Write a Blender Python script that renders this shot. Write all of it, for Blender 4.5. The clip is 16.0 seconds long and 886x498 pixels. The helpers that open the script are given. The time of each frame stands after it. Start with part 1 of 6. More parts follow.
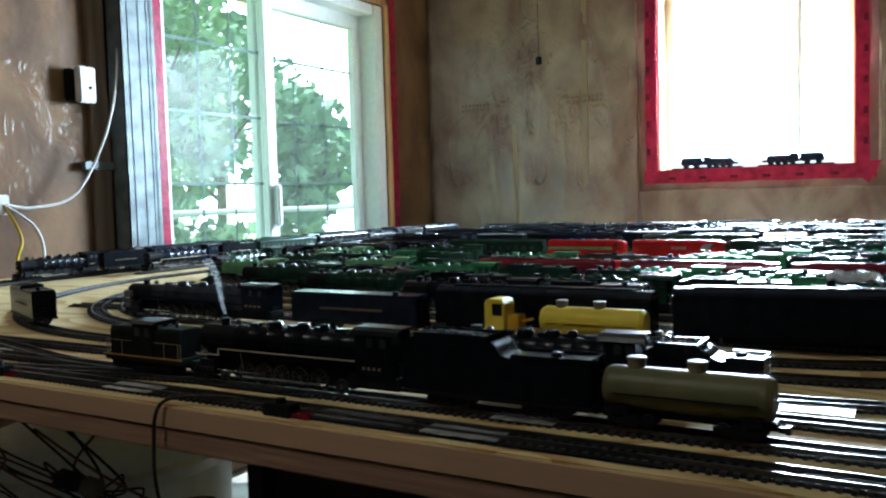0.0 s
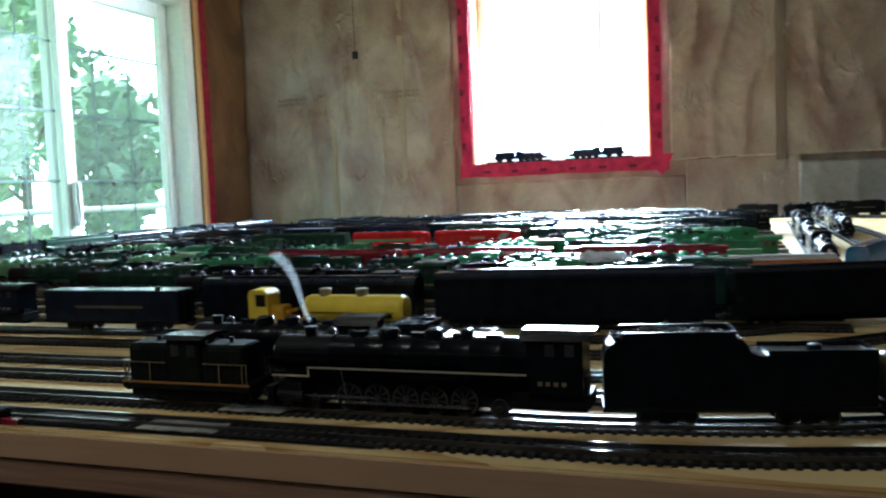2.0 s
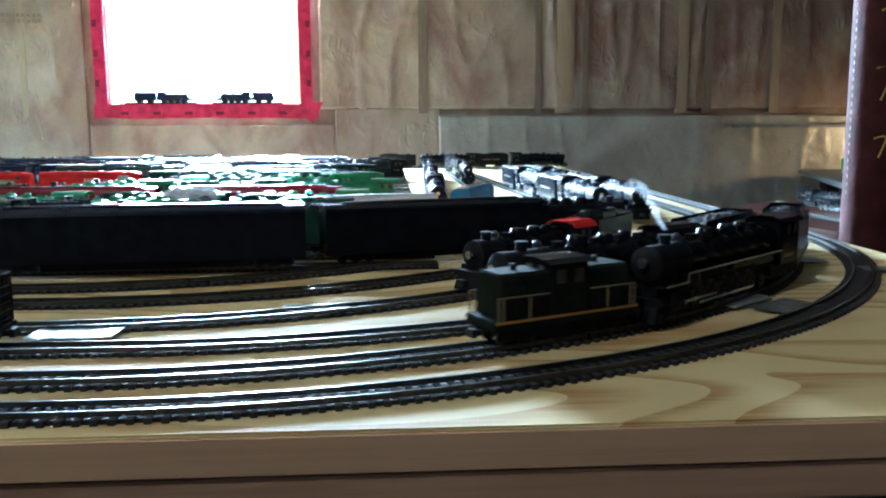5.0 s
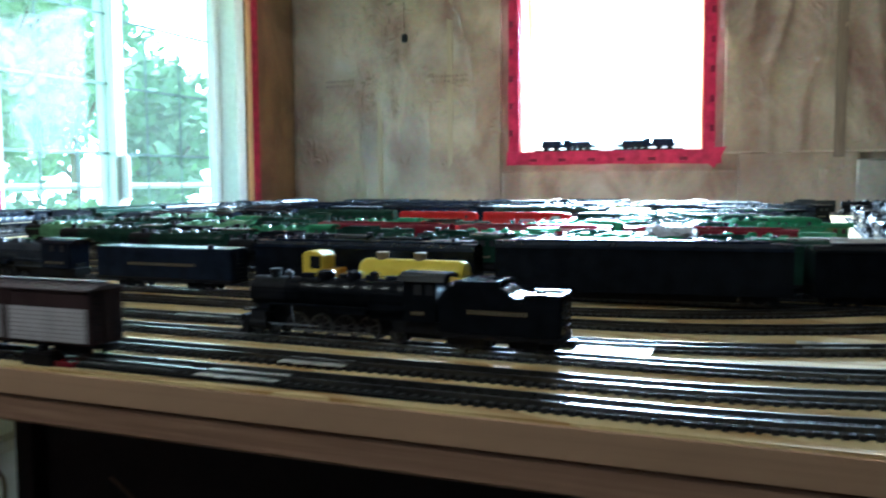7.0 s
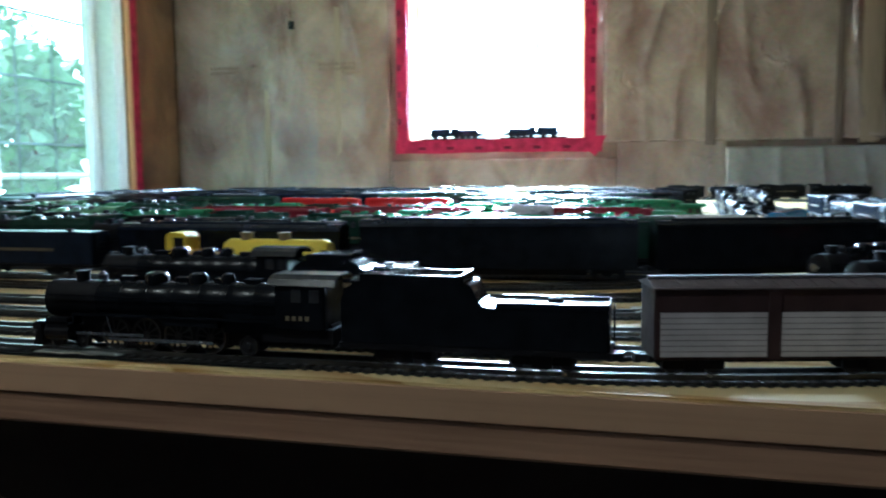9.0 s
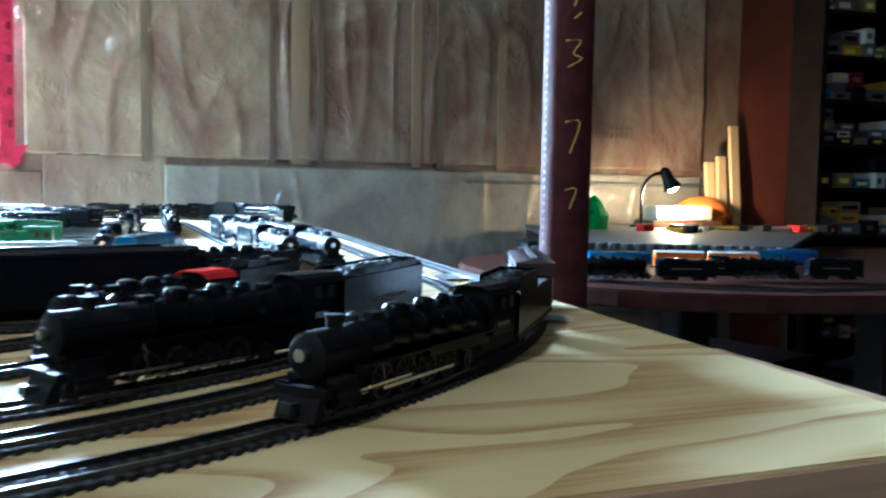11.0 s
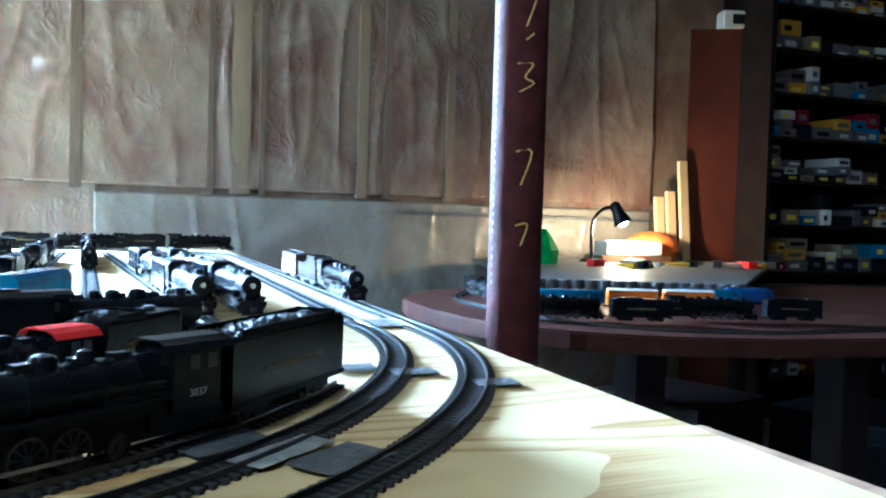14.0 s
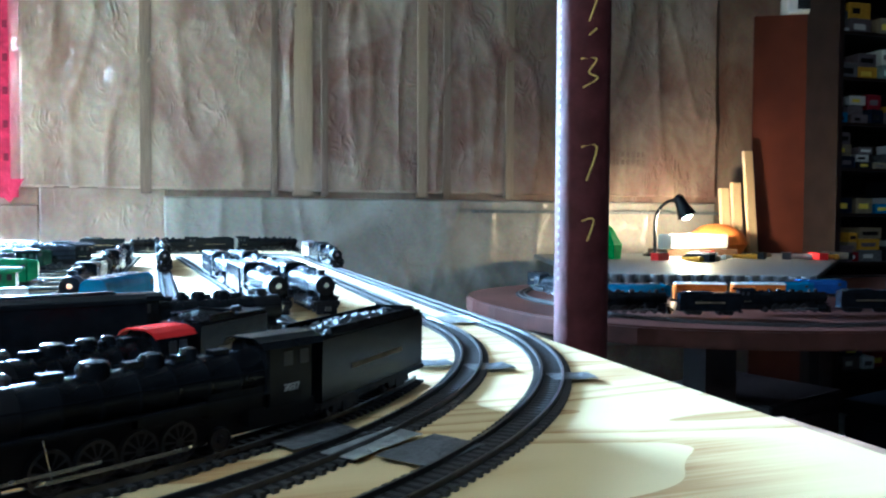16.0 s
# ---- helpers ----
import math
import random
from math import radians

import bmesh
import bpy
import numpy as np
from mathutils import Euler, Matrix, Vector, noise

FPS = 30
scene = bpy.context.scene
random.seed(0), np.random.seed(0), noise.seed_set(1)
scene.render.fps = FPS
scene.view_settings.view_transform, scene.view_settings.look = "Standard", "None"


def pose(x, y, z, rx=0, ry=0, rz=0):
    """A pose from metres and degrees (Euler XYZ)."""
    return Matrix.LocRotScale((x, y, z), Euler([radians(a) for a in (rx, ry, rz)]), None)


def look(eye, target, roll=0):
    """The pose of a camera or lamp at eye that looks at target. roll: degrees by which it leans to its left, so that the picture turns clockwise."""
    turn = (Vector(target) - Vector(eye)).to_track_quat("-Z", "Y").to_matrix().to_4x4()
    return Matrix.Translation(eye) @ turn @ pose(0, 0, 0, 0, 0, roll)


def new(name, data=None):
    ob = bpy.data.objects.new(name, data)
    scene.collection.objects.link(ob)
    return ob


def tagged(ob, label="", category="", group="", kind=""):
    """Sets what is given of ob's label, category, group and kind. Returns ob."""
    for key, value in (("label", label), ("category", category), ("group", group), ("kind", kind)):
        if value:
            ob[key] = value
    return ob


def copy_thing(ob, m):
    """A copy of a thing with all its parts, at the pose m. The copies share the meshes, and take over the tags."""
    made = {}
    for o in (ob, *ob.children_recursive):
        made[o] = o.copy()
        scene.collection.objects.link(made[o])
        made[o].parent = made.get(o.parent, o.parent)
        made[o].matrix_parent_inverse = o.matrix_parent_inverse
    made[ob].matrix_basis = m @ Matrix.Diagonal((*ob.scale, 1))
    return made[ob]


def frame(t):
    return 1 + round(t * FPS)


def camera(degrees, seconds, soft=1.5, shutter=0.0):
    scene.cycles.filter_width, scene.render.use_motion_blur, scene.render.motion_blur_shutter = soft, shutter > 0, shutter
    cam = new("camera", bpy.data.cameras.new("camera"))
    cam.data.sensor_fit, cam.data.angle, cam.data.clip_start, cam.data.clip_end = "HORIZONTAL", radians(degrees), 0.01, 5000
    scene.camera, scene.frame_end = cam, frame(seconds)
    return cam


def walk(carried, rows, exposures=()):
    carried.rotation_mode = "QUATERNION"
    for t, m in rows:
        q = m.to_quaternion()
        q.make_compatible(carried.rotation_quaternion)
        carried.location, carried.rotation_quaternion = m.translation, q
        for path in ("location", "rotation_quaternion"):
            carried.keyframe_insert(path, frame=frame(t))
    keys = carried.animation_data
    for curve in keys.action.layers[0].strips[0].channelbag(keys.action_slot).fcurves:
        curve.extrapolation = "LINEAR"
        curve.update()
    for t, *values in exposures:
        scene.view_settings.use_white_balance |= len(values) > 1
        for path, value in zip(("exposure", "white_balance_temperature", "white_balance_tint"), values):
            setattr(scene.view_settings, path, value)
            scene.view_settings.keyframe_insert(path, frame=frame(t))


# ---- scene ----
cam = camera(56.1, 16.0, 2.1, 0.4)
PATH = [
    (0, (0.1564, -0.1156, 1.0900), (-0.6978, 1.3506, 0.9820), -1.6),
    (0.5, (0.1717, -0.1130, 1.0892), (-0.6383, 1.3779, 0.9829), -2.1),
    (1, (0.1913, -0.1020, 1.0840), (-0.5610, 1.4178, 0.9668), -2.5),
    (1.5, (0.2117, -0.0901, 1.0798), (-0.4360, 1.4773, 0.9566), -2.4),
    (2, (0.2244, -0.0731, 1.0764), (-0.3281, 1.5300, 0.9515), -2.3),
    (2.5, (0.2397, -0.0544, 1.0739), (-0.1768, 1.5886, 0.9413), -2.4),
    (3, (0.2533, -0.0408, 1.0671), (-0.0179, 1.6295, 0.9064), -2.1),
    (3.5, (0.2592, 0.0068, 1.0594), (0.1130, 1.6906, 0.8732), -1.7),
    (4, (0.2822, 0.0110, 1.0552), (0.3170, 1.6975, 0.8435), -1.3),
    (4.2, (0.2924, 0.0068, 1.0534), (0.4054, 1.6864, 0.8155), -0.2),
    (6.3, (0.2771, 0.0136, 1.0509), (0.2762, 1.7017, 0.8512), -0.4),
    (6.5, (0.2338, 0.0306, 1.0458), (-0.0034, 1.7060, 0.8818), -0.9),
    (7, (0.1904, -0.0544, 1.0475), (-0.4335, 1.5215, 0.9081), -0.3),
    (7.5, (0.1793, -0.0782, 1.0441), (-0.5185, 1.4646, 0.8869), -1.4),
    (8, (0.1827, -0.0799, 1.0398), (-0.5100, 1.4646, 0.8877), -0.7),
    (8.5, (0.1997, -0.0739, 1.0390), (-0.3944, 1.5113, 0.8902), -0.2),
    (9, (0.2303, -0.0638, 1.0365), (-0.1946, 1.5742, 0.8767), -0.5),
    (9.5, (0.2712, -0.0493, 1.0365), (0.0774, 1.6312, 0.8716), -0.2),
    (10, (0.3167, -0.0157, 1.0330), (0.3896, 1.6830, 0.8637), 0.1),
    (10.2, (0.3352, 0.0026, 1.0335), (0.5553, 1.6800, 0.8674), 0.2),
    (12.3, (0.4769, 0.2048, 1.0424), (1.1900, 1.7468, 0.9769), 0.8),
    (12.5, (0.4794, 0.2099, 1.0382), (1.1951, 1.7502, 0.9642), 0.6),
    (13, (0.4794, 0.2099, 1.0365), (1.2053, 1.7450, 0.9566), 0.7),
    (13.5, (0.4718, 0.2057, 1.0398), (1.1858, 1.7468, 0.9668), 1.4),
    (14, (0.4641, 0.2031, 1.0424), (1.1475, 1.7586, 0.9871), 1.6),
    (14.5, (0.4599, 0.1981, 1.0441), (1.1237, 1.7620, 0.9914), 1.7),
    (15, (0.4582, 0.2014, 1.0441), (1.0939, 1.7774, 0.9982), 1.9),
    (15.5, (0.4556, 0.1972, 1.0450), (1.0829, 1.7765, 1.0025), 1.0),
    (16, (0.4488, 0.1963, 1.0424), (1.0200, 1.7960, 0.9804), 0.3),
]
walk(cam, [(t, look(eye, target, roll)) for t, eye, target, roll in PATH],
     [(0, 0.85, 5600, 4), (2.0, 1.15, 5500, 3), (3.0, 1.5, 5350, 3), (4.2, 2.05, 4950, 0), (6.3, 2.0, 4950, 0), (7.5, 1.5, 5000, -1), (9.5, 1.65, 4900, -1), (10.2, 2.0, 4700, -1), (12.3, 2.8, 4400, 0), (16, 2.85, 4300, -1)])

# ---- world and large lights ----
world = bpy.data.worlds.new("sky")
scene.world = world
world.use_nodes = True
_n = world.node_tree.nodes
_sky = _n.new("ShaderNodeTexSky")
_sky.sky_type = "NISHITA"
_sky.sun_disc = False
_sky.sun_elevation, _sky.sun_rotation = radians(58), radians(127)
world.node_tree.links.new(_sky.outputs["Color"], _n["Background"].inputs["Color"])
_n["Background"].inputs["Strength"].default_value = 0.15
sun = new("sun", bpy.data.lights.new("sun", "SUN"))
sun.data.energy, sun.data.angle, sun.data.color = 4.5, radians(3), (1.0, 0.97, 0.92)
sun.matrix_world = look((-4, -3, 9), (0, 0, 0))


def area_lamp(name, place, target, w, h, power, color, spread=150):
    lamp = new(name, bpy.data.lights.new(name, "AREA"))
    lamp.data.shape, lamp.data.size, lamp.data.size_y = "RECTANGLE", w, h
    lamp.data.energy, lamp.data.color = power, color
    lamp.data.spread = radians(spread)
    lamp.matrix_world = look(place, target)
    return lamp


# daylight standing in the window opening
area_lamp("window_daylight", (-0.54, 4.02, 1.66), (-0.50, 0.0, 1.1), 0.8, 0.9, 165, (0.80, 0.91, 1.0))

# bare bulb on the ceiling in the near half of the room
bulb_light = new("ceiling_bulb_light", bpy.data.lights.new("ceiling_bulb_light", "POINT"))
bulb_light.data.energy, bulb_light.data.color, bulb_light.data.shadow_soft_size = 11, (1.0, 0.90, 0.74), 0.05
bulb_light.location = (-0.55, -0.40, 2.40)

# ---- mesh tools ----


def quads(bm, vs, faces):
    v = [bm.verts.new(p) for p in vs]
    for f in faces:
        try:
            bm.faces.new([v[i] for i in f])
        except ValueError:
            pass
    return v


def box(bm, x0, x1, y0, y1, z0, z1, m=None):
    ps = [Vector((x, y, z)) for z in (z0, z1) for y in (y0, y1) for x in (x0, x1)]
    if m is not None:
        ps = [m @ p for p in ps]
    quads(bm, ps, [(0, 2, 3, 1), (4, 5, 7, 6), (0, 1, 5, 4), (1, 3, 7, 5), (3, 2, 6, 7), (2, 0, 4, 6)])


def prism(bm, outline, x0, x1, axis="x", taper=1.0):
    """An outline of (a, b) pairs drawn out along an axis, closed at both ends."""
    n = len(outline)
    ca = sum(a for a, b in outline) / n
    cb = sum(b for a, b in outline) / n
    ps = []
    for k, x in enumerate((x0, x1)):
        for a, b in outline:
            if k:
                a, b = ca + (a - ca) * taper, cb + (b - cb) * taper
            ps.append({"x": (x, a, b), "y": (a, x, b), "z": (a, b, x)}[axis])
    faces = [tuple(range(n)), tuple(range(2 * n - 1, n - 1, -1))]
    faces += [(i, (i + 1) % n, n + (i + 1) % n, n + i) for i in range(n)]
    quads(bm, ps, faces)


def tube(bm, c0, c1, r0, r1=None, seg=14):
    """A round bar from c0 to c1."""
    r1 = r0 if r1 is None else r1
    c0, c1 = Vector(c0), Vector(c1)
    d = (c1 - c0).normalized()
    u = d.orthogonal().normalized()
    w = d.cross(u)
    ps = []
    for c, r in ((c0, r0), (c1, r1)):
        ps += [c + (u * math.cos(a) + w * math.sin(a)) * r for a in (2 * math.pi * i / seg for i in range(seg))]
    faces = [tuple(range(seg - 1, -1, -1)), tuple(range(seg, 2 * seg))]
    faces += [(i, (i + 1) % seg, seg + (i + 1) % seg, seg + i) for i in range(seg)]
    quads(bm, ps, faces)


def lathe(bm, prof, seg=16, m=None):
    """A turned shape about z from (radius, height) pairs."""
    ps, faces = [], []
    for r, z in prof:
        for i in range(seg):
            a = 2 * math.pi * i / seg
            p = Vector((r * math.cos(a), r * math.sin(a), z))
            ps.append(m @ p if m is not None else p)
    for k in range(len(prof) - 1):
        for i in range(seg):
            j = (i + 1) % seg
            faces.append((k * seg + i, k * seg + j, (k + 1) * seg + j, (k + 1) * seg + i))
    faces.append(tuple(range(seg - 1, -1, -1)))
    faces.append(tuple((len(prof) - 1) * seg + i for i in range(seg)))
    quads(bm, ps, faces)


def wire(bm, pts, r, seg=6):
    """A bent round wire through points."""
    pts = [Vector(p) for p in pts]
    rings = []
    u = None
    for i, p in enumerate(pts):
        d = (pts[min(i + 1, len(pts) - 1)] - pts[max(i - 1, 0)]).normalized()
        u = d.orthogonal().normalized() if u is None else (u - d * u.dot(d)).normalized()
        w = d.cross(u)
        rings.append([bm.verts.new(p + (u * math.cos(a) + w * math.sin(a)) * r)
                      for a in (2 * math.pi * k / seg for k in range(seg))])
    for a, b in zip(rings, rings[1:]):
        for k in range(seg):
            bm.faces.new((a[k], a[(k + 1) % seg], b[(k + 1) % seg], b[k]))
    bm.faces.new(rings[0][::-1])
    bm.faces.new(rings[-1])


def curve_pts(ctrl, n=10):
    """Points on a smooth line through control points."""
    c = [Vector(p) for p in ctrl]
    c = [c[0]] + c + [c[-1]]
    out = []
    for i in range(1, len(c) - 2):
        for k in range(n):
            t = k / n
            a, b, d, e = c[i - 1], c[i], c[i + 1], c[i + 2]
            out.append(0.5 * ((2 * b) + (d - a) * t + (2 * a - 5 * b + 4 * d - e) * t * t + (3 * b - a - 3 * d + e) * t ** 3))
    out.append(c[-2])
    return out


def finish(bm, name, material, bevel=0.0, smooth=False):
    bmesh.ops.recalc_face_normals(bm, faces=bm.faces)
    if bevel:
        bmesh.ops.bevel(bm, geom=[e for e in bm.edges if len(e.link_faces) == 2 and e.calc_face_angle(0) > 0.6],
                        offset=bevel, segments=2, affect="EDGES", clamp_overlap=True)
    me = bpy.data.meshes.new(name)
    bm.to_mesh(me)
    bm.free()
    if smooth:
        for p in me.polygons:
            p.use_smooth = True
        me.set_sharp_from_angle(angle=radians(40))
    me.materials.append(material)
    return me


def part(name, bm, material, parent=None, label="", bevel=0.0, smooth=False):
    ob = new(name, finish(bm, name, material, bevel, smooth))
    if parent is not None:
        ob.parent = parent
    if label:
        tagged(ob, label)
    return ob


def empty(name, m=None):
    ob = new(name)
    ob.empty_display_size = 0.02
    if m is not None:
        ob.matrix_basis = m
    return ob


# ---- materials ----


def mat(name, color, rough=0.5, metal=0.0, vary=0.15, scale=40.0, bump=0.0, bump_scale=200.0, coat=0.0, spec=0.13, other=None, objrand=0.0):
    m = bpy.data.materials.new(name)
    m.use_nodes = True
    nt = m.node_tree
    b = nt.nodes["Principled BSDF"]
    b.inputs["Roughness"].default_value, b.inputs["Metallic"].default_value = rough, metal
    b.inputs["Coat Weight"].default_value = coat
    b.inputs["Specular IOR Level"].default_value = spec
    tc = nt.nodes.new("ShaderNodeTexCoord")
    no = nt.nodes.new("ShaderNodeTexNoise")
    no.inputs["Scale"].default_value, no.inputs["Detail"].default_value = scale, 5
    nt.links.new(tc.outputs["Object"], no.inputs["Vector"])
    mix = nt.nodes.new("ShaderNodeMix")
    mix.data_type = "RGBA"
    c2 = other or tuple(c * (1 - vary) for c in color)
    c1 = color if other else tuple(min(1, c * (1 + vary)) for c in color)
    mix.inputs["A"].default_value, mix.inputs["B"].default_value = (*c1, 1), (*c2, 1)
    ramp = nt.nodes.new("ShaderNodeMapRange")
    ramp.inputs["From Min"].default_value, ramp.inputs["From Max"].default_value = 0.35, 0.65
    nt.links.new(no.outputs["Fac"], ramp.inputs["Value"])
    nt.links.new(ramp.outputs["Result"], mix.inputs["Factor"])
    out = mix.outputs["Result"]
    if objrand:
        oi = nt.nodes.new("ShaderNodeObjectInfo")
        mr = nt.nodes.new("ShaderNodeMapRange")
        mr.inputs["To Min"].default_value, mr.inputs["To Max"].default_value = 1 - objrand, 1 + objrand
        nt.links.new(oi.outputs["Random"], mr.inputs["Value"])
        hs = nt.nodes.new("ShaderNodeHueSaturation")
        nt.links.new(mr.outputs["Result"], hs.inputs["Value"])
        nt.links.new(out, hs.inputs["Color"])
        out = hs.outputs["Color"]
    nt.links.new(out, b.inputs["Base Color"])
    n2 = nt.nodes.new("ShaderNodeTexNoise")
    n2.inputs["Scale"].default_value, n2.inputs["Detail"].default_value = bump_scale, 4
    nt.links.new(tc.outputs["Object"], n2.inputs["Vector"])
    rr = nt.nodes.new("ShaderNodeMapRange")
    rr.inputs["To Min"].default_value, rr.inputs["To Max"].default_value = max(0.03, rough * 0.75), min(1, rough * 1.25)
    nt.links.new(n2.outputs["Fac"], rr.inputs["Value"])
    nt.links.new(rr.outputs["Result"], b.inputs["Roughness"])
    if bump:
        bp = nt.nodes.new("ShaderNodeBump")
        bp.inputs["Strength"].default_value, bp.inputs["Distance"].default_value = bump, 0.01
        nt.links.new(n2.outputs["Fac"], bp.inputs["Height"])
        nt.links.new(bp.outputs["Normal"], b.inputs["Normal"])
    return m


def glow(name, color, strength):
    m = bpy.data.materials.new(name)
    m.use_nodes = True
    b = m.node_tree.nodes["Principled BSDF"]
    b.inputs["Base Color"].default_value = (*color, 1)
    b.inputs["Emission Color"].default_value, b.inputs["Emission Strength"].default_value = (*color, 1), strength
    return m


def glass(name, tint=(1, 1, 1), rough=0.0):
    m = bpy.data.materials.new(name)
    m.use_nodes = True
    nt = m.node_tree
    nt.nodes.remove(nt.nodes["Principled BSDF"])
    tr, gl, mx = (nt.nodes.new(k) for k in ("ShaderNodeBsdfTransparent", "ShaderNodeBsdfGlossy", "ShaderNodeMixShader"))
    mx.inputs["Fac"].default_value = 0.003
    tr.inputs["Color"].default_value = (*tint, 1)
    gl.inputs["Roughness"].default_value = rough
    nt.links.new(tr.outputs["BSDF"], mx.inputs[1])
    nt.links.new(gl.outputs["BSDF"], mx.inputs[2])
    # uneven translucent layer mixed into the pane, hazing the view outdoors
    veil, m2 = nt.nodes.new("ShaderNodeBsdfTranslucent"), nt.nodes.new("ShaderNodeMixShader")
    veil.inputs["Color"].default_value = (0.9, 0.95, 0.92, 1)
    no, rp = nt.nodes.new("ShaderNodeTexNoise"), nt.nodes.new("ShaderNodeMapRange")
    no.inputs["Scale"].default_value, no.inputs["Detail"].default_value = 3.0, 5
    rp.inputs["To Min"].default_value, rp.inputs["To Max"].default_value = 0.02, 0.07
    nt.links.new(no.outputs["Fac"], rp.inputs["Value"])
    nt.links.new(rp.outputs["Result"], m2.inputs["Fac"])
    nt.links.new(mx.outputs["Shader"], m2.inputs[1])
    nt.links.new(veil.outputs["BSDF"], m2.inputs[2])
    nt.links.new(m2.outputs["Shader"], nt.nodes["Material Output"].inputs["Surface"])
    return m


def film_over(name, c_a, c_b, c_stud, gloss=0.9, wrinkle=0.6, rough=0.22, stretch=(1, 1, 0.35)):
    """Fibre batts behind clear plastic film: blotched fibre, darker uprights, glossy wrinkles."""
    m = bpy.data.materials.new(name)
    m.use_nodes = True
    nt = m.node_tree
    L, N = nt.links.new, nt.nodes.new
    b = nt.nodes["Principled BSDF"]
    tc = N("ShaderNodeTexCoord")
    mp = N("ShaderNodeMapping")
    mp.inputs["Scale"].default_value = stretch
    L(tc.outputs["Object"], mp.inputs["Vector"])
    n1 = N("ShaderNodeTexNoise")
    n1.inputs["Scale"].default_value, n1.inputs["Detail"].default_value, n1.inputs["Distortion"].default_value = 4.0, 8, 0.8
    L(mp.outputs["Vector"], n1.inputs["Vector"])
    r1 = N("ShaderNodeMapRange")
    r1.inputs["From Min"].default_value, r1.inputs["From Max"].default_value = 0.34, 0.66
    L(n1.outputs["Fac"], r1.inputs["Value"])
    mx = N("ShaderNodeMix")
    mx.data_type = "RGBA"
    mx.inputs["A"].default_value, mx.inputs["B"].default_value = (*c_a, 1), (*c_b, 1)
    L(r1.outputs["Result"], mx.inputs["Factor"])
    n4 = N("ShaderNodeTexNoise")
    n4.inputs["Scale"].default_value, n4.inputs["Detail"].default_value = 60.0, 6
    L(tc.outputs["Object"], n4.inputs["Vector"])
    mul = N("ShaderNodeMix")
    mul.data_type, mul.blend_type = "RGBA", "MULTIPLY"
    mul.inputs["Factor"].default_value = 0.45
    L(mx.outputs["Result"], mul.inputs["A"])
    L(n4.outputs["Color"], mul.inputs["B"])
    # milky patches where the film lies close
    n5 = N("ShaderNodeTexNoise")
    n5.inputs["Scale"].default_value, n5.inputs["Detail"].default_value, n5.inputs["Distortion"].default_value = 2.2, 6, 1.5
    L(tc.outputs["Object"], n5.inputs["Vector"])
    r5 = N("ShaderNodeMapRange")
    r5.inputs["From Min"].default_value, r5.inputs["From Max"].default_value, r5.inputs["To Max"].default_value = 0.5, 0.75, 0.5
    L(n5.outputs["Fac"], r5.inputs["Value"])
    milk = N("ShaderNodeMix")
    milk.data_type = "RGBA"
    milk.inputs["B"].default_value = (*c_stud, 1)
    L(r5.outputs["Result"], milk.inputs["Factor"])
    L(mul.outputs["Result"], milk.inputs["A"])
    L(milk.outputs["Result"], b.inputs["Base Color"])
    b.inputs["Roughness"].default_value = 0.85
    b.inputs["Coat Weight"].default_value, b.inputs["Coat Roughness"].default_value = gloss, rough
    # wrinkles
    n2 = N("ShaderNodeTexNoise")
    n2.inputs["Scale"].default_value, n2.inputs["Detail"].default_value, n2.inputs["Distortion"].default_value = 13.0, 6, 3.0
    n2.noise_type = "RIDGED_MULTIFRACTAL"
    L(mp.outputs["Vector"], n2.inputs["Vector"])
    n6 = N("ShaderNodeTexNoise")
    n6.inputs["Scale"].default_value, n6.inputs["Detail"].default_value, n6.inputs["Distortion"].default_value = 3.0, 3, 1.0
    L(tc.outputs["Object"], n6.inputs["Vector"])
    r6 = N("ShaderNodeMapRange")
    r6.inputs["From Min"].default_value, r6.inputs["From Max"].default_value, r6.inputs["To Min"].default_value, r6.inputs["To Max"].default_value = 0.48, 0.68, 0.12, 1.6
    L(n6.outputs["Fac"], r6.inputs["Value"])
    crease = N("ShaderNodeMath")
    crease.operation = "MULTIPLY"
    L(n2.outputs["Fac"], crease.inputs[0])
    L(r6.outputs["Result"], crease.inputs[1])
    bp = N("ShaderNodeBump")
    bp.inputs["Strength"].default_value, bp.inputs["Distance"].default_value = wrinkle, 0.03
    L(crease.outputs["Value"], bp.inputs["Height"])
    L(bp.outputs["Normal"], b.inputs["Coat Normal"])
    bq = N("ShaderNodeBump")
    bq.inputs["Strength"].default_value, bq.inputs["Distance"].default_value = 0.5, 0.02
    L(n1.outputs["Fac"], bq.inputs["Height"])
    L(bq.outputs["Normal"], b.inputs["Normal"])
    return m


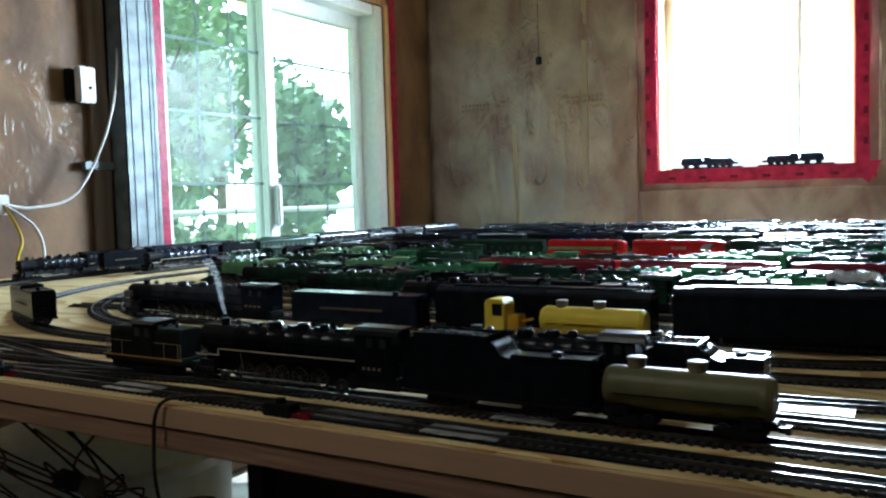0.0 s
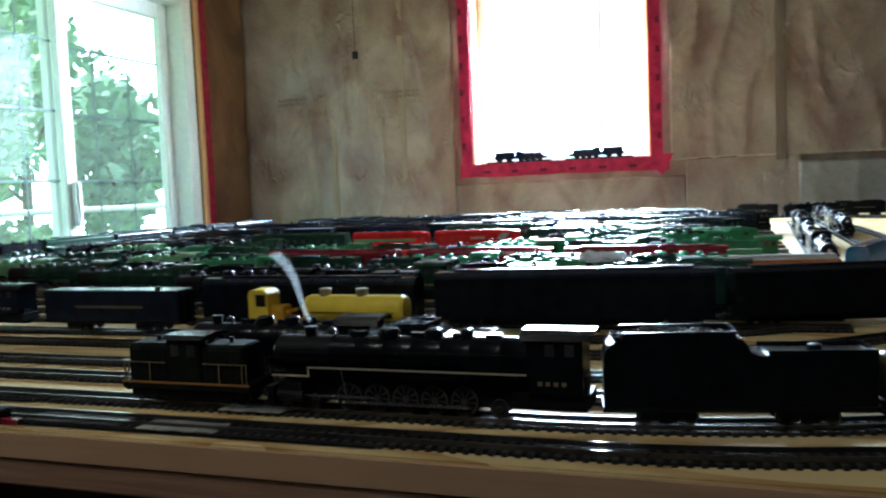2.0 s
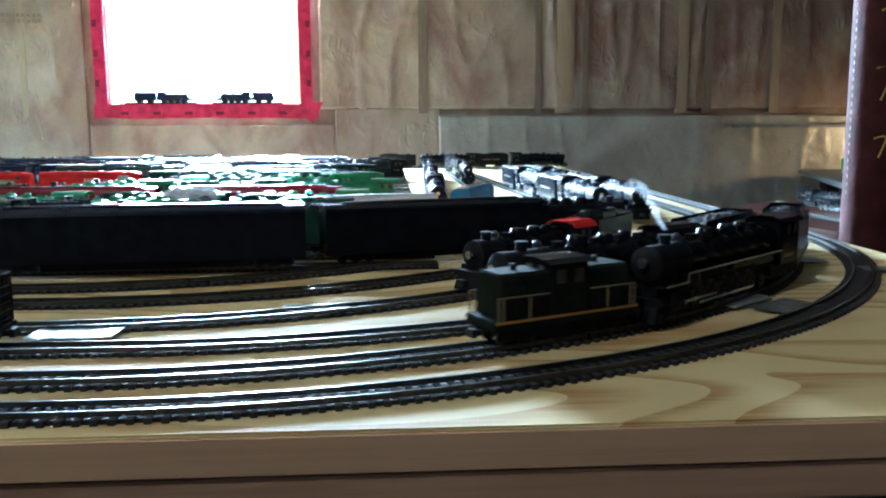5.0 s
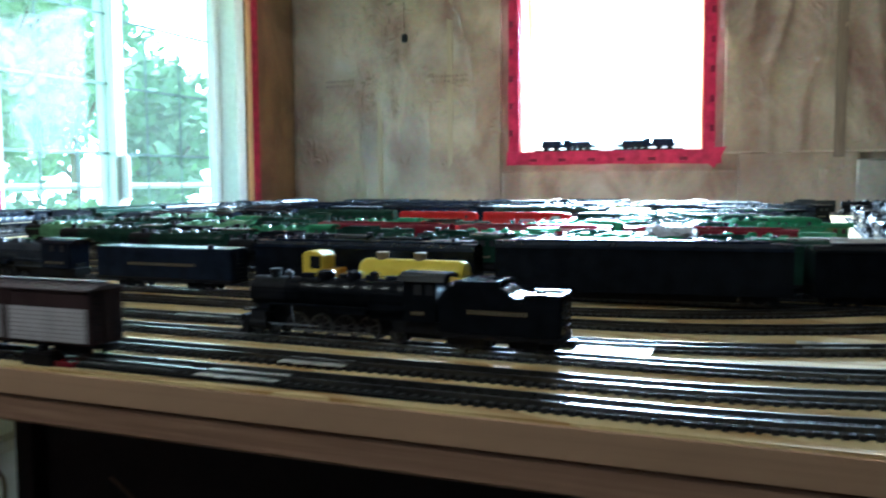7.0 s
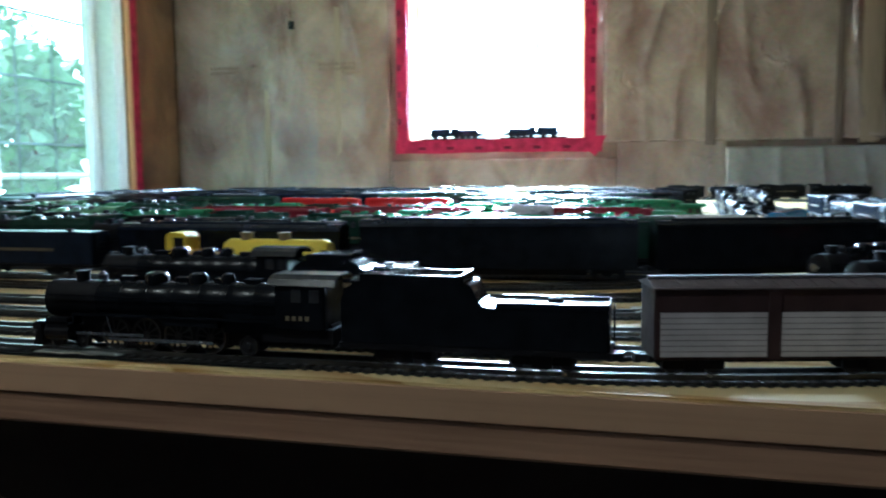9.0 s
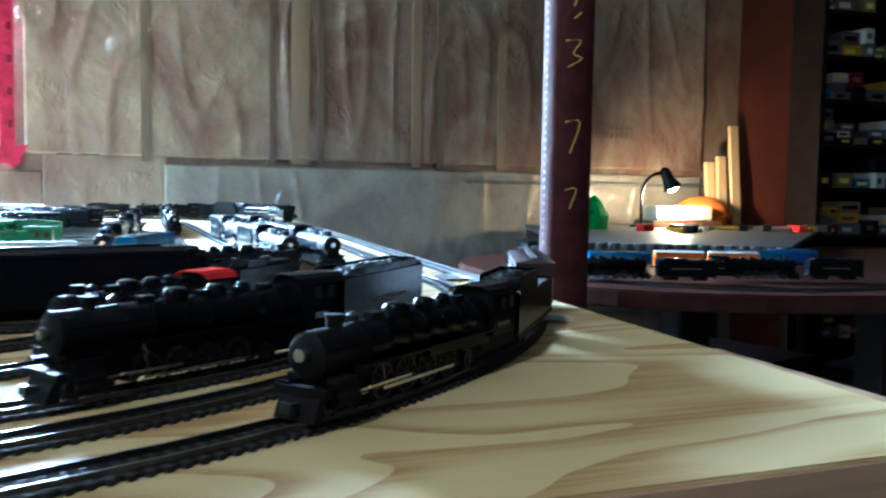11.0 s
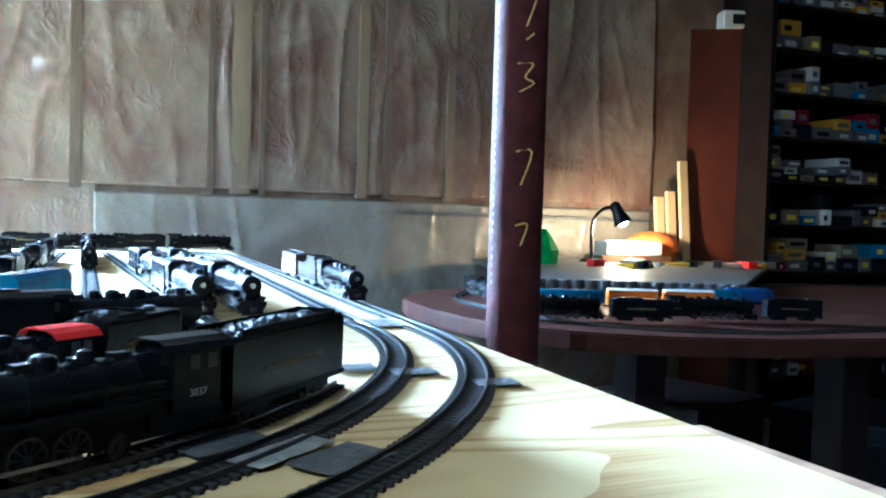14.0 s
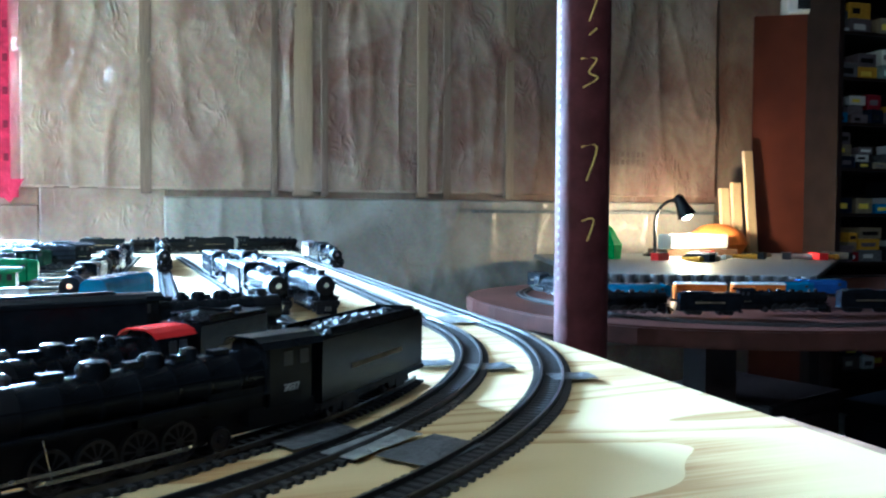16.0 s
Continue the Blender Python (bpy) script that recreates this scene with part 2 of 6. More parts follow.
def wood(name, c_a, c_b, grain=(1.5, 22, 22), rough=0.5, ring=6.0, distort=4.0):
    m = bpy.data.materials.new(name)
    m.use_nodes = True
    nt = m.node_tree
    L, N = nt.links.new, nt.nodes.new
    b = nt.nodes["Principled BSDF"]
    tc, mp = N("ShaderNodeTexCoord"), N("ShaderNodeMapping")
    mp.inputs["Scale"].default_value = grain
    L(tc.outputs["Object"], mp.inputs["Vector"])
    w = N("ShaderNodeTexWave")
    w.bands_direction = "Y"
    w.inputs["Scale"].default_value, w.inputs["Distortion"].default_value = ring / 20, distort
    w.inputs["Detail"].default_value, w.inputs["Detail Scale"].default_value = 3, 0.8
    L(mp.outputs["Vector"], w.inputs["Vector"])
    n = N("ShaderNodeTexNoise")
    n.inputs["Scale"].default_value, n.inputs["Detail"].default_value = 8, 6
    L(mp.outputs["Vector"], n.inputs["Vector"])
    ad = N("ShaderNodeMath")
    ad.operation = "MULTIPLY"
    L(w.outputs["Fac"], ad.inputs[0])
    L(n.outputs["Fac"], ad.inputs[1])
    rp = N("ShaderNodeMapRange")
    rp.inputs["From Min"].default_value, rp.inputs["From Max"].default_value = 0.1, 0.55
    L(ad.outputs["Value"], rp.inputs["Value"])
    mx = N("ShaderNodeMix")
    mx.data_type = "RGBA"
    mx.inputs["A"].default_value, mx.inputs["B"].default_value = (*c_a, 1), (*c_b, 1)
    L(rp.outputs["Result"], mx.inputs["Factor"])
    L(mx.outputs["Result"], b.inputs["Base Color"])
    b.inputs["Roughness"].default_value = rough
    bp = N("ShaderNodeBump")
    bp.inputs["Strength"].default_value, bp.inputs["Distance"].default_value = 0.15, 0.002
    L(n.outputs["Fac"], bp.inputs["Height"])
    L(bp.outputs["Normal"], b.inputs["Normal"])
    return m


def ply_face(name, c_a, c_b):
    """Rotary-cut veneer: growth rings as contour lines, fine pores and a few stains."""
    m = bpy.data.materials.new(name)
    m.use_nodes = True
    nt = m.node_tree
    L, N = nt.links.new, nt.nodes.new
    b = nt.nodes["Principled BSDF"]
    tc, mp = N("ShaderNodeTexCoord"), N("ShaderNodeMapping")
    mp.inputs["Scale"].default_value = (1.1, 4.6, 1.0)
    mp.inputs["Rotation"].default_value = (0, 0, radians(6))
    L(tc.outputs["Object"], mp.inputs["Vector"])
    n = N("ShaderNodeTexNoise")
    n.inputs["Scale"].default_value, n.inputs["Detail"].default_value, n.inputs["Distortion"].default_value = 1.7, 1.5, 0.4
    L(mp.outputs["Vector"], n.inputs["Vector"])
    mu, fr = N("ShaderNodeMath"), N("ShaderNodeMath")
    mu.operation, fr.operation = "MULTIPLY", "FRACT"
    mu.inputs[1].default_value = 11.0
    L(n.outputs["Fac"], mu.inputs[0])
    L(mu.outputs["Value"], fr.inputs[0])
    rp = N("ShaderNodeMapRange")
    rp.interpolation_type = "SMOOTHSTEP"
    rp.inputs["From Min"].default_value, rp.inputs["From Max"].default_value, rp.inputs["To Max"].default_value = 0.45, 1.0, 1.5
    L(fr.outputs["Value"], rp.inputs["Value"])
    mp2 = N("ShaderNodeMapping")
    mp2.inputs["Scale"].default_value = (4, 90, 1)
    L(tc.outputs["Object"], mp2.inputs["Vector"])
    n2 = N("ShaderNodeTexNoise")
    n2.inputs["Scale"].default_value, n2.inputs["Detail"].default_value = 3, 4
    L(mp2.outputs["Vector"], n2.inputs["Vector"])
    k = N("ShaderNodeMath")
    k.operation = "MULTIPLY"
    L(rp.outputs["Result"], k.inputs[0])
    L(n2.outputs["Fac"], k.inputs[1])
    mx = N("ShaderNodeMix")
    mx.data_type = "RGBA"
    mx.inputs["A"].default_value, mx.inputs["B"].default_value = (*c_a, 1), (*c_b, 1)
    L(k.outputs["Value"], mx.inputs["Factor"])
    st = N("ShaderNodeTexNoise")
    st.inputs["Scale"].default_value, st.inputs["Detail"].default_value = 3.5, 5
    L(tc.outputs["Object"], st.inputs["Vector"])
    rs = N("ShaderNodeMapRange")
    rs.inputs["From Min"].default_value, rs.inputs["From Max"].default_value, rs.inputs["To Min"].default_value, rs.inputs["To Max"].default_value = 0.3, 0.7, 0.88, 1.06
    L(st.outputs["Fac"], rs.inputs["Value"])
    hs = N("ShaderNodeHueSaturation")
    L(rs.outputs["Result"], hs.inputs["Value"])
    L(mx.outputs["Result"], hs.inputs["Color"])
    L(hs.outputs["Color"], b.inputs["Base Color"])
    b.inputs["Roughness"].default_value, b.inputs["Specular IOR Level"].default_value = 0.72, 0.25
    bp = N("ShaderNodeBump")
    bp.inputs["Strength"].default_value, bp.inputs["Distance"].default_value = 0.12, 0.001
    L(n2.outputs["Fac"], bp.inputs["Height"])
    L(bp.outputs["Normal"], b.inputs["Normal"])
    return m


FILM = film_over("film_over_fibre", (0.175, 0.090, 0.064), (0.33, 0.245, 0.175), (0.39, 0.33, 0.27), 1.0, 0.9, 0.13, (1, 1, 0.55))
FILM_LEFT = film_over("film_over_brown_fibre", (0.10, 0.046, 0.017), (0.22, 0.115, 0.045), (0.20, 0.125, 0.065), 0.22, 0.35, 0.3, (1, 1, 0.8))
FILM_LOW = film_over("milky_film", (0.25, 0.215, 0.175), (0.34, 0.31, 0.265), (0.42, 0.40, 0.36), 0.9, 0.7, 0.25, (1, 1, 1))
STUD = wood("stud_wood", (0.27, 0.20, 0.13), (0.19, 0.13, 0.08), (22, 22, 1.5), 0.6)
# copy of stud_wood with shade put into its two colours
STUD_SHADED = wood("shade_toned_stud_wood", (0.17, 0.12, 0.085), (0.11, 0.075, 0.05), (22, 22, 1.5), 0.7)
PINE = wood("pine_jamb", (0.62, 0.36, 0.16), (0.48, 0.25, 0.10), (22, 22, 1.5), 0.45)
PLY = ply_face("plywood_face", (0.63, 0.50, 0.25), (0.36, 0.20, 0.06))
PLY_EDGE = wood("plywood_edge", (0.46, 0.29, 0.17), (0.27, 0.15, 0.085), (2.0, 20, 260), 0.75)
LUMBER = wood("lumber", (0.42, 0.25, 0.15), (0.26, 0.145, 0.085), (1.5, 22, 40), 0.7)
CABINET = mat("dark_cabinet", (0.012, 0.007, 0.006), 0.6, vary=0.3, scale=8)
CONCRETE = mat("concrete", (0.52, 0.52, 0.50), 0.85, vary=0.2, scale=6, bump=0.2)
VINYL = mat("white_vinyl", (0.72, 0.75, 0.74), 0.35, vary=0.04)
MUNTIN = mat("muntin_bar", (0.14, 0.18, 0.17), 0.4, vary=0.05)
GLASS = glass("pane_glass", (0.93, 0.98, 0.96))
TAPE = mat("red_sheathing_tape", (0.27, 0.012, 0.045), 0.35, vary=0.25, scale=25, bump=0.3, bump_scale=60)
PRINT = mat("tape_print", (0.10, 0.006, 0.02), 0.5)
INK = mat("faded_ink", (0.16, 0.11, 0.08), 0.7, vary=0.4, scale=300)
ZINC = mat("galvanised_steel", (0.15, 0.175, 0.18), 0.5, 0.35, vary=0.25, scale=18)
WHITE = mat("white_plastic", (0.62, 0.61, 0.58), 0.4, vary=0.06)
CREAM = mat("cream_board", (0.55, 0.54, 0.50), 0.5, vary=0.08, scale=6)
YELLOW_CABLE = mat("yellow_cable", (0.62, 0.42, 0.04), 0.45)
POST = mat("red_oxide_paint", (0.065, 0.017, 0.018), 0.7, vary=0.25, scale=30, bump=0.15, bump_scale=90)
CHALK = mat("yellow_chalk", (0.62, 0.45, 0.12), 0.9, vary=0.35, scale=400)
ROUNDTOP = mat("brown_tabletop", (0.05, 0.02, 0.015), 0.4, vary=0.35, scale=14)
RUST_PANEL = mat("rust_brown_board", (0.055, 0.012, 0.005), 0.6, vary=0.2, scale=5)
# near-black, so the room's dimness sits in the wall colour and little light bounces
DIMMED_WALL = mat("shade_toned_wall", (0.014, 0.013, 0.013), 0.9, vary=0.3, scale=4)
CEIL = mat("ceiling_boards", (0.10, 0.08, 0.06), 0.9, vary=0.3, scale=5)
BLACK = mat("black_plastic", (0.0055, 0.0065, 0.009), 0.24, vary=0.3, scale=60, bump=0.03, spec=0.11)
SOOT = mat("matt_black", (0.007, 0.007, 0.009), 0.55, vary=0.3, scale=60, spec=0.12)
SWITCHER_BLACK = mat("dull_green_black", (0.010, 0.013, 0.010), 0.75, vary=0.3, scale=60, spec=0.05)
BLUEBLACK = mat("blue_black_plastic", (0.009, 0.013, 0.024), 0.18, vary=0.25, scale=60, spec=0.14)
GREYBLUE = mat("grey_blue_boiler", (0.035, 0.042, 0.055), 0.2, vary=0.2, scale=60)
DKGREEN = mat("dark_green_paint", (0.016, 0.04, 0.028), 0.18, vary=0.25, scale=50)
GREEN = mat("apple_green_paint", (0.05, 0.20, 0.09), 0.2, vary=0.2, scale=50)
LTGREEN = mat("pale_green_paint", (0.16, 0.33, 0.17), 0.2, vary=0.2, scale=50)
RED = mat("bright_red_paint", (0.52, 0.022, 0.022), 0.18, vary=0.12, scale=40)
MAROON = mat("maroon_paint", (0.17, 0.012, 0.022), 0.2, vary=0.2, scale=40)
ORANGE = mat("orange_paint", (0.62, 0.17, 0.02), 0.4, vary=0.12)
BLUE = mat("blue_paint", (0.03, 0.08, 0.30), 0.18, vary=0.15)
SKYBLUE = mat("light_blue_paint", (0.03, 0.16, 0.34), 0.2, vary=0.15)
YELLOW = mat("yellow_paint", (0.74, 0.58, 0.06), 0.4, vary=0.08)
AMBER = mat("amber_paint", (0.50, 0.28, 0.02), 0.4, vary=0.15)
OLIVE = mat("olive_tank_paint", (0.13, 0.125, 0.06), 0.38, vary=0.15)
DOME = mat("dome_brown", (0.20, 0.16, 0.10), 0.5, vary=0.2)
SILVER = mat("silvery_boiler", (0.026, 0.031, 0.045), 0.22, 0.0, vary=0.3, scale=70, bump=0.35, bump_scale=260, spec=0.08)
STEEL = mat("bright_steel", (0.55, 0.56, 0.58), 0.25, 0.95, vary=0.1, scale=90)
WHEELGREY = mat("driver_grey", (0.055, 0.052, 0.052), 0.5, 0.3, vary=0.2, scale=90)
DARKSTEEL = mat("dark_steel", (0.05, 0.05, 0.055), 0.38, 0.6, vary=0.2, scale=90)
RAIL = mat("rail_steel", (0.10, 0.098, 0.095), 0.30, 0.85, vary=0.25, scale=60)
TIE = mat("tie_plastic", (0.032, 0.031, 0.031), 0.6, vary=0.3, scale=120, spec=0.25)
BED = mat("black_roadbed", (0.010, 0.0105, 0.011), 0.85, vary=0.3, scale=150, bump=0.3, bump_scale=400, spec=0.15)
COAL = mat("coal_load", (0.012, 0.012, 0.013), 0.7, vary=0.5, scale=300, bump=0.8, bump_scale=350)
STRIPE = mat("cream_line", (0.42, 0.38, 0.28), 0.5)
GOLDLINE = mat("gold_line", (0.34, 0.18, 0.05), 0.5)
LETTER = mat("letter_white", (0.32, 0.32, 0.31), 0.6)
BOXWHITE = mat("weathered_white", (0.50, 0.48, 0.50), 0.5, vary=0.12, scale=50)
BOXBROWN = mat("box_car_brown", (0.045, 0.027, 0.028), 0.5, vary=0.2, scale=50)
ROOFGREY = mat("grey_roof", (0.12, 0.10, 0.105), 0.45, vary=0.2)
SHINY = mat("foil_tape", (0.72, 0.75, 0.75), 0.30, 0.75, vary=0.2, scale=60, bump=0.5, bump_scale=90)
DUCT = mat("grey_tape", (0.12, 0.125, 0.13), 0.45, 0.2, vary=0.25, scale=60, bump=0.3)
BAGFILM = mat("clear_bag", (0.55, 0.58, 0.60), 0.25, vary=0.2, scale=30, bump=0.8, bump_scale=40, coat=0.5)
WIRE = mat("wire_black", (0.02, 0.018, 0.017), 0.5)
WIREBROWN = mat("wire_brown", (0.10, 0.055, 0.03), 0.5)
PALEWOOD = wood("pale_offcut", (0.66, 0.48, 0.26), (0.5, 0.34, 0.16), (22, 22, 1.5), 0.6)
PURPLE = mat("purple_paint", (0.22, 0.02, 0.16), 0.2, vary=0.2)

# ---- plan ----
TOP = 0.92          # face of the layout's plywood
WALL_Y = 3.91       # window wall
WALL_X = -2.25      # patio door wall
EAST, SOUTH, HIGH = 5.2, -1.6, 2.62


def slab(name, x0, x1, y0, y1, z0, z1, material, parent=None, bevel=0.0):
    bm = bmesh.new()
    box(bm, x0, x1, y0, y1, z0, z1)
    return part(name, bm, material, parent, bevel=bevel)


def structure(ob, label="", category=""):
    return tagged(ob, label, category, kind="structure")


# ---- room shell ----
def wall_with_hole(name, axis, at, thick, a0, a1, z0, z1, h, material):
    """A wall along x or y with one opening h = (a, a, z, z)."""
    bm = bmesh.new()
    pieces = [(a0, h[0], z0, z1), (h[1], a1, z0, z1), (h[0], h[1], z0, h[2]), (h[0], h[1], h[3], z1)]
    for p0, p1, q0, q1 in pieces:
        if p1 - p0 < 1e-4 or q1 - q0 < 1e-4:
            continue
        if axis == "x":
            box(bm, p0, p1, at, at + thick, q0, q1)
        else:
            box(bm, at - thick, at, p0, p1, q0, q1)
    return part(name, bm, material)


WIN = (-0.965, -0.105, 1.18, 2.14)
DOOR = (1.99, 3.47, 0.06, 2.06)
structure(wall_with_hole("wall_north", "x", WALL_Y, 0.16, WALL_X - 0.16, EAST, 0, HIGH, WIN, FILM),
          "fibre-insulated stud wall under wrinkled clear plastic film", "wall")
structure(wall_with_hole("wall_west", "y", WALL_X, 0.16, SOUTH, WALL_Y, 0, HIGH, DOOR, FILM_LEFT),
          "brown fibre insulation wall under clear plastic film", "wall")
# south and east walls, with the dimness put into their colour
structure(slab("wall_south", WALL_X - 0.16, EAST, SOUTH - 0.1, SOUTH, 0, HIGH, DIMMED_WALL), "basement wall coloured near-black to keep the room dim", "wall")
structure(slab("wall_east", EAST, EAST + 0.1, SOUTH, WALL_Y + 0.16, 0, HIGH, DIMMED_WALL), "basement wall coloured near-black to keep the room dim", "wall")
structure(slab("floor", WALL_X - 0.16, EAST + 0.1, SOUTH - 0.1, WALL_Y + 0.16, -0.1, 0.0, CONCRETE), "bare grey concrete floor", "floor")
structure(slab("ceiling", WALL_X - 0.16, EAST + 0.1, SOUTH - 0.1, WALL_Y + 0.16, HIGH, HIGH + 0.1, CEIL), "unfinished dark ceiling", "ceiling")


def film_sheet(name, x0, x1, z0, z1, amp, material, seed, nx=60, nz=40, label=""):
    """A slack sheet of film hung on the wall, with folds."""
    bm = bmesh.new()
    rows = []
    for k in range(nz + 1):
        row = []
        for i in range(nx + 1):
            x, z = x0 + (x1 - x0) * i / nx, z0 + (z1 - z0) * k / nz
            p = Vector((x * 3.1, seed, z * 0.8))
            r = 1 - abs(noise.noise(p * 1.7)) * 2
            q = 1 - abs(noise.noise(Vector((x * 11 + z * 5, seed, z * 8 - x * 4)))) * 2
            d = 0.012 + amp * (0.5 + 0.5 * noise.noise(p)) + amp * 0.45 * max(0, r) ** 4 + amp * 0.14 * max(0, q) ** 6
            row.append(bm.verts.new((x, WALL_Y - d, z)))
        rows.append(row)
    for a, b in zip(rows, rows[1:]):
        for i in range(nx):
            bm.faces.new((a[i], a[i + 1], b[i + 1], b[i]))
    ob = part(name, bm, material, smooth=True)
    sol = ob.modifiers.new("thickness", "SOLIDIFY")
    sol.thickness = 0.002
    return structure(ob, label, "plastic sheet")


film_sheet("film_low", 0.52, 3.3, 0.4, 1.13, 0.022, FILM_LOW, 3.0, 220, 60, "milky plastic sheet stapled along the lower wall")
film_sheet("film_upper", -0.02, 3.3, 1.16, HIGH, 0.024, FILM, 9.0, 240, 110, "wrinkled clear plastic over pinkish insulation")
film_sheet("film_corner", WALL_X + 0.02, -1.06, 0.5, HIGH, 0.008, FILM, 5.0, 130, 130, "clear plastic film over pale insulation")
film_sheet("film_under_window", -1.055, 0.043, 0.5, 1.09, 0.010, FILM, 7.0, 110, 60, "clear plastic film under the window")

film_sheet("film_beside_window", 0.045, 0.53, 0.5, 1.165, 0.012, FILM, 8.0, 60, 70, "clear plastic film beside the window")

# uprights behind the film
# the darker entries take the wood copy that has shade coloured in
for x, w, m in ((0.45, 0.045, STUD_SHADED), (0.98, 0.03, STUD_SHADED), (1.105, 0.085, STUD), (1.20, 0.03, STUD_SHADED), (1.66, 0.05, STUD),
                (1.78, 0.04, STUD_SHADED), (2.1, 0.045, STUD), (2.55, 0.04, STUD_SHADED)):
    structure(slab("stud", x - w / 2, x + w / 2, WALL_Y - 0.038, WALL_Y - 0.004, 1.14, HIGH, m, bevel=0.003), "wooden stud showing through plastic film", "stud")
for x in (-1.72, -1.33):
    structure(slab("stud", x - 0.016, x + 0.016, WALL_Y - 0.019, WALL_Y - 0.008, 0.5, HIGH, STUD, bevel=0.002), "faint stud line under plastic film", "stud")


def print_bars(x, z, n, w, h):
    bm = bmesh.new()
    for k in range(n):
        for r in range(2):
            box(bm, x + k * w / n, x + (k + 0.6) * w / n, WALL_Y - 0.048, WALL_Y - 0.046, z - r * h * 0.8, z - r * h * 0.8 + h * 0.5)
    return structure(part("film_print", bm, INK), "unreadable faded print on plastic film", "print")


print_bars(-2.02, 1.56, 8, 0.17, 0.03)
print_bars(-1.42, 1.56, 9, 0.2, 0.03)
print_bars(2.62, 1.36, 8, 0.24, 0.05)

# hanging cord with a small weight
bm = bmesh.new()
tube(bm, (-1.56, WALL_Y - 0.06, 1.78), (-1.56, WALL_Y - 0.06, HIGH), 0.0015, seg=6)
cord = part("pull_cord", bm, WIREBROWN)
tagged(cord, "thin cord hanging with a small dark weight", "cord")
bm = bmesh.new()
box(bm, -1.573, -1.547, WALL_Y - 0.07, WALL_Y - 0.05, 1.745, 1.785)
part("weight", bm, SOOT, cord, bevel=0.004)


# ---- north window ----
def window_north():
    x0, x1, z0, z1 = WIN
    win = structure(empty("window_1", pose(0, 0, 0)), "white window with red sheathing tape round it, washed out by daylight", "window")
    y = WALL_Y + 0.16
    for nm, a in (("frame", (x0, x0 + 0.045, y - 0.05, y, z0, z1)), ("frame", (x1 - 0.045, x1, y - 0.05, y, z0, z1)),
                  ("frame", (x0 + 0.045, x1 - 0.045, y - 0.05, y, z0, z0 + 0.045)), ("frame", (x0 + 0.045, x1 - 0.045, y - 0.05, y, z1 - 0.045, z1))):
        slab(nm, *a, VINYL, win, 0.004)
    slab("sill", x0, x1, WALL_Y - 0.02, y - 0.05, z0 - 0.012, z0 + 0.004, WHITE, win, 0.003)
    slab("mullion", -0.36, -0.34, y - 0.045, y - 0.01, z0 + 0.045, z1 - 0.045, VINYL, win, 0.003)
    for a, b in ((x0 + 0.045, -0.36), (-0.34, x1 - 0.045)):
        p = slab("pane", a, b, y - 0.03, y - 0.026, z0 + 0.045, z1 - 0.045, GLASS, win)
        p.visible_shadow = False
    # pine returns inside the opening
    slab("jamb", x0, x0 + 0.012, WALL_Y - 0.01, y - 0.05, z0 + 0.005, z1, PINE, win)
    slab("jamb", x1 - 0.012, x1, WALL_Y - 0.01, y - 0.05, z0 + 0.005, z1, PINE, win)
    yy = WALL_Y - 0.037
    t = 0.06
    strips = [(x0 - t * 0.85, x0 + 0.004, z0 - 0.0, z1 + t), (x1 - 0.004, x1 + t * 0.85, z0 - 0.0, z1 + t), (x0 - t, x1 + t + 0.02, z0 - t, z0 + 0.004), (x0 - t, x1 + t, z1, z1 + t)]
    for a, b, c, d in strips:
        bm = bmesh.new()
        n = 24
        along = (b - a) > (d - c)
        prev = None
        for i in range(n + 1):
            k = i / n
            e = 0.004 * noise.noise(Vector((k * 9, a * 5, c * 5)))
            yo = yy - 0.004 * (1 + noise.noise(Vector((k * 14, 2.0, a))))
            if along:
                pr = (bm.verts.new((a + (b - a) * k, yo, c + e)), bm.verts.new((a + (b - a) * k, yo, d)))
            else:
                pr = (bm.verts.new((a + e, yo, c + (d - c) * k)), bm.verts.new((b + e, yo, c + (d - c) * k)))
            if prev:
                bm.faces.new((prev[0], pr[0], pr[1], prev[1]))
            prev = pr
        ob = part("tape_strip", bm, TAPE, win, "red sheathing tape")
        ob.modifiers.new("thickness", "SOLIDIFY").thickness = 0.0015
    bm = bmesh.new()
    for k in range(7):
        z = z0 + 0.08 + k * 0.13
        for x in (x0 - 0.045, x1 + 0.028):
            box(bm, x, x + 0.018, yy - 0.0125, yy - 0.0105, z, z + 0.03)
    for k in range(6):
        x = x0 + 0.06 + k * 0.14
        box(bm, x, x + 0.035, yy - 0.0125, yy - 0.0105, z0 - 0.045, z0 - 0.03)
    part("tape_print", bm, PRINT, win, "unreadable dark print")
    # torn flap at the lower corner
    bm = bmesh.new()
    quads(bm, [(x1 + 0.05, yy - 0.012, z0 - 0.085), (x1 + 0.1, yy - 0.012, z0 + 0.012), (x1 + 0.04, yy - 0.012, z0 + 0.01), (x1 + 0.02, yy - 0.012, z0 - 0.06)], [(0, 1, 2, 3)])
    fl = part("tape_flap", bm, TAPE, win)
    fl.modifiers.new("thickness", "SOLIDIFY").thickness = 0.0015


window_north()


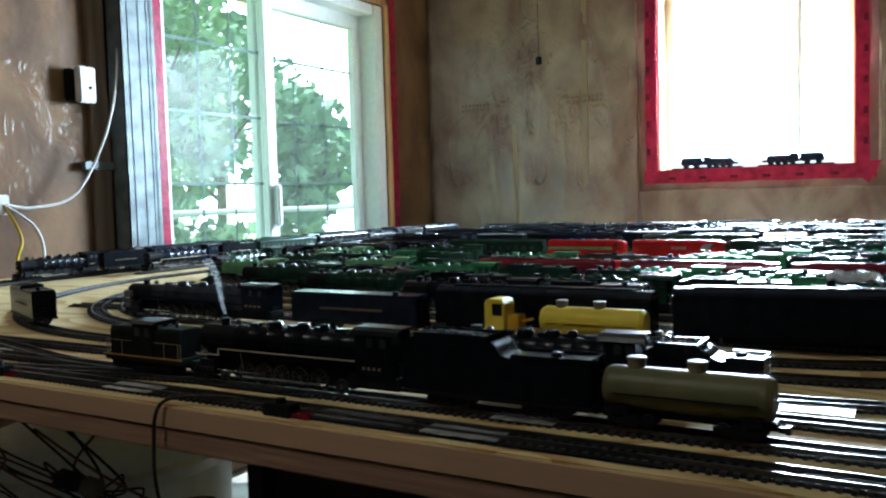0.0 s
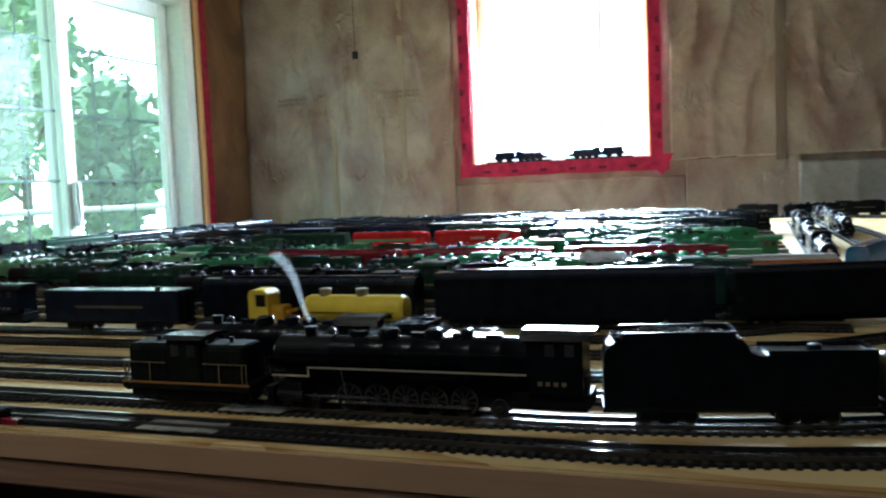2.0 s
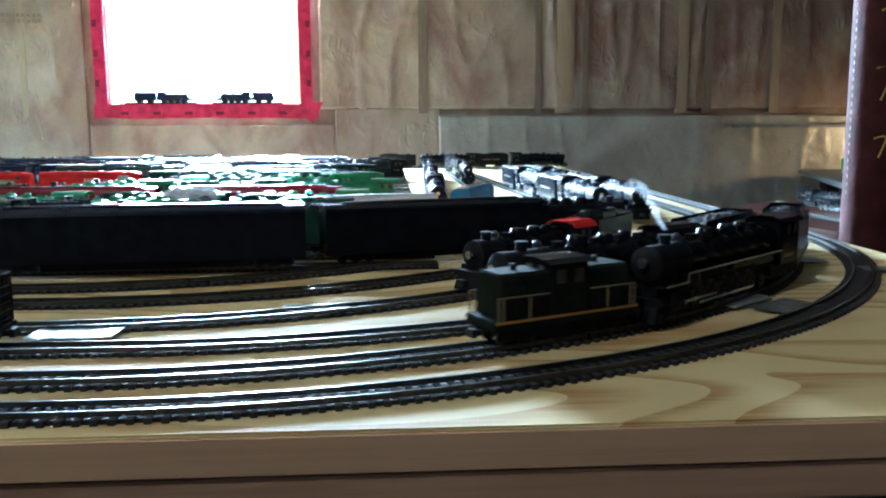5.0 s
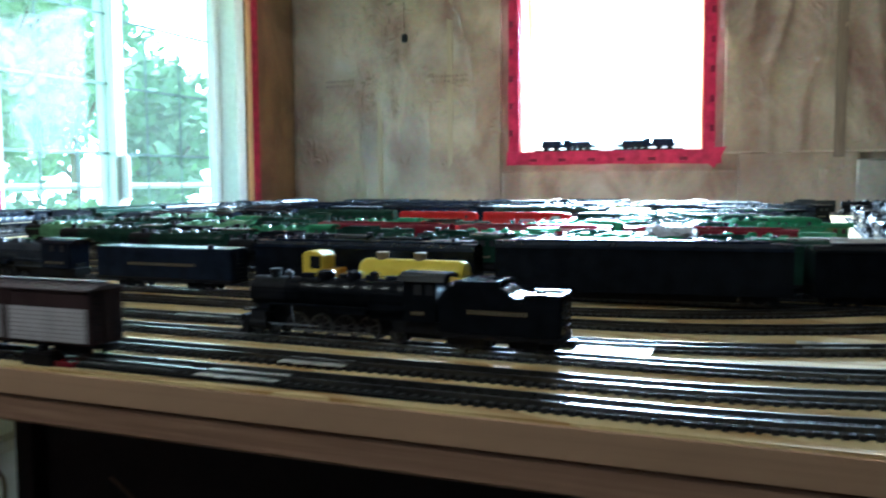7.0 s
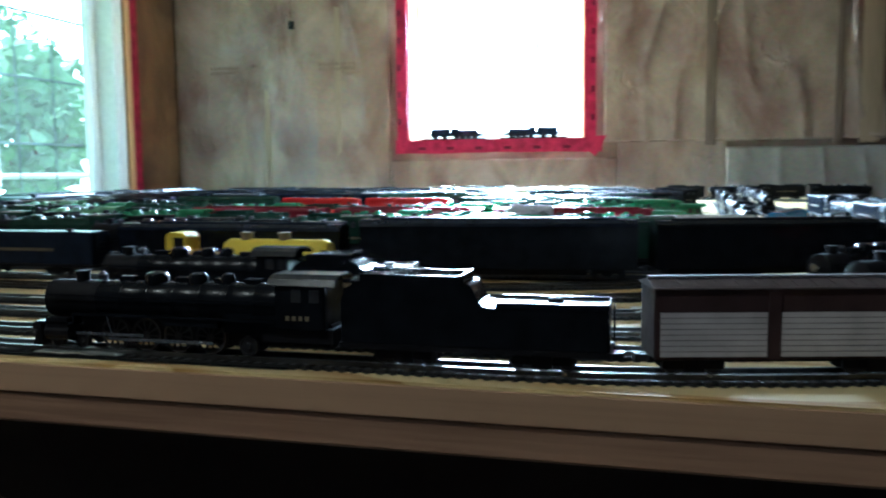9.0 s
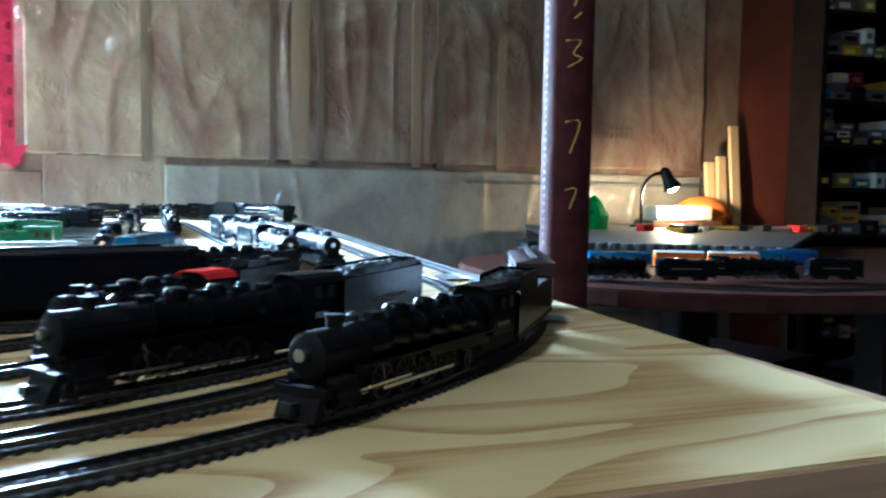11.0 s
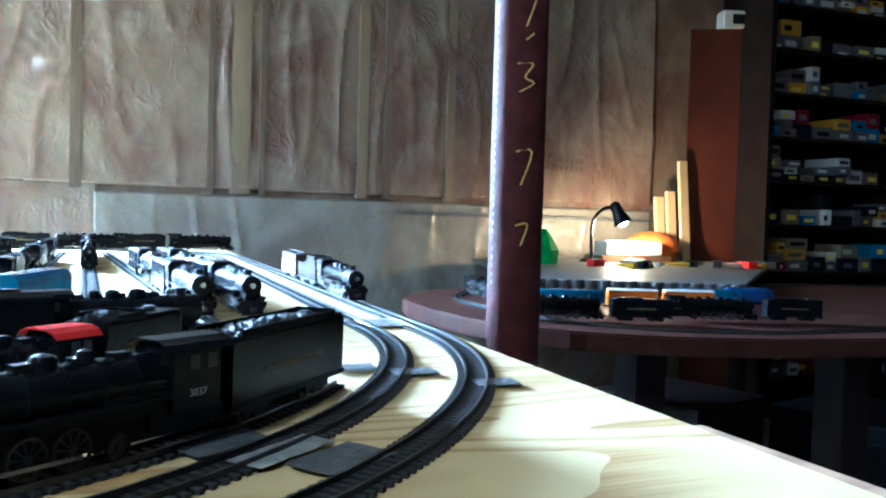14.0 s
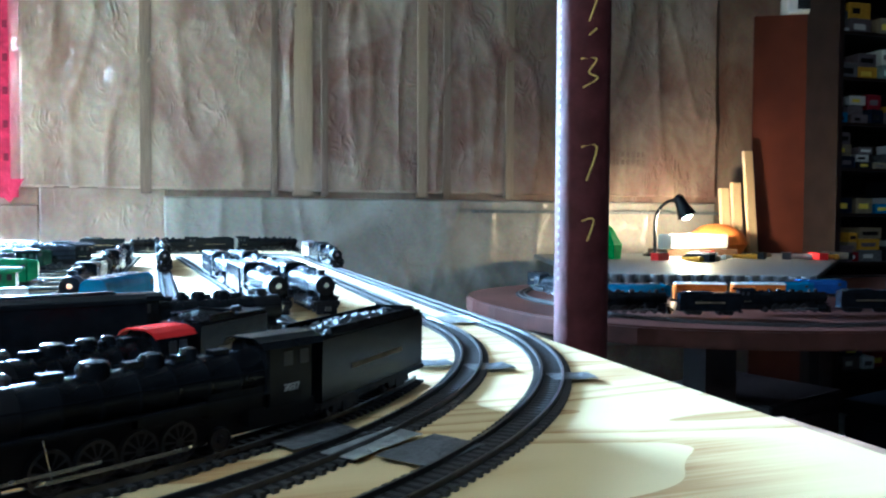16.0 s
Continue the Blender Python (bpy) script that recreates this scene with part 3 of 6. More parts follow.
# ---- patio door ----
def patio_door():
    y0, y1, z0, z1 = DOOR
    d = structure(empty("door_1", pose(0, 0, 0)), "white sliding patio door with grid bars, shut", "door")
    X = WALL_X

    def rail(a0, a1, c0, c1, x0, x1, nm="stile", m=VINYL):
        slab(nm, x0, x1, a0, a1, c0, c1, m, d, 0.004)

    rail(y0, y0 + 0.03, z0, z1, X - 0.15, X - 0.02, "frame")
    rail(y1 - 0.075, y1, z0, z1, X - 0.15, X - 0.005, "frame")
    rail(y0 + 0.03, y1 - 0.075, z1 - 0.05, z1, X - 0.15, X - 0.01, "frame")
    rail(y0 + 0.03, y1 - 0.075, z0, z0 + 0.04, X - 0.15, X - 0.01, "frame")
    mid = 2.645
    for a0, a1, x in ((y0 + 0.03, mid + 0.03, X - 0.06), (mid - 0.03, y1 - 0.075, X - 0.115)):
        w = 0.06
        rail(a0, a0 + w, z0 + 0.04, z1 - 0.05, x - 0.02, x + 0.02)
        rail(a1 - w, a1, z0 + 0.04, z1 - 0.05, x - 0.02, x + 0.02)
        rail(a0 + w, a1 - w, z0 + 0.04, z0 + 0.13, x - 0.02, x + 0.02, "rail")
        rail(a0 + w, a1 - w, z1 - 0.12, z1 - 0.05, x - 0.02, x + 0.02, "rail")
        p = slab("pane", x - 0.003, x + 0.003, a0 + w, a1 - w, z0 + 0.13, z1 - 0.12, GLASS, d)
        p.visible_shadow = False
        for k in (1, 2):
            y = a0 + w + (a1 - a0 - 2 * w) * k / 3
            rail(y - 0.006, y + 0.006, z0 + 0.13, z1 - 0.12, x - 0.010, x - 0.004, "muntin", MUNTIN)
        for z in (0.33, 0.61, 0.89, 1.165, 1.445, 1.722):
            rail(a0 + w, a1 - w, z - 0.006, z + 0.006, x - 0.016, x - 0.0105, "muntin", MUNTIN)
    bm = bmesh.new()
    box(bm, X - 0.04, X - 0.005, mid - 0.012, mid + 0.018, 0.98, 1.16)
    part("door_handle", bm, VINYL, d, bevel=0.008)
    # pine trim and red tape beside the frame
    slab("trim", X - 0.02, X + 0.012, y1 + 0.002, y1 + 0.05, 0, z1 + 0.06, PINE, d, 0.002)
    slab("trim", X - 0.02, X + 0.012, y0 - 0.02, y1 + 0.05, z1 + 0.004, z1 + 0.05, PINE, d, 0.002)
    slab("tape_strip", X + 0.013, X + 0.016, y1 + 0.035, y1 + 0.085, 0.3, z1 + 0.08, TAPE, d)
    slab("tape_strip", X + 0.0, X + 0.004, y0 - 0.03, y0 + 0.036, 0.3, z1 + 0.08, TAPE, d)


patio_door()

# ---- west wall fittings ----
bm = bmesh.new()
for a, b, c in ((1.777, 1.785, 0.07), (1.777, 1.905, 0.004), (1.897, 1.905, 0.07)):
    box(bm, WALL_X + 0.012, WALL_X + 0.012 + c + 0.004, a, b, 0.0, HIGH)
box(bm, WALL_X + 0.083, WALL_X + 0.086, 1.777, 1.918, 0.0, HIGH)
for y in (1.805, 1.850, 1.885):
    box(bm, WALL_X + 0.0861, WALL_X + 0.0885, y, y + 0.006, 0.0, HIGH)
structure(part("metal_stud", bm, ZINC, bevel=0.0015), "shiny galvanised steel stud beside the patio door", "stud")
structure(slab("stud_tie", WALL_X + 0.01, WALL_X + 0.03, 1.66, 1.777, 1.21, 1.235, ZINC), "galvanised bridging strip", "stud")
structure(slab("wood_stud", WALL_X + 0.002, WALL_X + 0.02, 1.70, 1.768, 0.0, HIGH, STUD_SHADED, bevel=0.003), "wooden stud with shade put into its colour", "stud")

jb = tagged(empty("wall_box", pose(WALL_X + 0.03, 1.665, 1.482)), "white plastic socket box on the wall film", "wall box")
bm = bmesh.new()
box(bm, 0, 0.028, -0.032, 0.032, -0.058, 0.058)
part("cover", bm, WHITE, jb, bevel=0.005)
bm = bmesh.new()
box(bm, -0.028, 0.0, -0.05, 0.03, -0.05, 0.05)
part("back_box", bm, SOOT, jb, bevel=0.003)
bm = bmesh.new()
tube(bm, (0.028, 0.008, -0.01), (0.030, 0.008, -0.01), 0.005)
part("port", bm, SOOT, jb)


def cable(name, ctrl, r, material, label):
    bm = bmesh.new()
    wire(bm, curve_pts(ctrl, 10), r)
    return tagged(part(name, bm, material, smooth=True), label, "cable")


cable("white_cable", [(WALL_X + 0.05, 1.80, 2.5), (WALL_X + 0.06, 1.79, 1.75), (WALL_X + 0.07, 1.74, 1.40), (WALL_X + 0.07, 1.60, 1.14),
                      (WALL_X + 0.06, 1.45, 1.09), (WALL_X + 0.05, 1.37, 1.10)], 0.0045, WHITE, "white cable drooping across the wall")
cable("yellow_cable", [(WALL_X + 0.05, 1.36, 1.10), (WALL_X + 0.08, 1.39, 1.0), (WALL_X + 0.08, 1.37, 0.9), (WALL_X + 0.06, 1.40, 0.6)], 0.005, YELLOW_CABLE, "yellow cable hanging down the wall")
cable("white_cable", [(WALL_X + 0.05, 1.36, 1.10), (WALL_X + 0.1, 1.43, 1.02), (WALL_X + 0.08, 1.46, 0.88), (WALL_X + 0.06, 1.45, 0.5)], 0.004, WHITE, "white cable hanging down the wall")
jb2 = tagged(empty("junction_box", pose(WALL_X + 0.02, 1.35, 1.10)), "small white junction box with cables", "junction box")
bm = bmesh.new()
box(bm, 0, 0.03, -0.04, 0.03, -0.03, 0.03)
part("cover", bm, WHITE, jb2, bevel=0.004)

# ---- outdoors ----
OUTLAWN = mat("long_grass", (0.22, 0.34, 0.10), 0.9, vary=0.3, scale=3)
LEAF = mat("leaves", (0.26, 0.40, 0.20), 0.6, vary=0.35, scale=4, objrand=0.2)
LEAF2 = mat("dark_leaves", (0.17, 0.28, 0.16), 0.6, vary=0.35, scale=4, objrand=0.2)
BARK = mat("bark", (0.12, 0.09, 0.06), 0.9, vary=0.3, scale=12, bump=0.4, bump_scale=30)
HOUSE = mat("pale_siding", (0.55, 0.56, 0.57), 0.8, vary=0.06)
bm = bmesh.new()
quads(bm, [(-2.42, -600, -0.12), (-600, -600, -0.12), (-600, 600, -0.12), (-2.42, 600, -0.12)], [(0, 1, 2, 3)])
quads(bm, [(-2.42, 4.08, -0.12), (-2.42, 600, -0.12), (600, 600, -0.12), (600, 4.08, -0.12)], [(0, 1, 2, 3)])
structure(part("ground", bm, OUTLAWN), "overgrown lawn in bright daylight", "ground")


def leaf_cloud(bm, centre, size, n, leaf, rng):
    for _ in range(n):
        while True:
            p = Vector((rng.uniform(-1, 1), rng.uniform(-1, 1), rng.uniform(-1, 1)))
            if 0.25 < p.length < 1 and noise.noise(p * 2.3 + centre) > -0.18:
                break
        c = centre + Vector((p.x * size[0], p.y * size[1], p.z * size[2]))
        u = Vector((rng.uniform(-1, 1), rng.uniform(-1, 1), rng.uniform(-1, 1))).normalized()
        w = u.orthogonal().normalized()
        s = leaf * rng.uniform(0.6, 1.4)
        quads(bm, [c - u * s, c + w * s * 0.5, c + u * s, c - w * s * 0.5], [(0, 1, 2, 3)])


def tree(x, y, h, spread, n, material, seed):
    rng = random.Random(seed)
    t = tagged(empty("tree", pose(x, y, -0.12)), "leafy garden tree in bright light", "tree", "garden trees")
    bm = bmesh.new()
    tube(bm, (0, 0, 0), (0.05, 0.03, h * 0.55), 0.09, 0.05, 8)
    for k in range(6):
        a = k * 1.05 + seed
        z = h * (0.3 + 0.06 * k)
        tube(bm, (0.03, 0.02, z), (math.cos(a) * spread * 0.7, math.sin(a) * spread * 0.7, z + h * 0.22), 0.035, 0.01, 6)
    part("trunk", bm, BARK, t)
    bm = bmesh.new()
    for k in range(9):
        a = k * 2.4 + seed
        r = spread * (0.2 + 0.5 * rng.random())
        leaf_cloud(bm, Vector((math.cos(a) * r, math.sin(a) * r, h * (0.45 + 0.055 * k))), (spread * 0.5, spread * 0.5, h * 0.14), n // 9, 0.09, rng)
    part("crown", bm, material, t)
    return t


tree(-6.3, 4.2, 3.1, 0.9, 2600, LEAF, 1)
tree(-6.6, 5.6, 3.6, 1.0, 2600, LEAF, 2)
tree(-5.6, 6.9, 2.4, 0.6, 1600, LEAF2, 3)
tree(-8.2, 8.2, 4.0, 1.3, 2400, LEAF2, 4)
tree(-9.5, 6.2, 3.6, 1.2, 2400, LEAF, 5)
tree(-5.4, 9.6, 3.6, 1.0, 2200, LEAF, 6)


def bush(x, y, w, h, n, material, seed):
    rng = random.Random(seed)
    bm = bmesh.new()
    for k in range(6):
        leaf_cloud(bm, Vector((rng.uniform(-w, w) * 0.6, rng.uniform(-w, w) * 0.6, h * 0.45)), (w * 0.55, w * 0.55, h * 0.5), n // 6, 0.06, rng)
    ob = part("bush", bm, material)
    ob.matrix_basis = pose(x, y, -0.12)
    return tagged(ob, "dense green garden bush", "bush", "garden bushes")


for k, (x, y, w, h) in enumerate(((-4.4, 3.2, 0.6, 1.25), (-4.9, 4.2, 0.7, 1.35), (-5.2, 5.2, 0.6, 1.1), (-4.6, 6.2, 0.5, 0.9), (-5.0, 2.6, 0.6, 1.4))):
    bush(x, y, w, h, 1500, LEAF2 if k in (0, 1) else LEAF, 20 + k)
rng = random.Random(77)
bm = bmesh.new()
for _ in range(4200):
    x, y = rng.uniform(-4.2, -2.9), rng.uniform(2.0, 7.0)
    h, a = rng.uniform(0.35, 0.95), rng.uniform(0, 6.3)
    c, s = math.cos(a) * 0.012, math.sin(a) * 0.012
    lx, ly = rng.uniform(-0.12, 0.12), rng.uniform(-0.12, 0.12)
    quads(bm, [(x - c, y - s, -0.12), (x + c, y + s, -0.12), (x + lx, y + ly, h)], [(0, 1, 2)])
tagged(part("tall_grass", bm, OUTLAWN), "tall sunlit grass beyond the patio door", "grass", kind="stuff")

fence = tagged(empty("garden_rail", pose(0, 0, 0)), "low pale garden rail", "railing")
bm = bmesh.new()
tube(bm, (-4.3, 2.0, 1.02), (-4.1, 6.4, 1.02), 0.022)
part("rail", bm, HOUSE, fence)
for k in range(4):
    bm = bmesh.new()
    x = -4.29 + 0.05 * k
    tube(bm, (x, 2.3 + k * 1.2, -0.12), (x, 2.3 + k * 1.2, 1.02), 0.018)
    part("post", bm, HOUSE, fence)

deck = tagged(empty("deck_overhang", pose(0, 0, 0)), "wooden deck boards overhead outside the door", "deck")
for k in range(7):
    slab("joist", -3.0, -2.42, 1.6 + k * 0.4, 1.64 + k * 0.4, 2.22, 2.4, PALEWOOD, deck)
slab("beam", -3.05, -3.0, 1.4, 4.2, 2.16, 2.4, PALEWOOD, deck)
slab("boards", -3.05, -2.42, 1.4, 4.2, 2.4, 2.43, PALEWOOD, deck)

house = tagged(empty("neighbour_house", pose(0, 0, 0)), "pale neighbouring house wall outside the window", "house")
slab("wall", 0.6, 6.0, 9.0, 9.3, -0.12, 2.2, HOUSE, house)
slab("window", 1.3, 2.1, 8.97, 8.999, 1.0, 2.0, DUCT, house)
bm = bmesh.new()
prism(bm, [(8.6, 2.2), (9.7, 2.2), (9.7, 2.9)], 0.4, 6.2)
part("roof", bm, DUCT, house)

SKYGLOW = glow("bright_haze", (0.93, 0.97, 1.0), 3.2)
# glow for an added sheet: haze behind the garden, and light through the patio door
HAZE_GLOW = glow("garden_haze_glow", (0.88, 0.98, 0.98), 3.2)
bm = bmesh.new()
quads(bm, [(-40, 22, -2), (26, 22, -2), (26, 22, 30), (-40, 22, 30)], [(0, 1, 2, 3)])
structure(part("backdrop", bm, SKYGLOW), "bright white overcast sky", "backdrop")
# added glowing sheet west of the garden
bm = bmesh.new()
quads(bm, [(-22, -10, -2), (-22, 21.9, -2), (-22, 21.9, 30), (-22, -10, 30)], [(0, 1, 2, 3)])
structure(part("backdrop", bm, HAZE_GLOW), "glowing sheet added for the hazy brightness beyond the garden", "backdrop")

cb = tagged(empty("ceiling_bulb", pose(-0.55, -0.40, HIGH)), "bare ceiling bulb in a white holder, lit", "ceiling lamp")
bm = bmesh.new()
lathe(bm, [(0.05, -0.03), (0.055, -0.0), (0.03, 0.0)], 20)
lathe(bm, [(0.02, -0.09), (0.024, -0.03), (0.02, -0.03)], 16)
part("holder", bm, WHITE, cb, smooth=True)
bm = bmesh.new()
lathe(bm, [(0.014, -0.09), (0.028, -0.12), (0.03, -0.14), (0.022, -0.16), (0.006, -0.168)], 16)
part("bulb", bm, glow("lit_bulb", (1.0, 0.9, 0.75), 20), cb, "lit warm bulb", smooth=True).visible_shadow = False

# ---- layout table ----
def right_edge(y):
    return 0.787 + 0.05 * y


T_LEFT, T_FRONT, T_BACK = -1.78, 0.367, 3.36
table = tagged(empty("layout_table", pose(0, 0, 0)), "large plywood train layout table on lumber framing", "table")
bm = bmesh.new()
prism(bm, [(T_LEFT, T_FRONT), (right_edge(T_FRONT), T_FRONT), (right_edge(T_BACK), T_BACK), (T_LEFT, T_BACK)], TOP - 0.018, TOP, "z")
part("plywood_top", bm, PLY, table, "pale knotty plywood with flowing grain", bevel=0.0012)
bm = bmesh.new()
prism(bm, [(T_LEFT, T_FRONT - 0.0035), (right_edge(T_FRONT) + 0.003, T_FRONT - 0.0035), (right_edge(T_FRONT) + 0.003, T_FRONT - 0.0005), (T_LEFT, T_FRONT - 0.0005)], TOP - 0.0185, TOP - 0.0015, "z")
part("plywood_edge", bm, PLY_EDGE, table)
slab("front_beam", T_LEFT, right_edge(0.4) - 0.01, T_FRONT - 0.0015, T_FRONT + 0.042, TOP - 0.0395, TOP - 0.0185, LUMBER, table, 0.002)
slab("back_beam", T_LEFT, right_edge(3.3) - 0.01, T_BACK - 0.05, T_BACK - 0.01, TOP - 0.11, TOP - 0.0185, LUMBER, table)
bm = bmesh.new()
prism(bm, [(right_edge(0.42) - 0.045, 0.42), (right_edge(0.42) - 0.003, 0.42), (right_edge(3.3) - 0.003, 3.3), (right_edge(3.3) - 0.045, 3.3)], TOP - 0.10, TOP - 0.0185, "z")
part("side_beam", bm, LUMBER, table)
bm = bmesh.new()
prism(bm, [(right_edge(0.37) + 0.001, 0.367), (right_edge(0.37) + 0.022, 0.367), (right_edge(0.62) + 0.014, 0.62), (right_edge(0.62) + 0.001, 0.62)], TOP - 0.03, TOP - 0.003, "z")
part("edge_strip", bm, LUMBER, table, "narrow wooden strip along the table end")
for x, y in ((-1.7, 0.5), (0.7, 0.5), (-1.7, 3.25), (0.85, 3.25)):
    slab("leg", x - 0.045, x + 0.045, y - 0.045, y + 0.045, 0, TOP - 0.0185, LUMBER, table, 0.004)

cab = tagged(empty("base_cabinet", pose(0, 0, 0)), "dark brown cabinet standing under the layout", "cabinet")
slab("body", -0.345, 0.60, 0.43, 1.2, 0.0, TOP - 0.041, CABINET, cab, 0.004)
slab("side_panel", -0.363, -0.346, 0.42, 1.2, 0.0, TOP - 0.041, CABINET, cab)

bm = bmesh.new()
lathe(bm, [(0.17, 0.0), (0.21, 0.05), (0.23, 0.3), (0.235, 0.5), (0.24, 0.62), (0.21, 0.66), (0.12, 0.69), (0.02, 0.70)], 24)
tub = empty("white_tub", pose(-1.22, 0.92, 0))
part("body", bm, VINYL, tub, smooth=True)
bm = bmesh.new()
lathe(bm, [(0.236, 0.60), (0.25, 0.605), (0.252, 0.625), (0.236, 0.63)], 24)
part("rim", bm, WHITE, tub, smooth=True)
tagged(tub, "rounded white tub under the layout", "tub")
bm = bmesh.new()
box(bm, -0.2, 0.2, -0.15, 0.15, 0, 0.7)
crate = part("wooden_crate", bm, STUD, bevel=0.006)
crate.matrix_basis = pose(-1.85, 0.95, 0)
tagged(crate, "brown wooden crate under the layout", "crate")
panel = tagged(slab("storage_board", 0.62, 0.74, 0.7, 0.72, 0.0, 0.80, CREAM, bevel=0.003), "white board standing under the layout", "board")

# loose wires under the table
rng = random.Random(5)
for k in range(12):
    x = -0.95 + 0.03 * k
    y = T_FRONT + 0.06 + 0.02 * (k % 3)
    cable("layout_wire", [(x, y, TOP - 0.07), (x + rng.uniform(-0.1, 0.1), y + 0.03, TOP - 0.12 - 0.03 * rng.random()),
                          (x + rng.uniform(-0.15, 0.25), y + 0.05, TOP - 0.17 - 0.05 * rng.random()),
                          (x + rng.uniform(-0.2, 0.3), y + 0.08, TOP - 0.15 - 0.1 * rng.random()),
                          (x + rng.uniform(-0.3, 0.3), y + 0.1, 0.62 - 0.1 * rng.random()), (x + rng.uniform(-0.2, 0.2), y + 0.12, 0.02)], 0.0016,
          WIRE if k % 3 else WIREBROWN, "thin wire tangled under the layout")
plug = tagged(empty("wire_plug", pose(-0.66, T_FRONT + 0.09, TOP - 0.135, 0, 20, 30)), "black and tan wire connector hanging below", "connector")
bm = bmesh.new()
box(bm, -0.02, 0.008, -0.009, 0.009, -0.008, 0.008)
part("plug_body", bm, WIRE, plug, bevel=0.002)
bm = bmesh.new()
box(bm, 0.010, 0.032, -0.009, 0.009, -0.009, 0.009)
part("socket_body", bm, DOME, plug, bevel=0.002)
cable("feed_wire", [(-0.345, 0.39, TOP + 0.006), (-0.375, 0.375, TOP + 0.008), (-0.40, 0.360, TOP + 0.002), (-0.405, 0.355, TOP - 0.03), (-0.405, 0.36, TOP - 0.09), (-0.40, 0.40, TOP - 0.2)], 0.0016, WIRE, "black feeder wire over the table edge")
cable("feed_wire", [(-0.70, 0.40, TOP + 0.006), (-0.72, 0.375, TOP + 0.008), (-0.74, 0.360, TOP - 0.002), (-0.742, 0.355, TOP - 0.04), (-0.70, 0.36, TOP - 0.1), (-0.67, 0.40, TOP - 0.25)], 0.0016, WIRE, "black feeder wire over the table edge")
cable("feed_wire", [(-0.26, T_FRONT + 0.045, TOP - 0.09), (-0.2, 0.41, TOP - 0.12), (-0.12, 0.41, TOP - 0.135), (0.05, 0.42, TOP - 0.135), (0.2, 0.43, TOP - 0.10)], 0.0012, WIREBROWN, "thin wire sagging below the beam")


# ---- tracks ----
def loop(corners, radii, step=0.006):
    """A closed way: straight runs joined by arcs. Returns points from the first corner's exit on."""
    n = len(corners)
    legs = []
    for i in range(n):
        p, c, q = (Vector(corners[k % n]) for k in (i - 1, i, i + 1))
        a, b = (p - c).normalized(), (q - c).normalized()
        half = math.acos(max(-1, min(1, a.dot(b)))) / 2
        cut = radii[i] / math.tan(half)
        mid = c + (a + b).normalized() * (radii[i] / math.sin(half))
        legs.append((c + a * cut, c + b * cut, mid))
    pts = []
    for i in range(n):
        start, end = legs[i][1], legs[(i + 1) % n][0]
        m = max(2, int((end - start).length / step))
        pts += [start.lerp(end, k / m) for k in range(m)]
        mid, fin = legs[(i + 1) % n][2], legs[(i + 1) % n][1]
        a0, a1 = math.atan2(*(end - mid).yx), math.atan2(*(fin - mid).yx)
        d = (a1 - a0 + math.pi) % (2 * math.pi) - math.pi
        r = (end - mid).length
        m = max(4, int(abs(d) * r / step))
        pts += [mid + Vector((math.cos(a0 + d * k / m), math.sin(a0 + d * k / m))) * r for k in range(m)]
    return pts


class Way:
    """A track's centre line, measured from the place x = 0 on its front run."""

    def __init__(self, pts, closed=True):
        self.pts = [Vector(p) for p in pts]
        if closed:
            self.pts.append(self.pts[0])
        self.closed = closed
        self.s = [0.0]
        for a, b in zip(self.pts, self.pts[1:]):
            self.s.append(self.s[-1] + (b - a).length)
        self.length = self.s[-1]
        self.zero = -self.pts[0].x if closed else 0.0

    def at(self, s):
        s = s + self.zero
        s = s % self.length if self.closed else max(0, min(self.length - 1e-6, s))
        i = int(np.searchsorted(self.s, s, side="right")) - 1
        i = max(0, min(len(self.pts) - 2, i))
        k = (s - self.s[i]) / max(1e-9, self.s[i + 1] - self.s[i])
        return self.pts[i].lerp(self.pts[i + 1], k)

    def ride(self, s, half):
        """A vehicle with its centre at s, riding on two trucks half apart from it."""
        a, b = self.at(s - half), self.at(s + half)
        c = (a + b) / 2
        return pose(c.x, c.y, TOP, 0, 0, math.degrees(math.atan2(b.y - a.y, b.x - a.x)))


def oval(y0, right, left, r, y1, r2):
    return Way(loop([(left, y0), (right + 0.05 * y0, y0), (right + 0.05 * y1, y1), (left - 0.0, y1)], [r2, r, 0.5, 0.5]))


T1 = oval(0.395, 0.765, -1.66, 0.685, 3.20, 0.60)
T2 = oval(0.448, 0.705, -1.60, 0.655, 3.13, 0.60)
T3 = oval(0.513, 0.670, -1.54, 0.598, 3.06, 0.60)
T4 = oval(0.572, 0.560, -1.365, 0.58, 2.99, 0.64)
T5 = oval(0.655, 0.490, -1.20, 0.52, 2.95, 0.50)
T6 = oval(0.720, 0.420, -1.13, 0.50, 2.91, 0.38)


def line_way(a, b, bend=0.0):
    a, b = Vector(a), Vector(b)
    n = max(8, int((b - a).length / 0.02))
    side = (b - a).orthogonal().normalized()
    return Way([a.lerp(b, k / n) + side * bend * (1 - (2 * k / n - 1) ** 2) for k in range(n + 1)], closed=False)


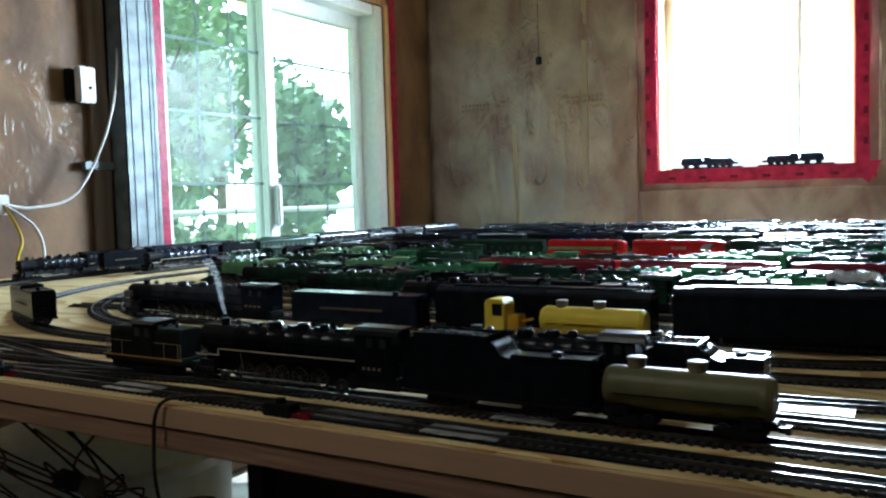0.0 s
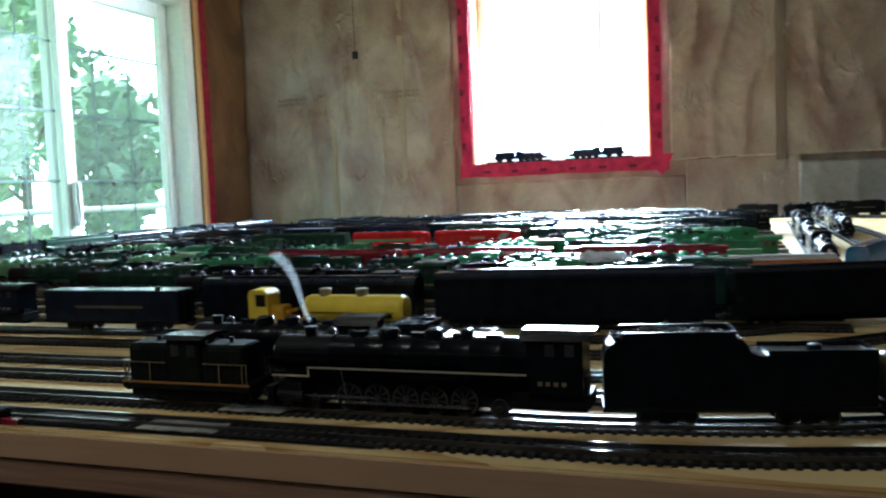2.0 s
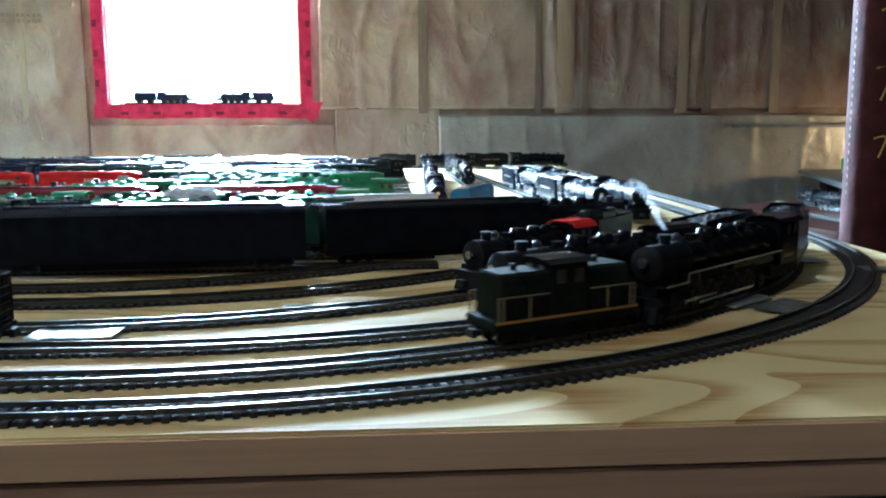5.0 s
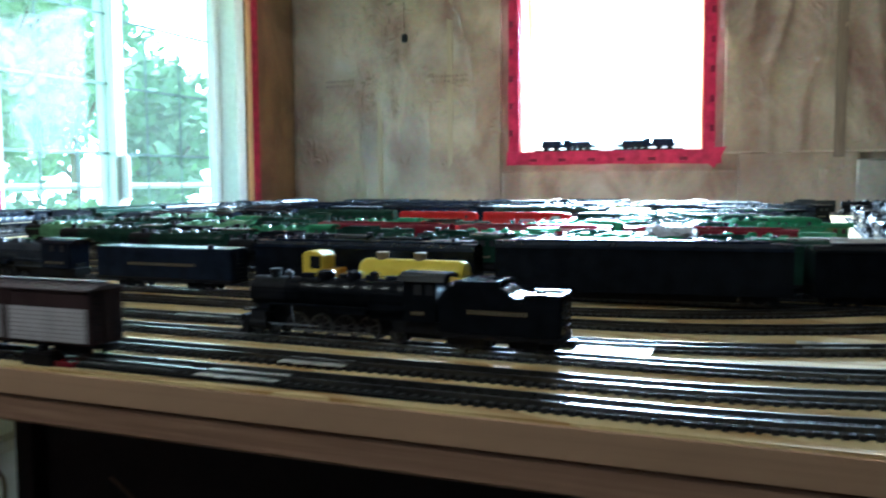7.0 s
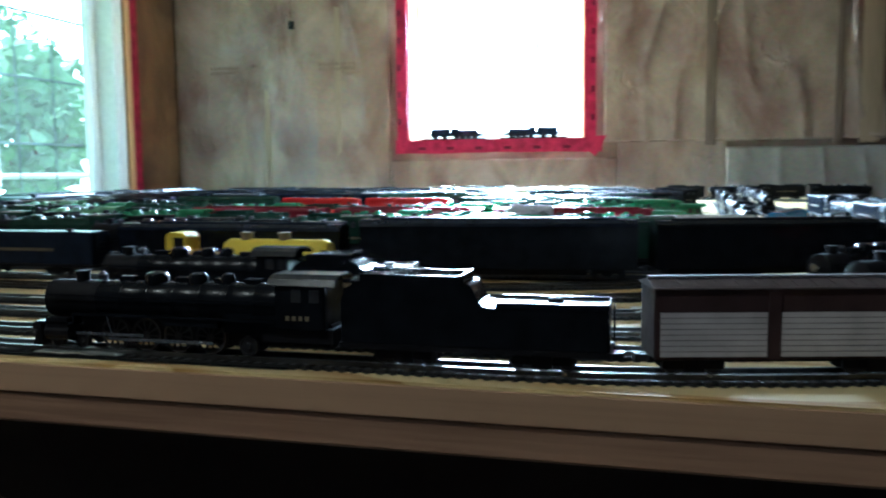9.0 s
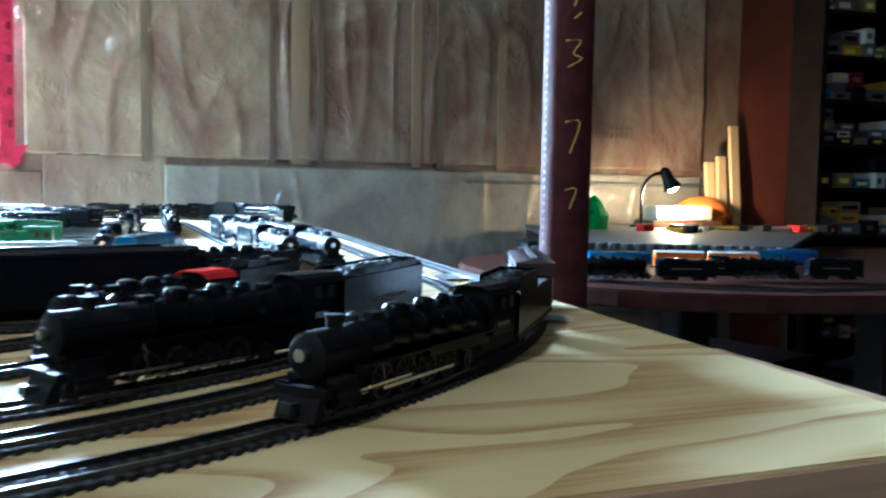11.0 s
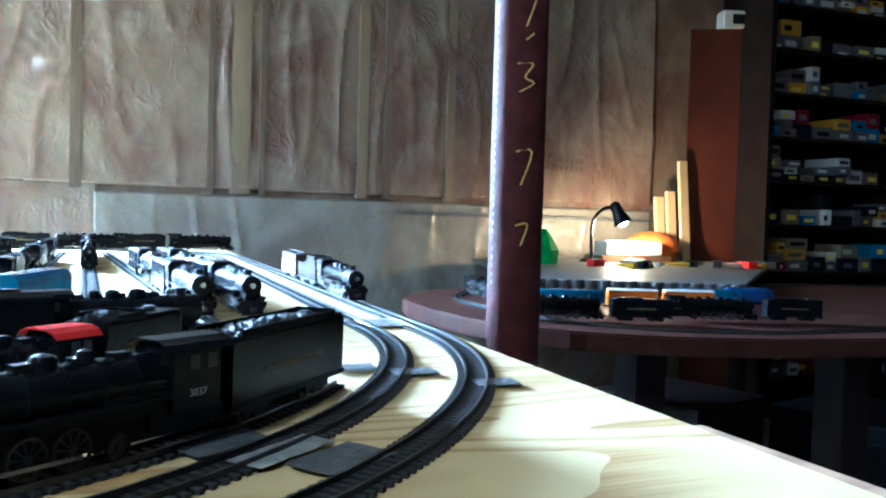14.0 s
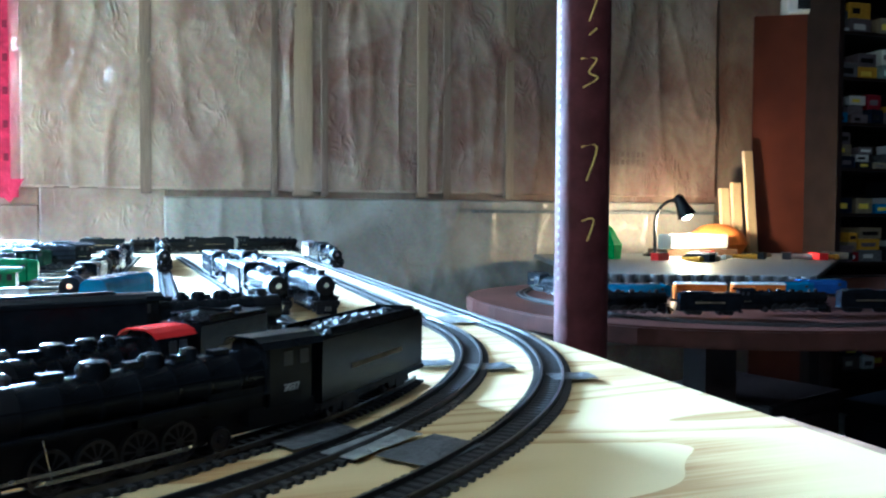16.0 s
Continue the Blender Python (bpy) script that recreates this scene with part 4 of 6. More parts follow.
ROW_Y = [0.79, 0.86, 0.935, 1.01, 1.09, 1.17, 1.25, 1.34, 1.43, 1.52, 1.62, 1.72, 1.83, 1.94, 2.06, 2.18, 2.30, 2.43, 2.56, 2.69, 2.82]
ROWS = [line_way((-1.10 - 0.01 * k, y + 0.0), (0.34, y + (0.03 if k < 4 else 0.0))) for k, y in enumerate(ROW_Y)]
SPURS = [line_way((0.36, 1.15), (0.42, 2.9)), line_way((0.48, 1.15), (0.49, 2.9)), line_way((0.60, 1.12), (0.54, 2.9))]
WESTROWS = [line_way((-1.60, 0.98), (-1.60, 2.9)), line_way((-1.50, 1.25), (-1.50, 2.9)), line_way((-1.20, 1.18), (-1.20, 2.5))]


def track(way, name, label, s0=None, s1=None):
    t = structure(empty(name, pose(0, 0, 0)), label, "track")
    if s0 is None:
        s0, s1 = -way.zero, way.length - way.zero
    n = int((s1 - s0) / 0.012)
    frames = []
    for i in range(n + 1):
        s = s0 + (s1 - s0) * i / n
        a, b = way.at(s - 0.004), way.at(s + 0.004)
        d = (b - a).normalized()
        frames.append(((a + b) / 2, Vector((-d.y, d.x))))
    for off in (-0.00825, 0.00825):
        bm = bmesh.new()
        prev = None
        for c, w in frames:
            pr = [bm.verts.new((*(c + w * (off + u)), TOP + z)) for u, z in ((-0.0009, 0.0026), (-0.0009, 0.0055), (0.0009, 0.0055), (0.0009, 0.0026))]
            if prev:
                for k in range(3):
                    bm.faces.new((prev[k], prev[k + 1], pr[k + 1], pr[k]))
            prev = pr
        part("rail", bm, RAIL, t)
    bm = bmesh.new()
    prev = None
    for c, w in frames:
        pr = [bm.verts.new((*(c + w * u), TOP + z)) for u, z in ((-0.0128, 0.0002), (-0.0118, 0.0019), (0.0118, 0.0019), (0.0128, 0.0002))]
        if prev:
            for k in range(3):
                bm.faces.new((prev[k], prev[k + 1], pr[k + 1], pr[k]))
        prev = pr
    part("roadbed", bm, BED, t)
    return t


def tie_joined(way, t, s0, s1, spacing=0.0078):
    vs, fs = [], []
    k = s0
    while k < s1:
        a, b = way.at(k - 0.004), way.at(k + 0.004)
        d = (b - a).normalized()
        w = Vector((-d.y, d.x))
        c = (a + b) / 2
        n = len(vs)
        for z in (0.0004, 0.0028):
            for u, v in ((-0.0017, -0.0148), (0.0017, -0.0148), (0.0017, 0.0148), (-0.0017, 0.0148)):
                p = c + d * u + w * v
                vs.append((p.x, p.y, TOP + z))
        fs += [(n + 4, n + 5, n + 6, n + 7), (n, n + 1, n + 5, n + 4), (n + 1, n + 2, n + 6, n + 5), (n + 2, n + 3, n + 7, n + 6), (n + 3, n, n + 4, n + 7)]
        k += spacing
    me = bpy.data.meshes.new("ties")
    me.from_pydata(vs, [], fs)
    me.materials.append(TIE)
    ob = new("ties", me)
    ob.parent = t
    tagged(ob, kind="stuff")


TRACKS = {}
SPAN = {2: (-1.0, 0.725), 3: (-2.5, 0.70), 4: (-1.47, 0.50), 5: (-1.55, 0.30)}
for k, w in enumerate((T1, T2, T3, T4, T5, T6)):
    TRACKS[k] = track(w, "track_%d" % (k + 1), "black model railway track on plywood", *SPAN.get(k, (None, None)))
for k, w in enumerate(ROWS + SPURS + WESTROWS):
    t = track(w, "track_%d" % (k + 7), "black model railway siding on plywood")
    tie_joined(w, t, 0.0, w.length)


def patch(name, x, y, w, d, turn, material, label, lift=0.0008):
    bm = bmesh.new()
    n = 6
    grid = [[bm.verts.new((-w / 2 + w * i / n, -d / 2 + d * j / 3, lift + 0.0008 * (1 + noise.noise(Vector((i * 0.9, j * 0.9, x * 7)))))) for i in range(n + 1)] for j in range(4)]
    for a, b in zip(grid, grid[1:]):
        for i in range(n):
            bm.faces.new((a[i], a[i + 1], b[i + 1], b[i]))
    ob = part(name, bm, material)
    ob.modifiers.new("thickness", "SOLIDIFY").thickness = 0.0006
    ob.matrix_basis = pose(x, y, TOP + 0.0004, 0, 0, turn)
    return tagged(ob, label, "tape")

# ---- rolling stock: front towards -x, z = 0 on the plywood ----
RT = 0.0057


def wheel_mesh(r, w=0.003, seg=16):
    bm = bmesh.new()
    turn = Matrix.Rotation(radians(-90), 4, "X")
    lathe(bm, [(r * 0.8, -w / 2), (r, -w / 2), (r, w / 2), (r * 0.86, w / 2), (r * 0.82, w / 2 - 0.0009), (r * 0.32, w / 2 - 0.0009), (r * 0.26, w / 2 + 0.0005), (r * 0.1, w / 2 + 0.0005)], seg, turn)
    return bm


def spoked_mesh(r, w=0.003, seg=30):
    """Driving wheel in one piece: hub, ten spokes, rim and tread."""
    bm = bmesh.new()
    vs = [(q * math.cos(2 * math.pi * i / seg), y, q * math.sin(2 * math.pi * i / seg))
          for q, y in ((r * 0.24, w / 2), (r * 0.82, w / 2 - 0.0003), (r * 0.98, w / 2), (r, -w / 2)) for i in range(seg)]
    faces = [tuple(range(seg))]
    for i in range(seg):
        j = (i + 1) % seg
        if i % 3 == 0:
            faces.append((i, j, seg + j, seg + i))
        for k in (1, 2):
            faces.append((k * seg + i, k * seg + j, (k + 1) * seg + j, (k + 1) * seg + i))
    quads(bm, vs, faces)
    return bm


WHEELS = {}


def wheels(parent, xs, r, material, name="wheel"):
    key = (round(r, 4), material.name, name)
    for x in xs:
        for y in (-0.0083, 0.0083):
            if key not in WHEELS:
                WHEELS[key] = finish(spoked_mesh(r) if name == "driving_wheel" else wheel_mesh(r), name, material, smooth=False)
            w = new(name, WHEELS[key])
            w.parent = parent
            w.matrix_basis = pose(x, y, RT + r, 0, 0, 180 if y < 0 else 0)


def truck(parent, x, material=SOOT, wb=0.022, n=2):
    bm = bmesh.new()
    for y in (-0.0115, 0.0115):
        box(bm, x - wb * 0.75, x + wb * 0.75, y - 0.0012, y + 0.0012, RT + 0.004, RT + 0.0085)
        box(bm, x - wb * 0.25, x + wb * 0.25, y - 0.0018, y + 0.0018, RT + 0.002, RT + 0.010)
    box(bm, x - 0.004, x + 0.004, -0.011, 0.011, RT + 0.004, RT + 0.011)
    t = part("truck", bm, material, parent)
    xs = [x + (k - (n - 1) / 2) * wb * (1.0 if n == 2 else 0.62) for k in range(n)]
    wheels(t, xs, 0.0053, DARKSTEEL)


def coupler(parent, x, way):
    bm = bmesh.new()
    box(bm, min(x, x + way * 0.007), max(x, x + way * 0.007), -0.0015, 0.0015, RT + 0.006, RT + 0.0095)
    box(bm, x + way * 0.006 - 0.0015, x + way * 0.006 + 0.0015, -0.0035, 0.0035, RT + 0.0055, RT + 0.0105)
    part("coupler", bm, DARKSTEEL, parent)


def bars_text(parent, x0, x1, z, h, y, material=LETTER, n=None):
    """Lettering too small to read, as a row of short bars on both flanks."""
    n = n or max(3, int((x1 - x0) / (h * 0.9)))
    bm = bmesh.new()
    st = (x1 - x0) / n
    for s in (-1, 1):
        for k in range(n):
            box(bm, x0 + k * st, x0 + (k + 0.55) * st, s * y - 0.0002, s * y + 0.0002, z, z + h)
    tagged(part("lettering", bm, material, parent), kind="stuff")


def number(parent, text, x, y, z, size, material=LETTER):
    cu = bpy.data.curves.new("number", "FONT")
    cu.body, cu.size, cu.extrude, cu.align_x = text, size, 0.0002, "CENTER"
    ob = new("number_src", cu)
    me = bpy.data.meshes.new_from_object(ob.evaluated_get(bpy.context.evaluated_depsgraph_get()))
    bpy.data.objects.remove(ob)
    me.materials.append(material)
    n = new("number", me)
    n.parent = parent
    n.matrix_basis = pose(x, y, z, 90, 0, 0)


def steam_loco(L, shell, label, boiler=None, stripe=None, group="model locomotives", wheel_n=4, wheel_r=0.0098, top=0.062, shields=False, cabroof=None, digits="", rodmat=STEEL):
    """Steam locomotive: smokebox at -x, cab at +x."""
    boiler = boiler or shell
    lo = tagged(empty("steam_locomotive"), label, "model locomotive", group)
    f, r = -L / 2 + 0.010, L / 2
    cabx = r - 0.17 * L
    br = 0.0128
    bz = top - 0.009 - br
    bm = bmesh.new()
    prof, span = [], cabx + 0.004 - f - 0.18 * L
    for k in range(7):
        u = k / 7
        rr = br * (0.97 + 0.09 * u)
        prof += [(rr, u * span), (rr, u * span + span / 7 - 0.002), (rr * 1.035, u * span + span / 7 - 0.0018), (rr * 1.035, u * span + span / 7 - 0.0004)]
    lathe(bm, prof, 20, Matrix.Translation((f + 0.18 * L, 0, bz)) @ Matrix.Rotation(radians(90), 4, "Y"))
    box(bm, cabx - 0.17 * L, cabx, -br * 0.98, br * 0.98, bz - 0.016, bz)
    bo = part("boiler", bm, boiler, lo, smooth=True)
    bm = bmesh.new()
    tube(bm, (f, 0, bz), (f + 0.18 * L, 0, bz), br * 0.94, seg=20)
    tube(bm, (f - 0.0015, 0, bz), (f, 0, bz), br * 0.75, br * 0.9, 20)
    tube(bm, (f - 0.003, 0, bz), (f - 0.0015, 0, bz), br * 0.25, br * 0.3, 10)
    part("smokebox", bm, SOOT, lo, smooth=True)
    bm = bmesh.new()
    lathe(bm, [(0.0045, bz + br * 0.7), (0.0042, bz + br + 0.002), (0.0050, bz + br + 0.0052), (0.0038, bz + br + 0.0054)], 14, Matrix.Translation((f + 0.10 * L, 0, 0)))
    part("smokestack", bm, SOOT, lo, smooth=True)
    for k, (q, rr) in enumerate(((0.36, 0.0075), (0.50, 0.0062), (0.60, 0.0045))):
        bm = bmesh.new()
        lathe(bm, [(rr, bz + br * 0.75), (rr, bz + br + 0.003), (rr * 0.8, bz + br + 0.0050), (rr * 0.3, bz + br + 0.0058)], 14, Matrix.Translation((f + q * L, 0, 0)))
        part("dome", bm, boiler, lo, smooth=True)
    for q in (0.24, 0.43, 0.56, 0.66):
        bm = bmesh.new()
        box(bm, f + q * L, f + q * L + 0.010, -0.003, 0.003, bz + br * 0.9, bz + br + 0.0026)
        part("fitting", bm, boiler, bo)
    # cab
    cz = top - 0.003
    bm = bmesh.new()
    prism(bm, [(-0.0155, RT + 0.018), (0.0155, RT + 0.018), (0.0155, cz - 0.005), (0.0135, cz - 0.002), (0.008, cz), (-0.008, cz), (-0.0135, cz - 0.002), (-0.0155, cz - 0.005)], cabx, r - 0.004)
    cb = part("cab", bm, shell, lo, bevel=0.0008)
    bm = bmesh.new()
    prism(bm, [(-0.0172, cz - 0.0045), (-0.0145, cz - 0.001), (-0.008, cz + 0.0012), (0.008, cz + 0.0012), (0.0145, cz - 0.001), (0.0172, cz - 0.0045), (0.0135, cz - 0.0015), (0.008, cz + 0.0002), (-0.008, cz + 0.0002), (-0.0135, cz - 0.0015)], cabx - 0.004, r + 0.003)
    part("cab_roof", bm, cabroof or shell, cb)
    for s in (-1, 1):
        for dx in (0.30, 0.62):
            bm = bmesh.new()
            x = cabx + (r - cabx) * dx
            box(bm, x, x + 0.006, s * 0.0156, s * 0.0159, cz - 0.0145, cz - 0.007)
            part("cab_window", bm, DARKSTEEL, cb)
    # running boards, frame, pilot
    bm = bmesh.new()
    for s in (-1, 1):
        box(bm, f + 0.12 * L, cabx, min(s * 0.0085, s * 0.0165), max(s * 0.0085, s * 0.0165), bz - 0.0085, bz - 0.0070)
        box(bm, f - 0.004, f + 0.12 * L, min(s * 0.0085, s * 0.0165), max(s * 0.0085, s * 0.0165), bz - 0.0145, bz - 0.0130)
        box(bm, f + 0.12 * L - 0.0012, f + 0.12 * L, min(s * 0.0085, s * 0.0165), max(s * 0.0085, s * 0.0165), bz - 0.0145, bz - 0.0070)
        tube(bm, (f + 0.02 * L, s * 0.0142, bz + 0.004), (cabx, s * 0.0152, bz + 0.004), 0.0005, seg=5)
        box(bm, f + 0.42 * L, f + 0.60 * L, min(s * 0.0105, s * 0.0155), max(s * 0.0105, s * 0.0155), bz - 0.013, bz - 0.0085)
    part("running_board", bm, shell, lo)
    if stripe:
        bm = bmesh.new()
        for s in (-1, 1):
            y0, y1 = s * 0.01655, s * 0.01685
            y0, y1 = min(y0, y1), max(y0, y1)
            box(bm, f + 0.12 * L, cabx, y0, y1, bz - 0.0084, bz - 0.0072)
            box(bm, f, f + 0.12 * L, y0, y1, bz - 0.0144, bz - 0.0132)
            box(bm, f + 0.12 * L, f + 0.12 * L + 0.0012, y0, y1, bz - 0.0144, bz - 0.0072)
        part("edge_line", bm, stripe, lo)
    bm = bmesh.new()
    box(bm, f + 0.02 * L, r - 0.003, -0.0065, 0.0065, RT + 0.006, bz - 0.010)
    box(bm, cabx - 0.01, r, -0.0125, 0.0125, RT + 0.010, RT + 0.0185)
    part("frame", bm, SOOT, lo)
    bm = bmesh.new()
    prism(bm, [(f - 0.010, RT + 0.001), (f - 0.002, RT + 0.001), (f - 0.002, RT + 0.013), (f - 0.005, RT + 0.013)], -0.0125, 0.0125, "y")
    box(bm, f - 0.006, f, -0.0165, 0.0165, RT + 0.012, RT + 0.0165)
    part("pilot", bm, SOOT, lo)
    bm = bmesh.new()
    for s in (-1, 1):
        tube(bm, (f + 0.015 * L, s * 0.0125, RT + 0.0105), (f + 0.10 * L, s * 0.0125, RT + 0.0105), 0.0052, seg=12)
        box(bm, f + 0.02 * L, f + 0.095 * L, min(s * 0.009, s * 0.0165), max(s * 0.009, s * 0.0165), RT + 0.0105, RT + 0.020)
    part("cylinder", bm, SOOT, lo)
    d0, d1 = f + 0.24 * L, f + 0.24 * L + (wheel_n - 1) * 2.12 * wheel_r
    wheels(lo, [d0 + k * 2.12 * wheel_r for k in range(wheel_n)], wheel_r, WHEELGREY, "driving_wheel")
    wheels(lo, [f + 0.03 * L, f + 0.12 * L], 0.0052, DARKSTEEL, "pilot_wheel")
    wheels(lo, [min(r - 0.02, d1 + 2.4 * wheel_r)], 0.0062, DARKSTEEL, "trailing_wheel")
    for s in (-1, 1):
        bm = bmesh.new()
        y = s * 0.0118
        box(bm, d0 - 0.003, d1 + 0.003, y - 0.0006, y + 0.0006, RT + wheel_r - 0.0042, RT + wheel_r - 0.0022)
        box(bm, f + 0.09 * L, d0 + 2.12 * wheel_r, y + s * 0.001 - 0.0005, y + s * 0.001 + 0.0005, RT + 0.0095, RT + 0.0112)
        tube(bm, (d0, y, RT + wheel_r - 0.004), (f + 0.22 * L, y, bz - 0.009), 0.0006, seg=4)
        part("side_rod", bm, rodmat, lo, "steel rods")
    bm = bmesh.new()
    tube(bm, (f - 0.006, 0, bz + 0.001), (f - 0.001, 0, bz + 0.001), 0.0034, seg=12)
    part("headlight", bm, STEEL, lo)
    bm = bmesh.new()
    lathe(bm, [(0.003, 0), (0.0034, 0.003), (0.001, 0.005)], 10, Matrix.Translation((f + 0.17 * L, 0, bz + br)))
    part("bell", bm, DARKSTEEL, lo)
    if shields:
        for s in (-1, 1):
            bm = bmesh.new()
            box(bm, f - 0.006, f + 0.012, min(s * 0.002, s * 0.0165), max(s * 0.002, s * 0.0165), RT + 0.012, RT + 0.025)
            box(bm, f - 0.004, f + 0.012, min(s * 0.003, s * 0.0165), max(s * 0.003, s * 0.0165), RT + 0.027, RT + 0.038)
            part("pump_shield", bm, shields, lo, "grey pump shield", bevel=0.0012)
    if digits:
        number(cb, digits, (cabx + r) / 2 - 0.002, -0.0161, RT + 0.0255, 0.0055)
    else:
        bars_text(cb, cabx + 0.007, r - 0.012, RT + 0.024, 0.0026, 0.0158, DOME, n=4)
    coupler(lo, f - 0.008, -1)
    return lo


def tender(L, shell, label, coal=True, flat=None, top=0.056, text=True, group="model tenders", heap=0.55, rear=None):
    te = tagged(empty("tender"), label, "model tender", group)
    a, b = -L / 2, L / 2
    bm = bmesh.new()
    cut = a + L * heap
    back = rear or top
    if rear:
        # high bunker sweeping down to a low tank deck
        side = [(a, RT + 0.012), (b, RT + 0.012), (b, rear - 0.002), (cut + 0.010, rear - 0.002), (cut + 0.005, rear - 0.0005), (cut + 0.002, (top + rear) / 2),
                (cut + 0.0008, top - 0.004), (cut - 0.001, top - 0.002), (a + 0.010, top - 0.002), (a + 0.003, top - 0.006), (a, top - 0.013)]
        prism(bm, side, -0.0158, 0.0158, "y")
    else:
        prism(bm, [(-0.0155, RT + 0.012), (0.0155, RT + 0.012), (0.0160, top - 0.004), (0.0148, top - 0.002), (-0.0148, top - 0.002), (-0.0160, top - 0.004)], a, b)
    part("body", bm, shell, te, bevel=0.001)
    if rear:
        bm = bmesh.new()
        for y in (-0.0152, 0.0152):
            box(bm, cut + 0.014, b, y - 0.0005, y + 0.0005, rear - 0.0022, rear + 0.0012)
        box(bm, b - 0.001, b, -0.0147, 0.0147, rear - 0.0022, rear + 0.0012)
        part("deck_rim", bm, shell, te)
    bm = bmesh.new()
    box(bm, a - 0.001, b + 0.001, -0.0162, 0.0162, RT + 0.0095, RT + 0.0125)
    part("sill", bm, SOOT, te)
    if coal:
        bm = bmesh.new()
        rng = random.Random(int(L * 10000))
        n, m = 34, 10
        grid = [[bm.verts.new((a + 0.005 + (cut - a - 0.010) * i / n, -0.0135 + 0.027 * j / m,
                               top - 0.003 + (0.0045 * math.sin(math.pi * (0.12 + 0.76 * i / n)) * math.sin(math.pi * (0.1 + 0.8 * j / m)) + rng.uniform(-0.0010, 0.0022))))
                 for j in range(m + 1)] for i in range(n + 1)]
        for p, q in zip(grid, grid[1:]):
            for j in range(m):
                bm.faces.new((p[j], p[j + 1], q[j + 1], q[j]))
        part("coal_load", bm, COAL, te)
        bm = bmesh.new()
        for s in (-1, 1):
            box(bm, a + 0.012, cut - 0.005, s * 0.0150 - 0.0006, s * 0.0150 + 0.0006, top - 0.003, top + 0.0022)
        box(bm, cut - 0.005, cut - 0.0038, -0.0148, 0.0148, top - 0.003, top + 0.003)
        part("coal_board", bm, shell, te)
    bm = bmesh.new()
    box(bm, (cut + (0.015 if rear else 0.002)) if coal or rear else a + 0.001, b - 0.0015, -0.0146, 0.0146, back - 0.0022, back - 0.0006)
    part("deck", bm, flat or shell, te, "pale shiny deck" if flat else "")
    bm = bmesh.new()
    lathe(bm, [(0.0042, back - 0.001), (0.0042, back + 0.0018), (0.003, back + 0.0024)], 12, Matrix.Translation((b - L * 0.2, 0, 0)))
    part("hatch", bm, SOOT, te, smooth=True)
    bm = bmesh.new()
    for y in (-0.007, 0.007):
        tube(bm, (b + 0.002, y, RT + 0.013), (b + 0.002, y, back), 0.0005, seg=4)
    for k in range(5):
        tube(bm, (b + 0.002, -0.007, RT + 0.016 + k * 0.005), (b + 0.002, 0.007, RT + 0.016 + k * 0.005), 0.0004, seg=4)
    part("ladder", bm, SOOT, te)
    if text:
        bars_text(te, a + L * 0.25, b - L * 0.25, RT + 0.027, 0.003, 0.0162, DOME)
    truck(te, a + L * 0.24, n=3 if L > 0.13 else 2)
    truck(te, b - L * 0.24, n=3 if L > 0.13 else 2)
    coupler(te, b, 1)
    return te


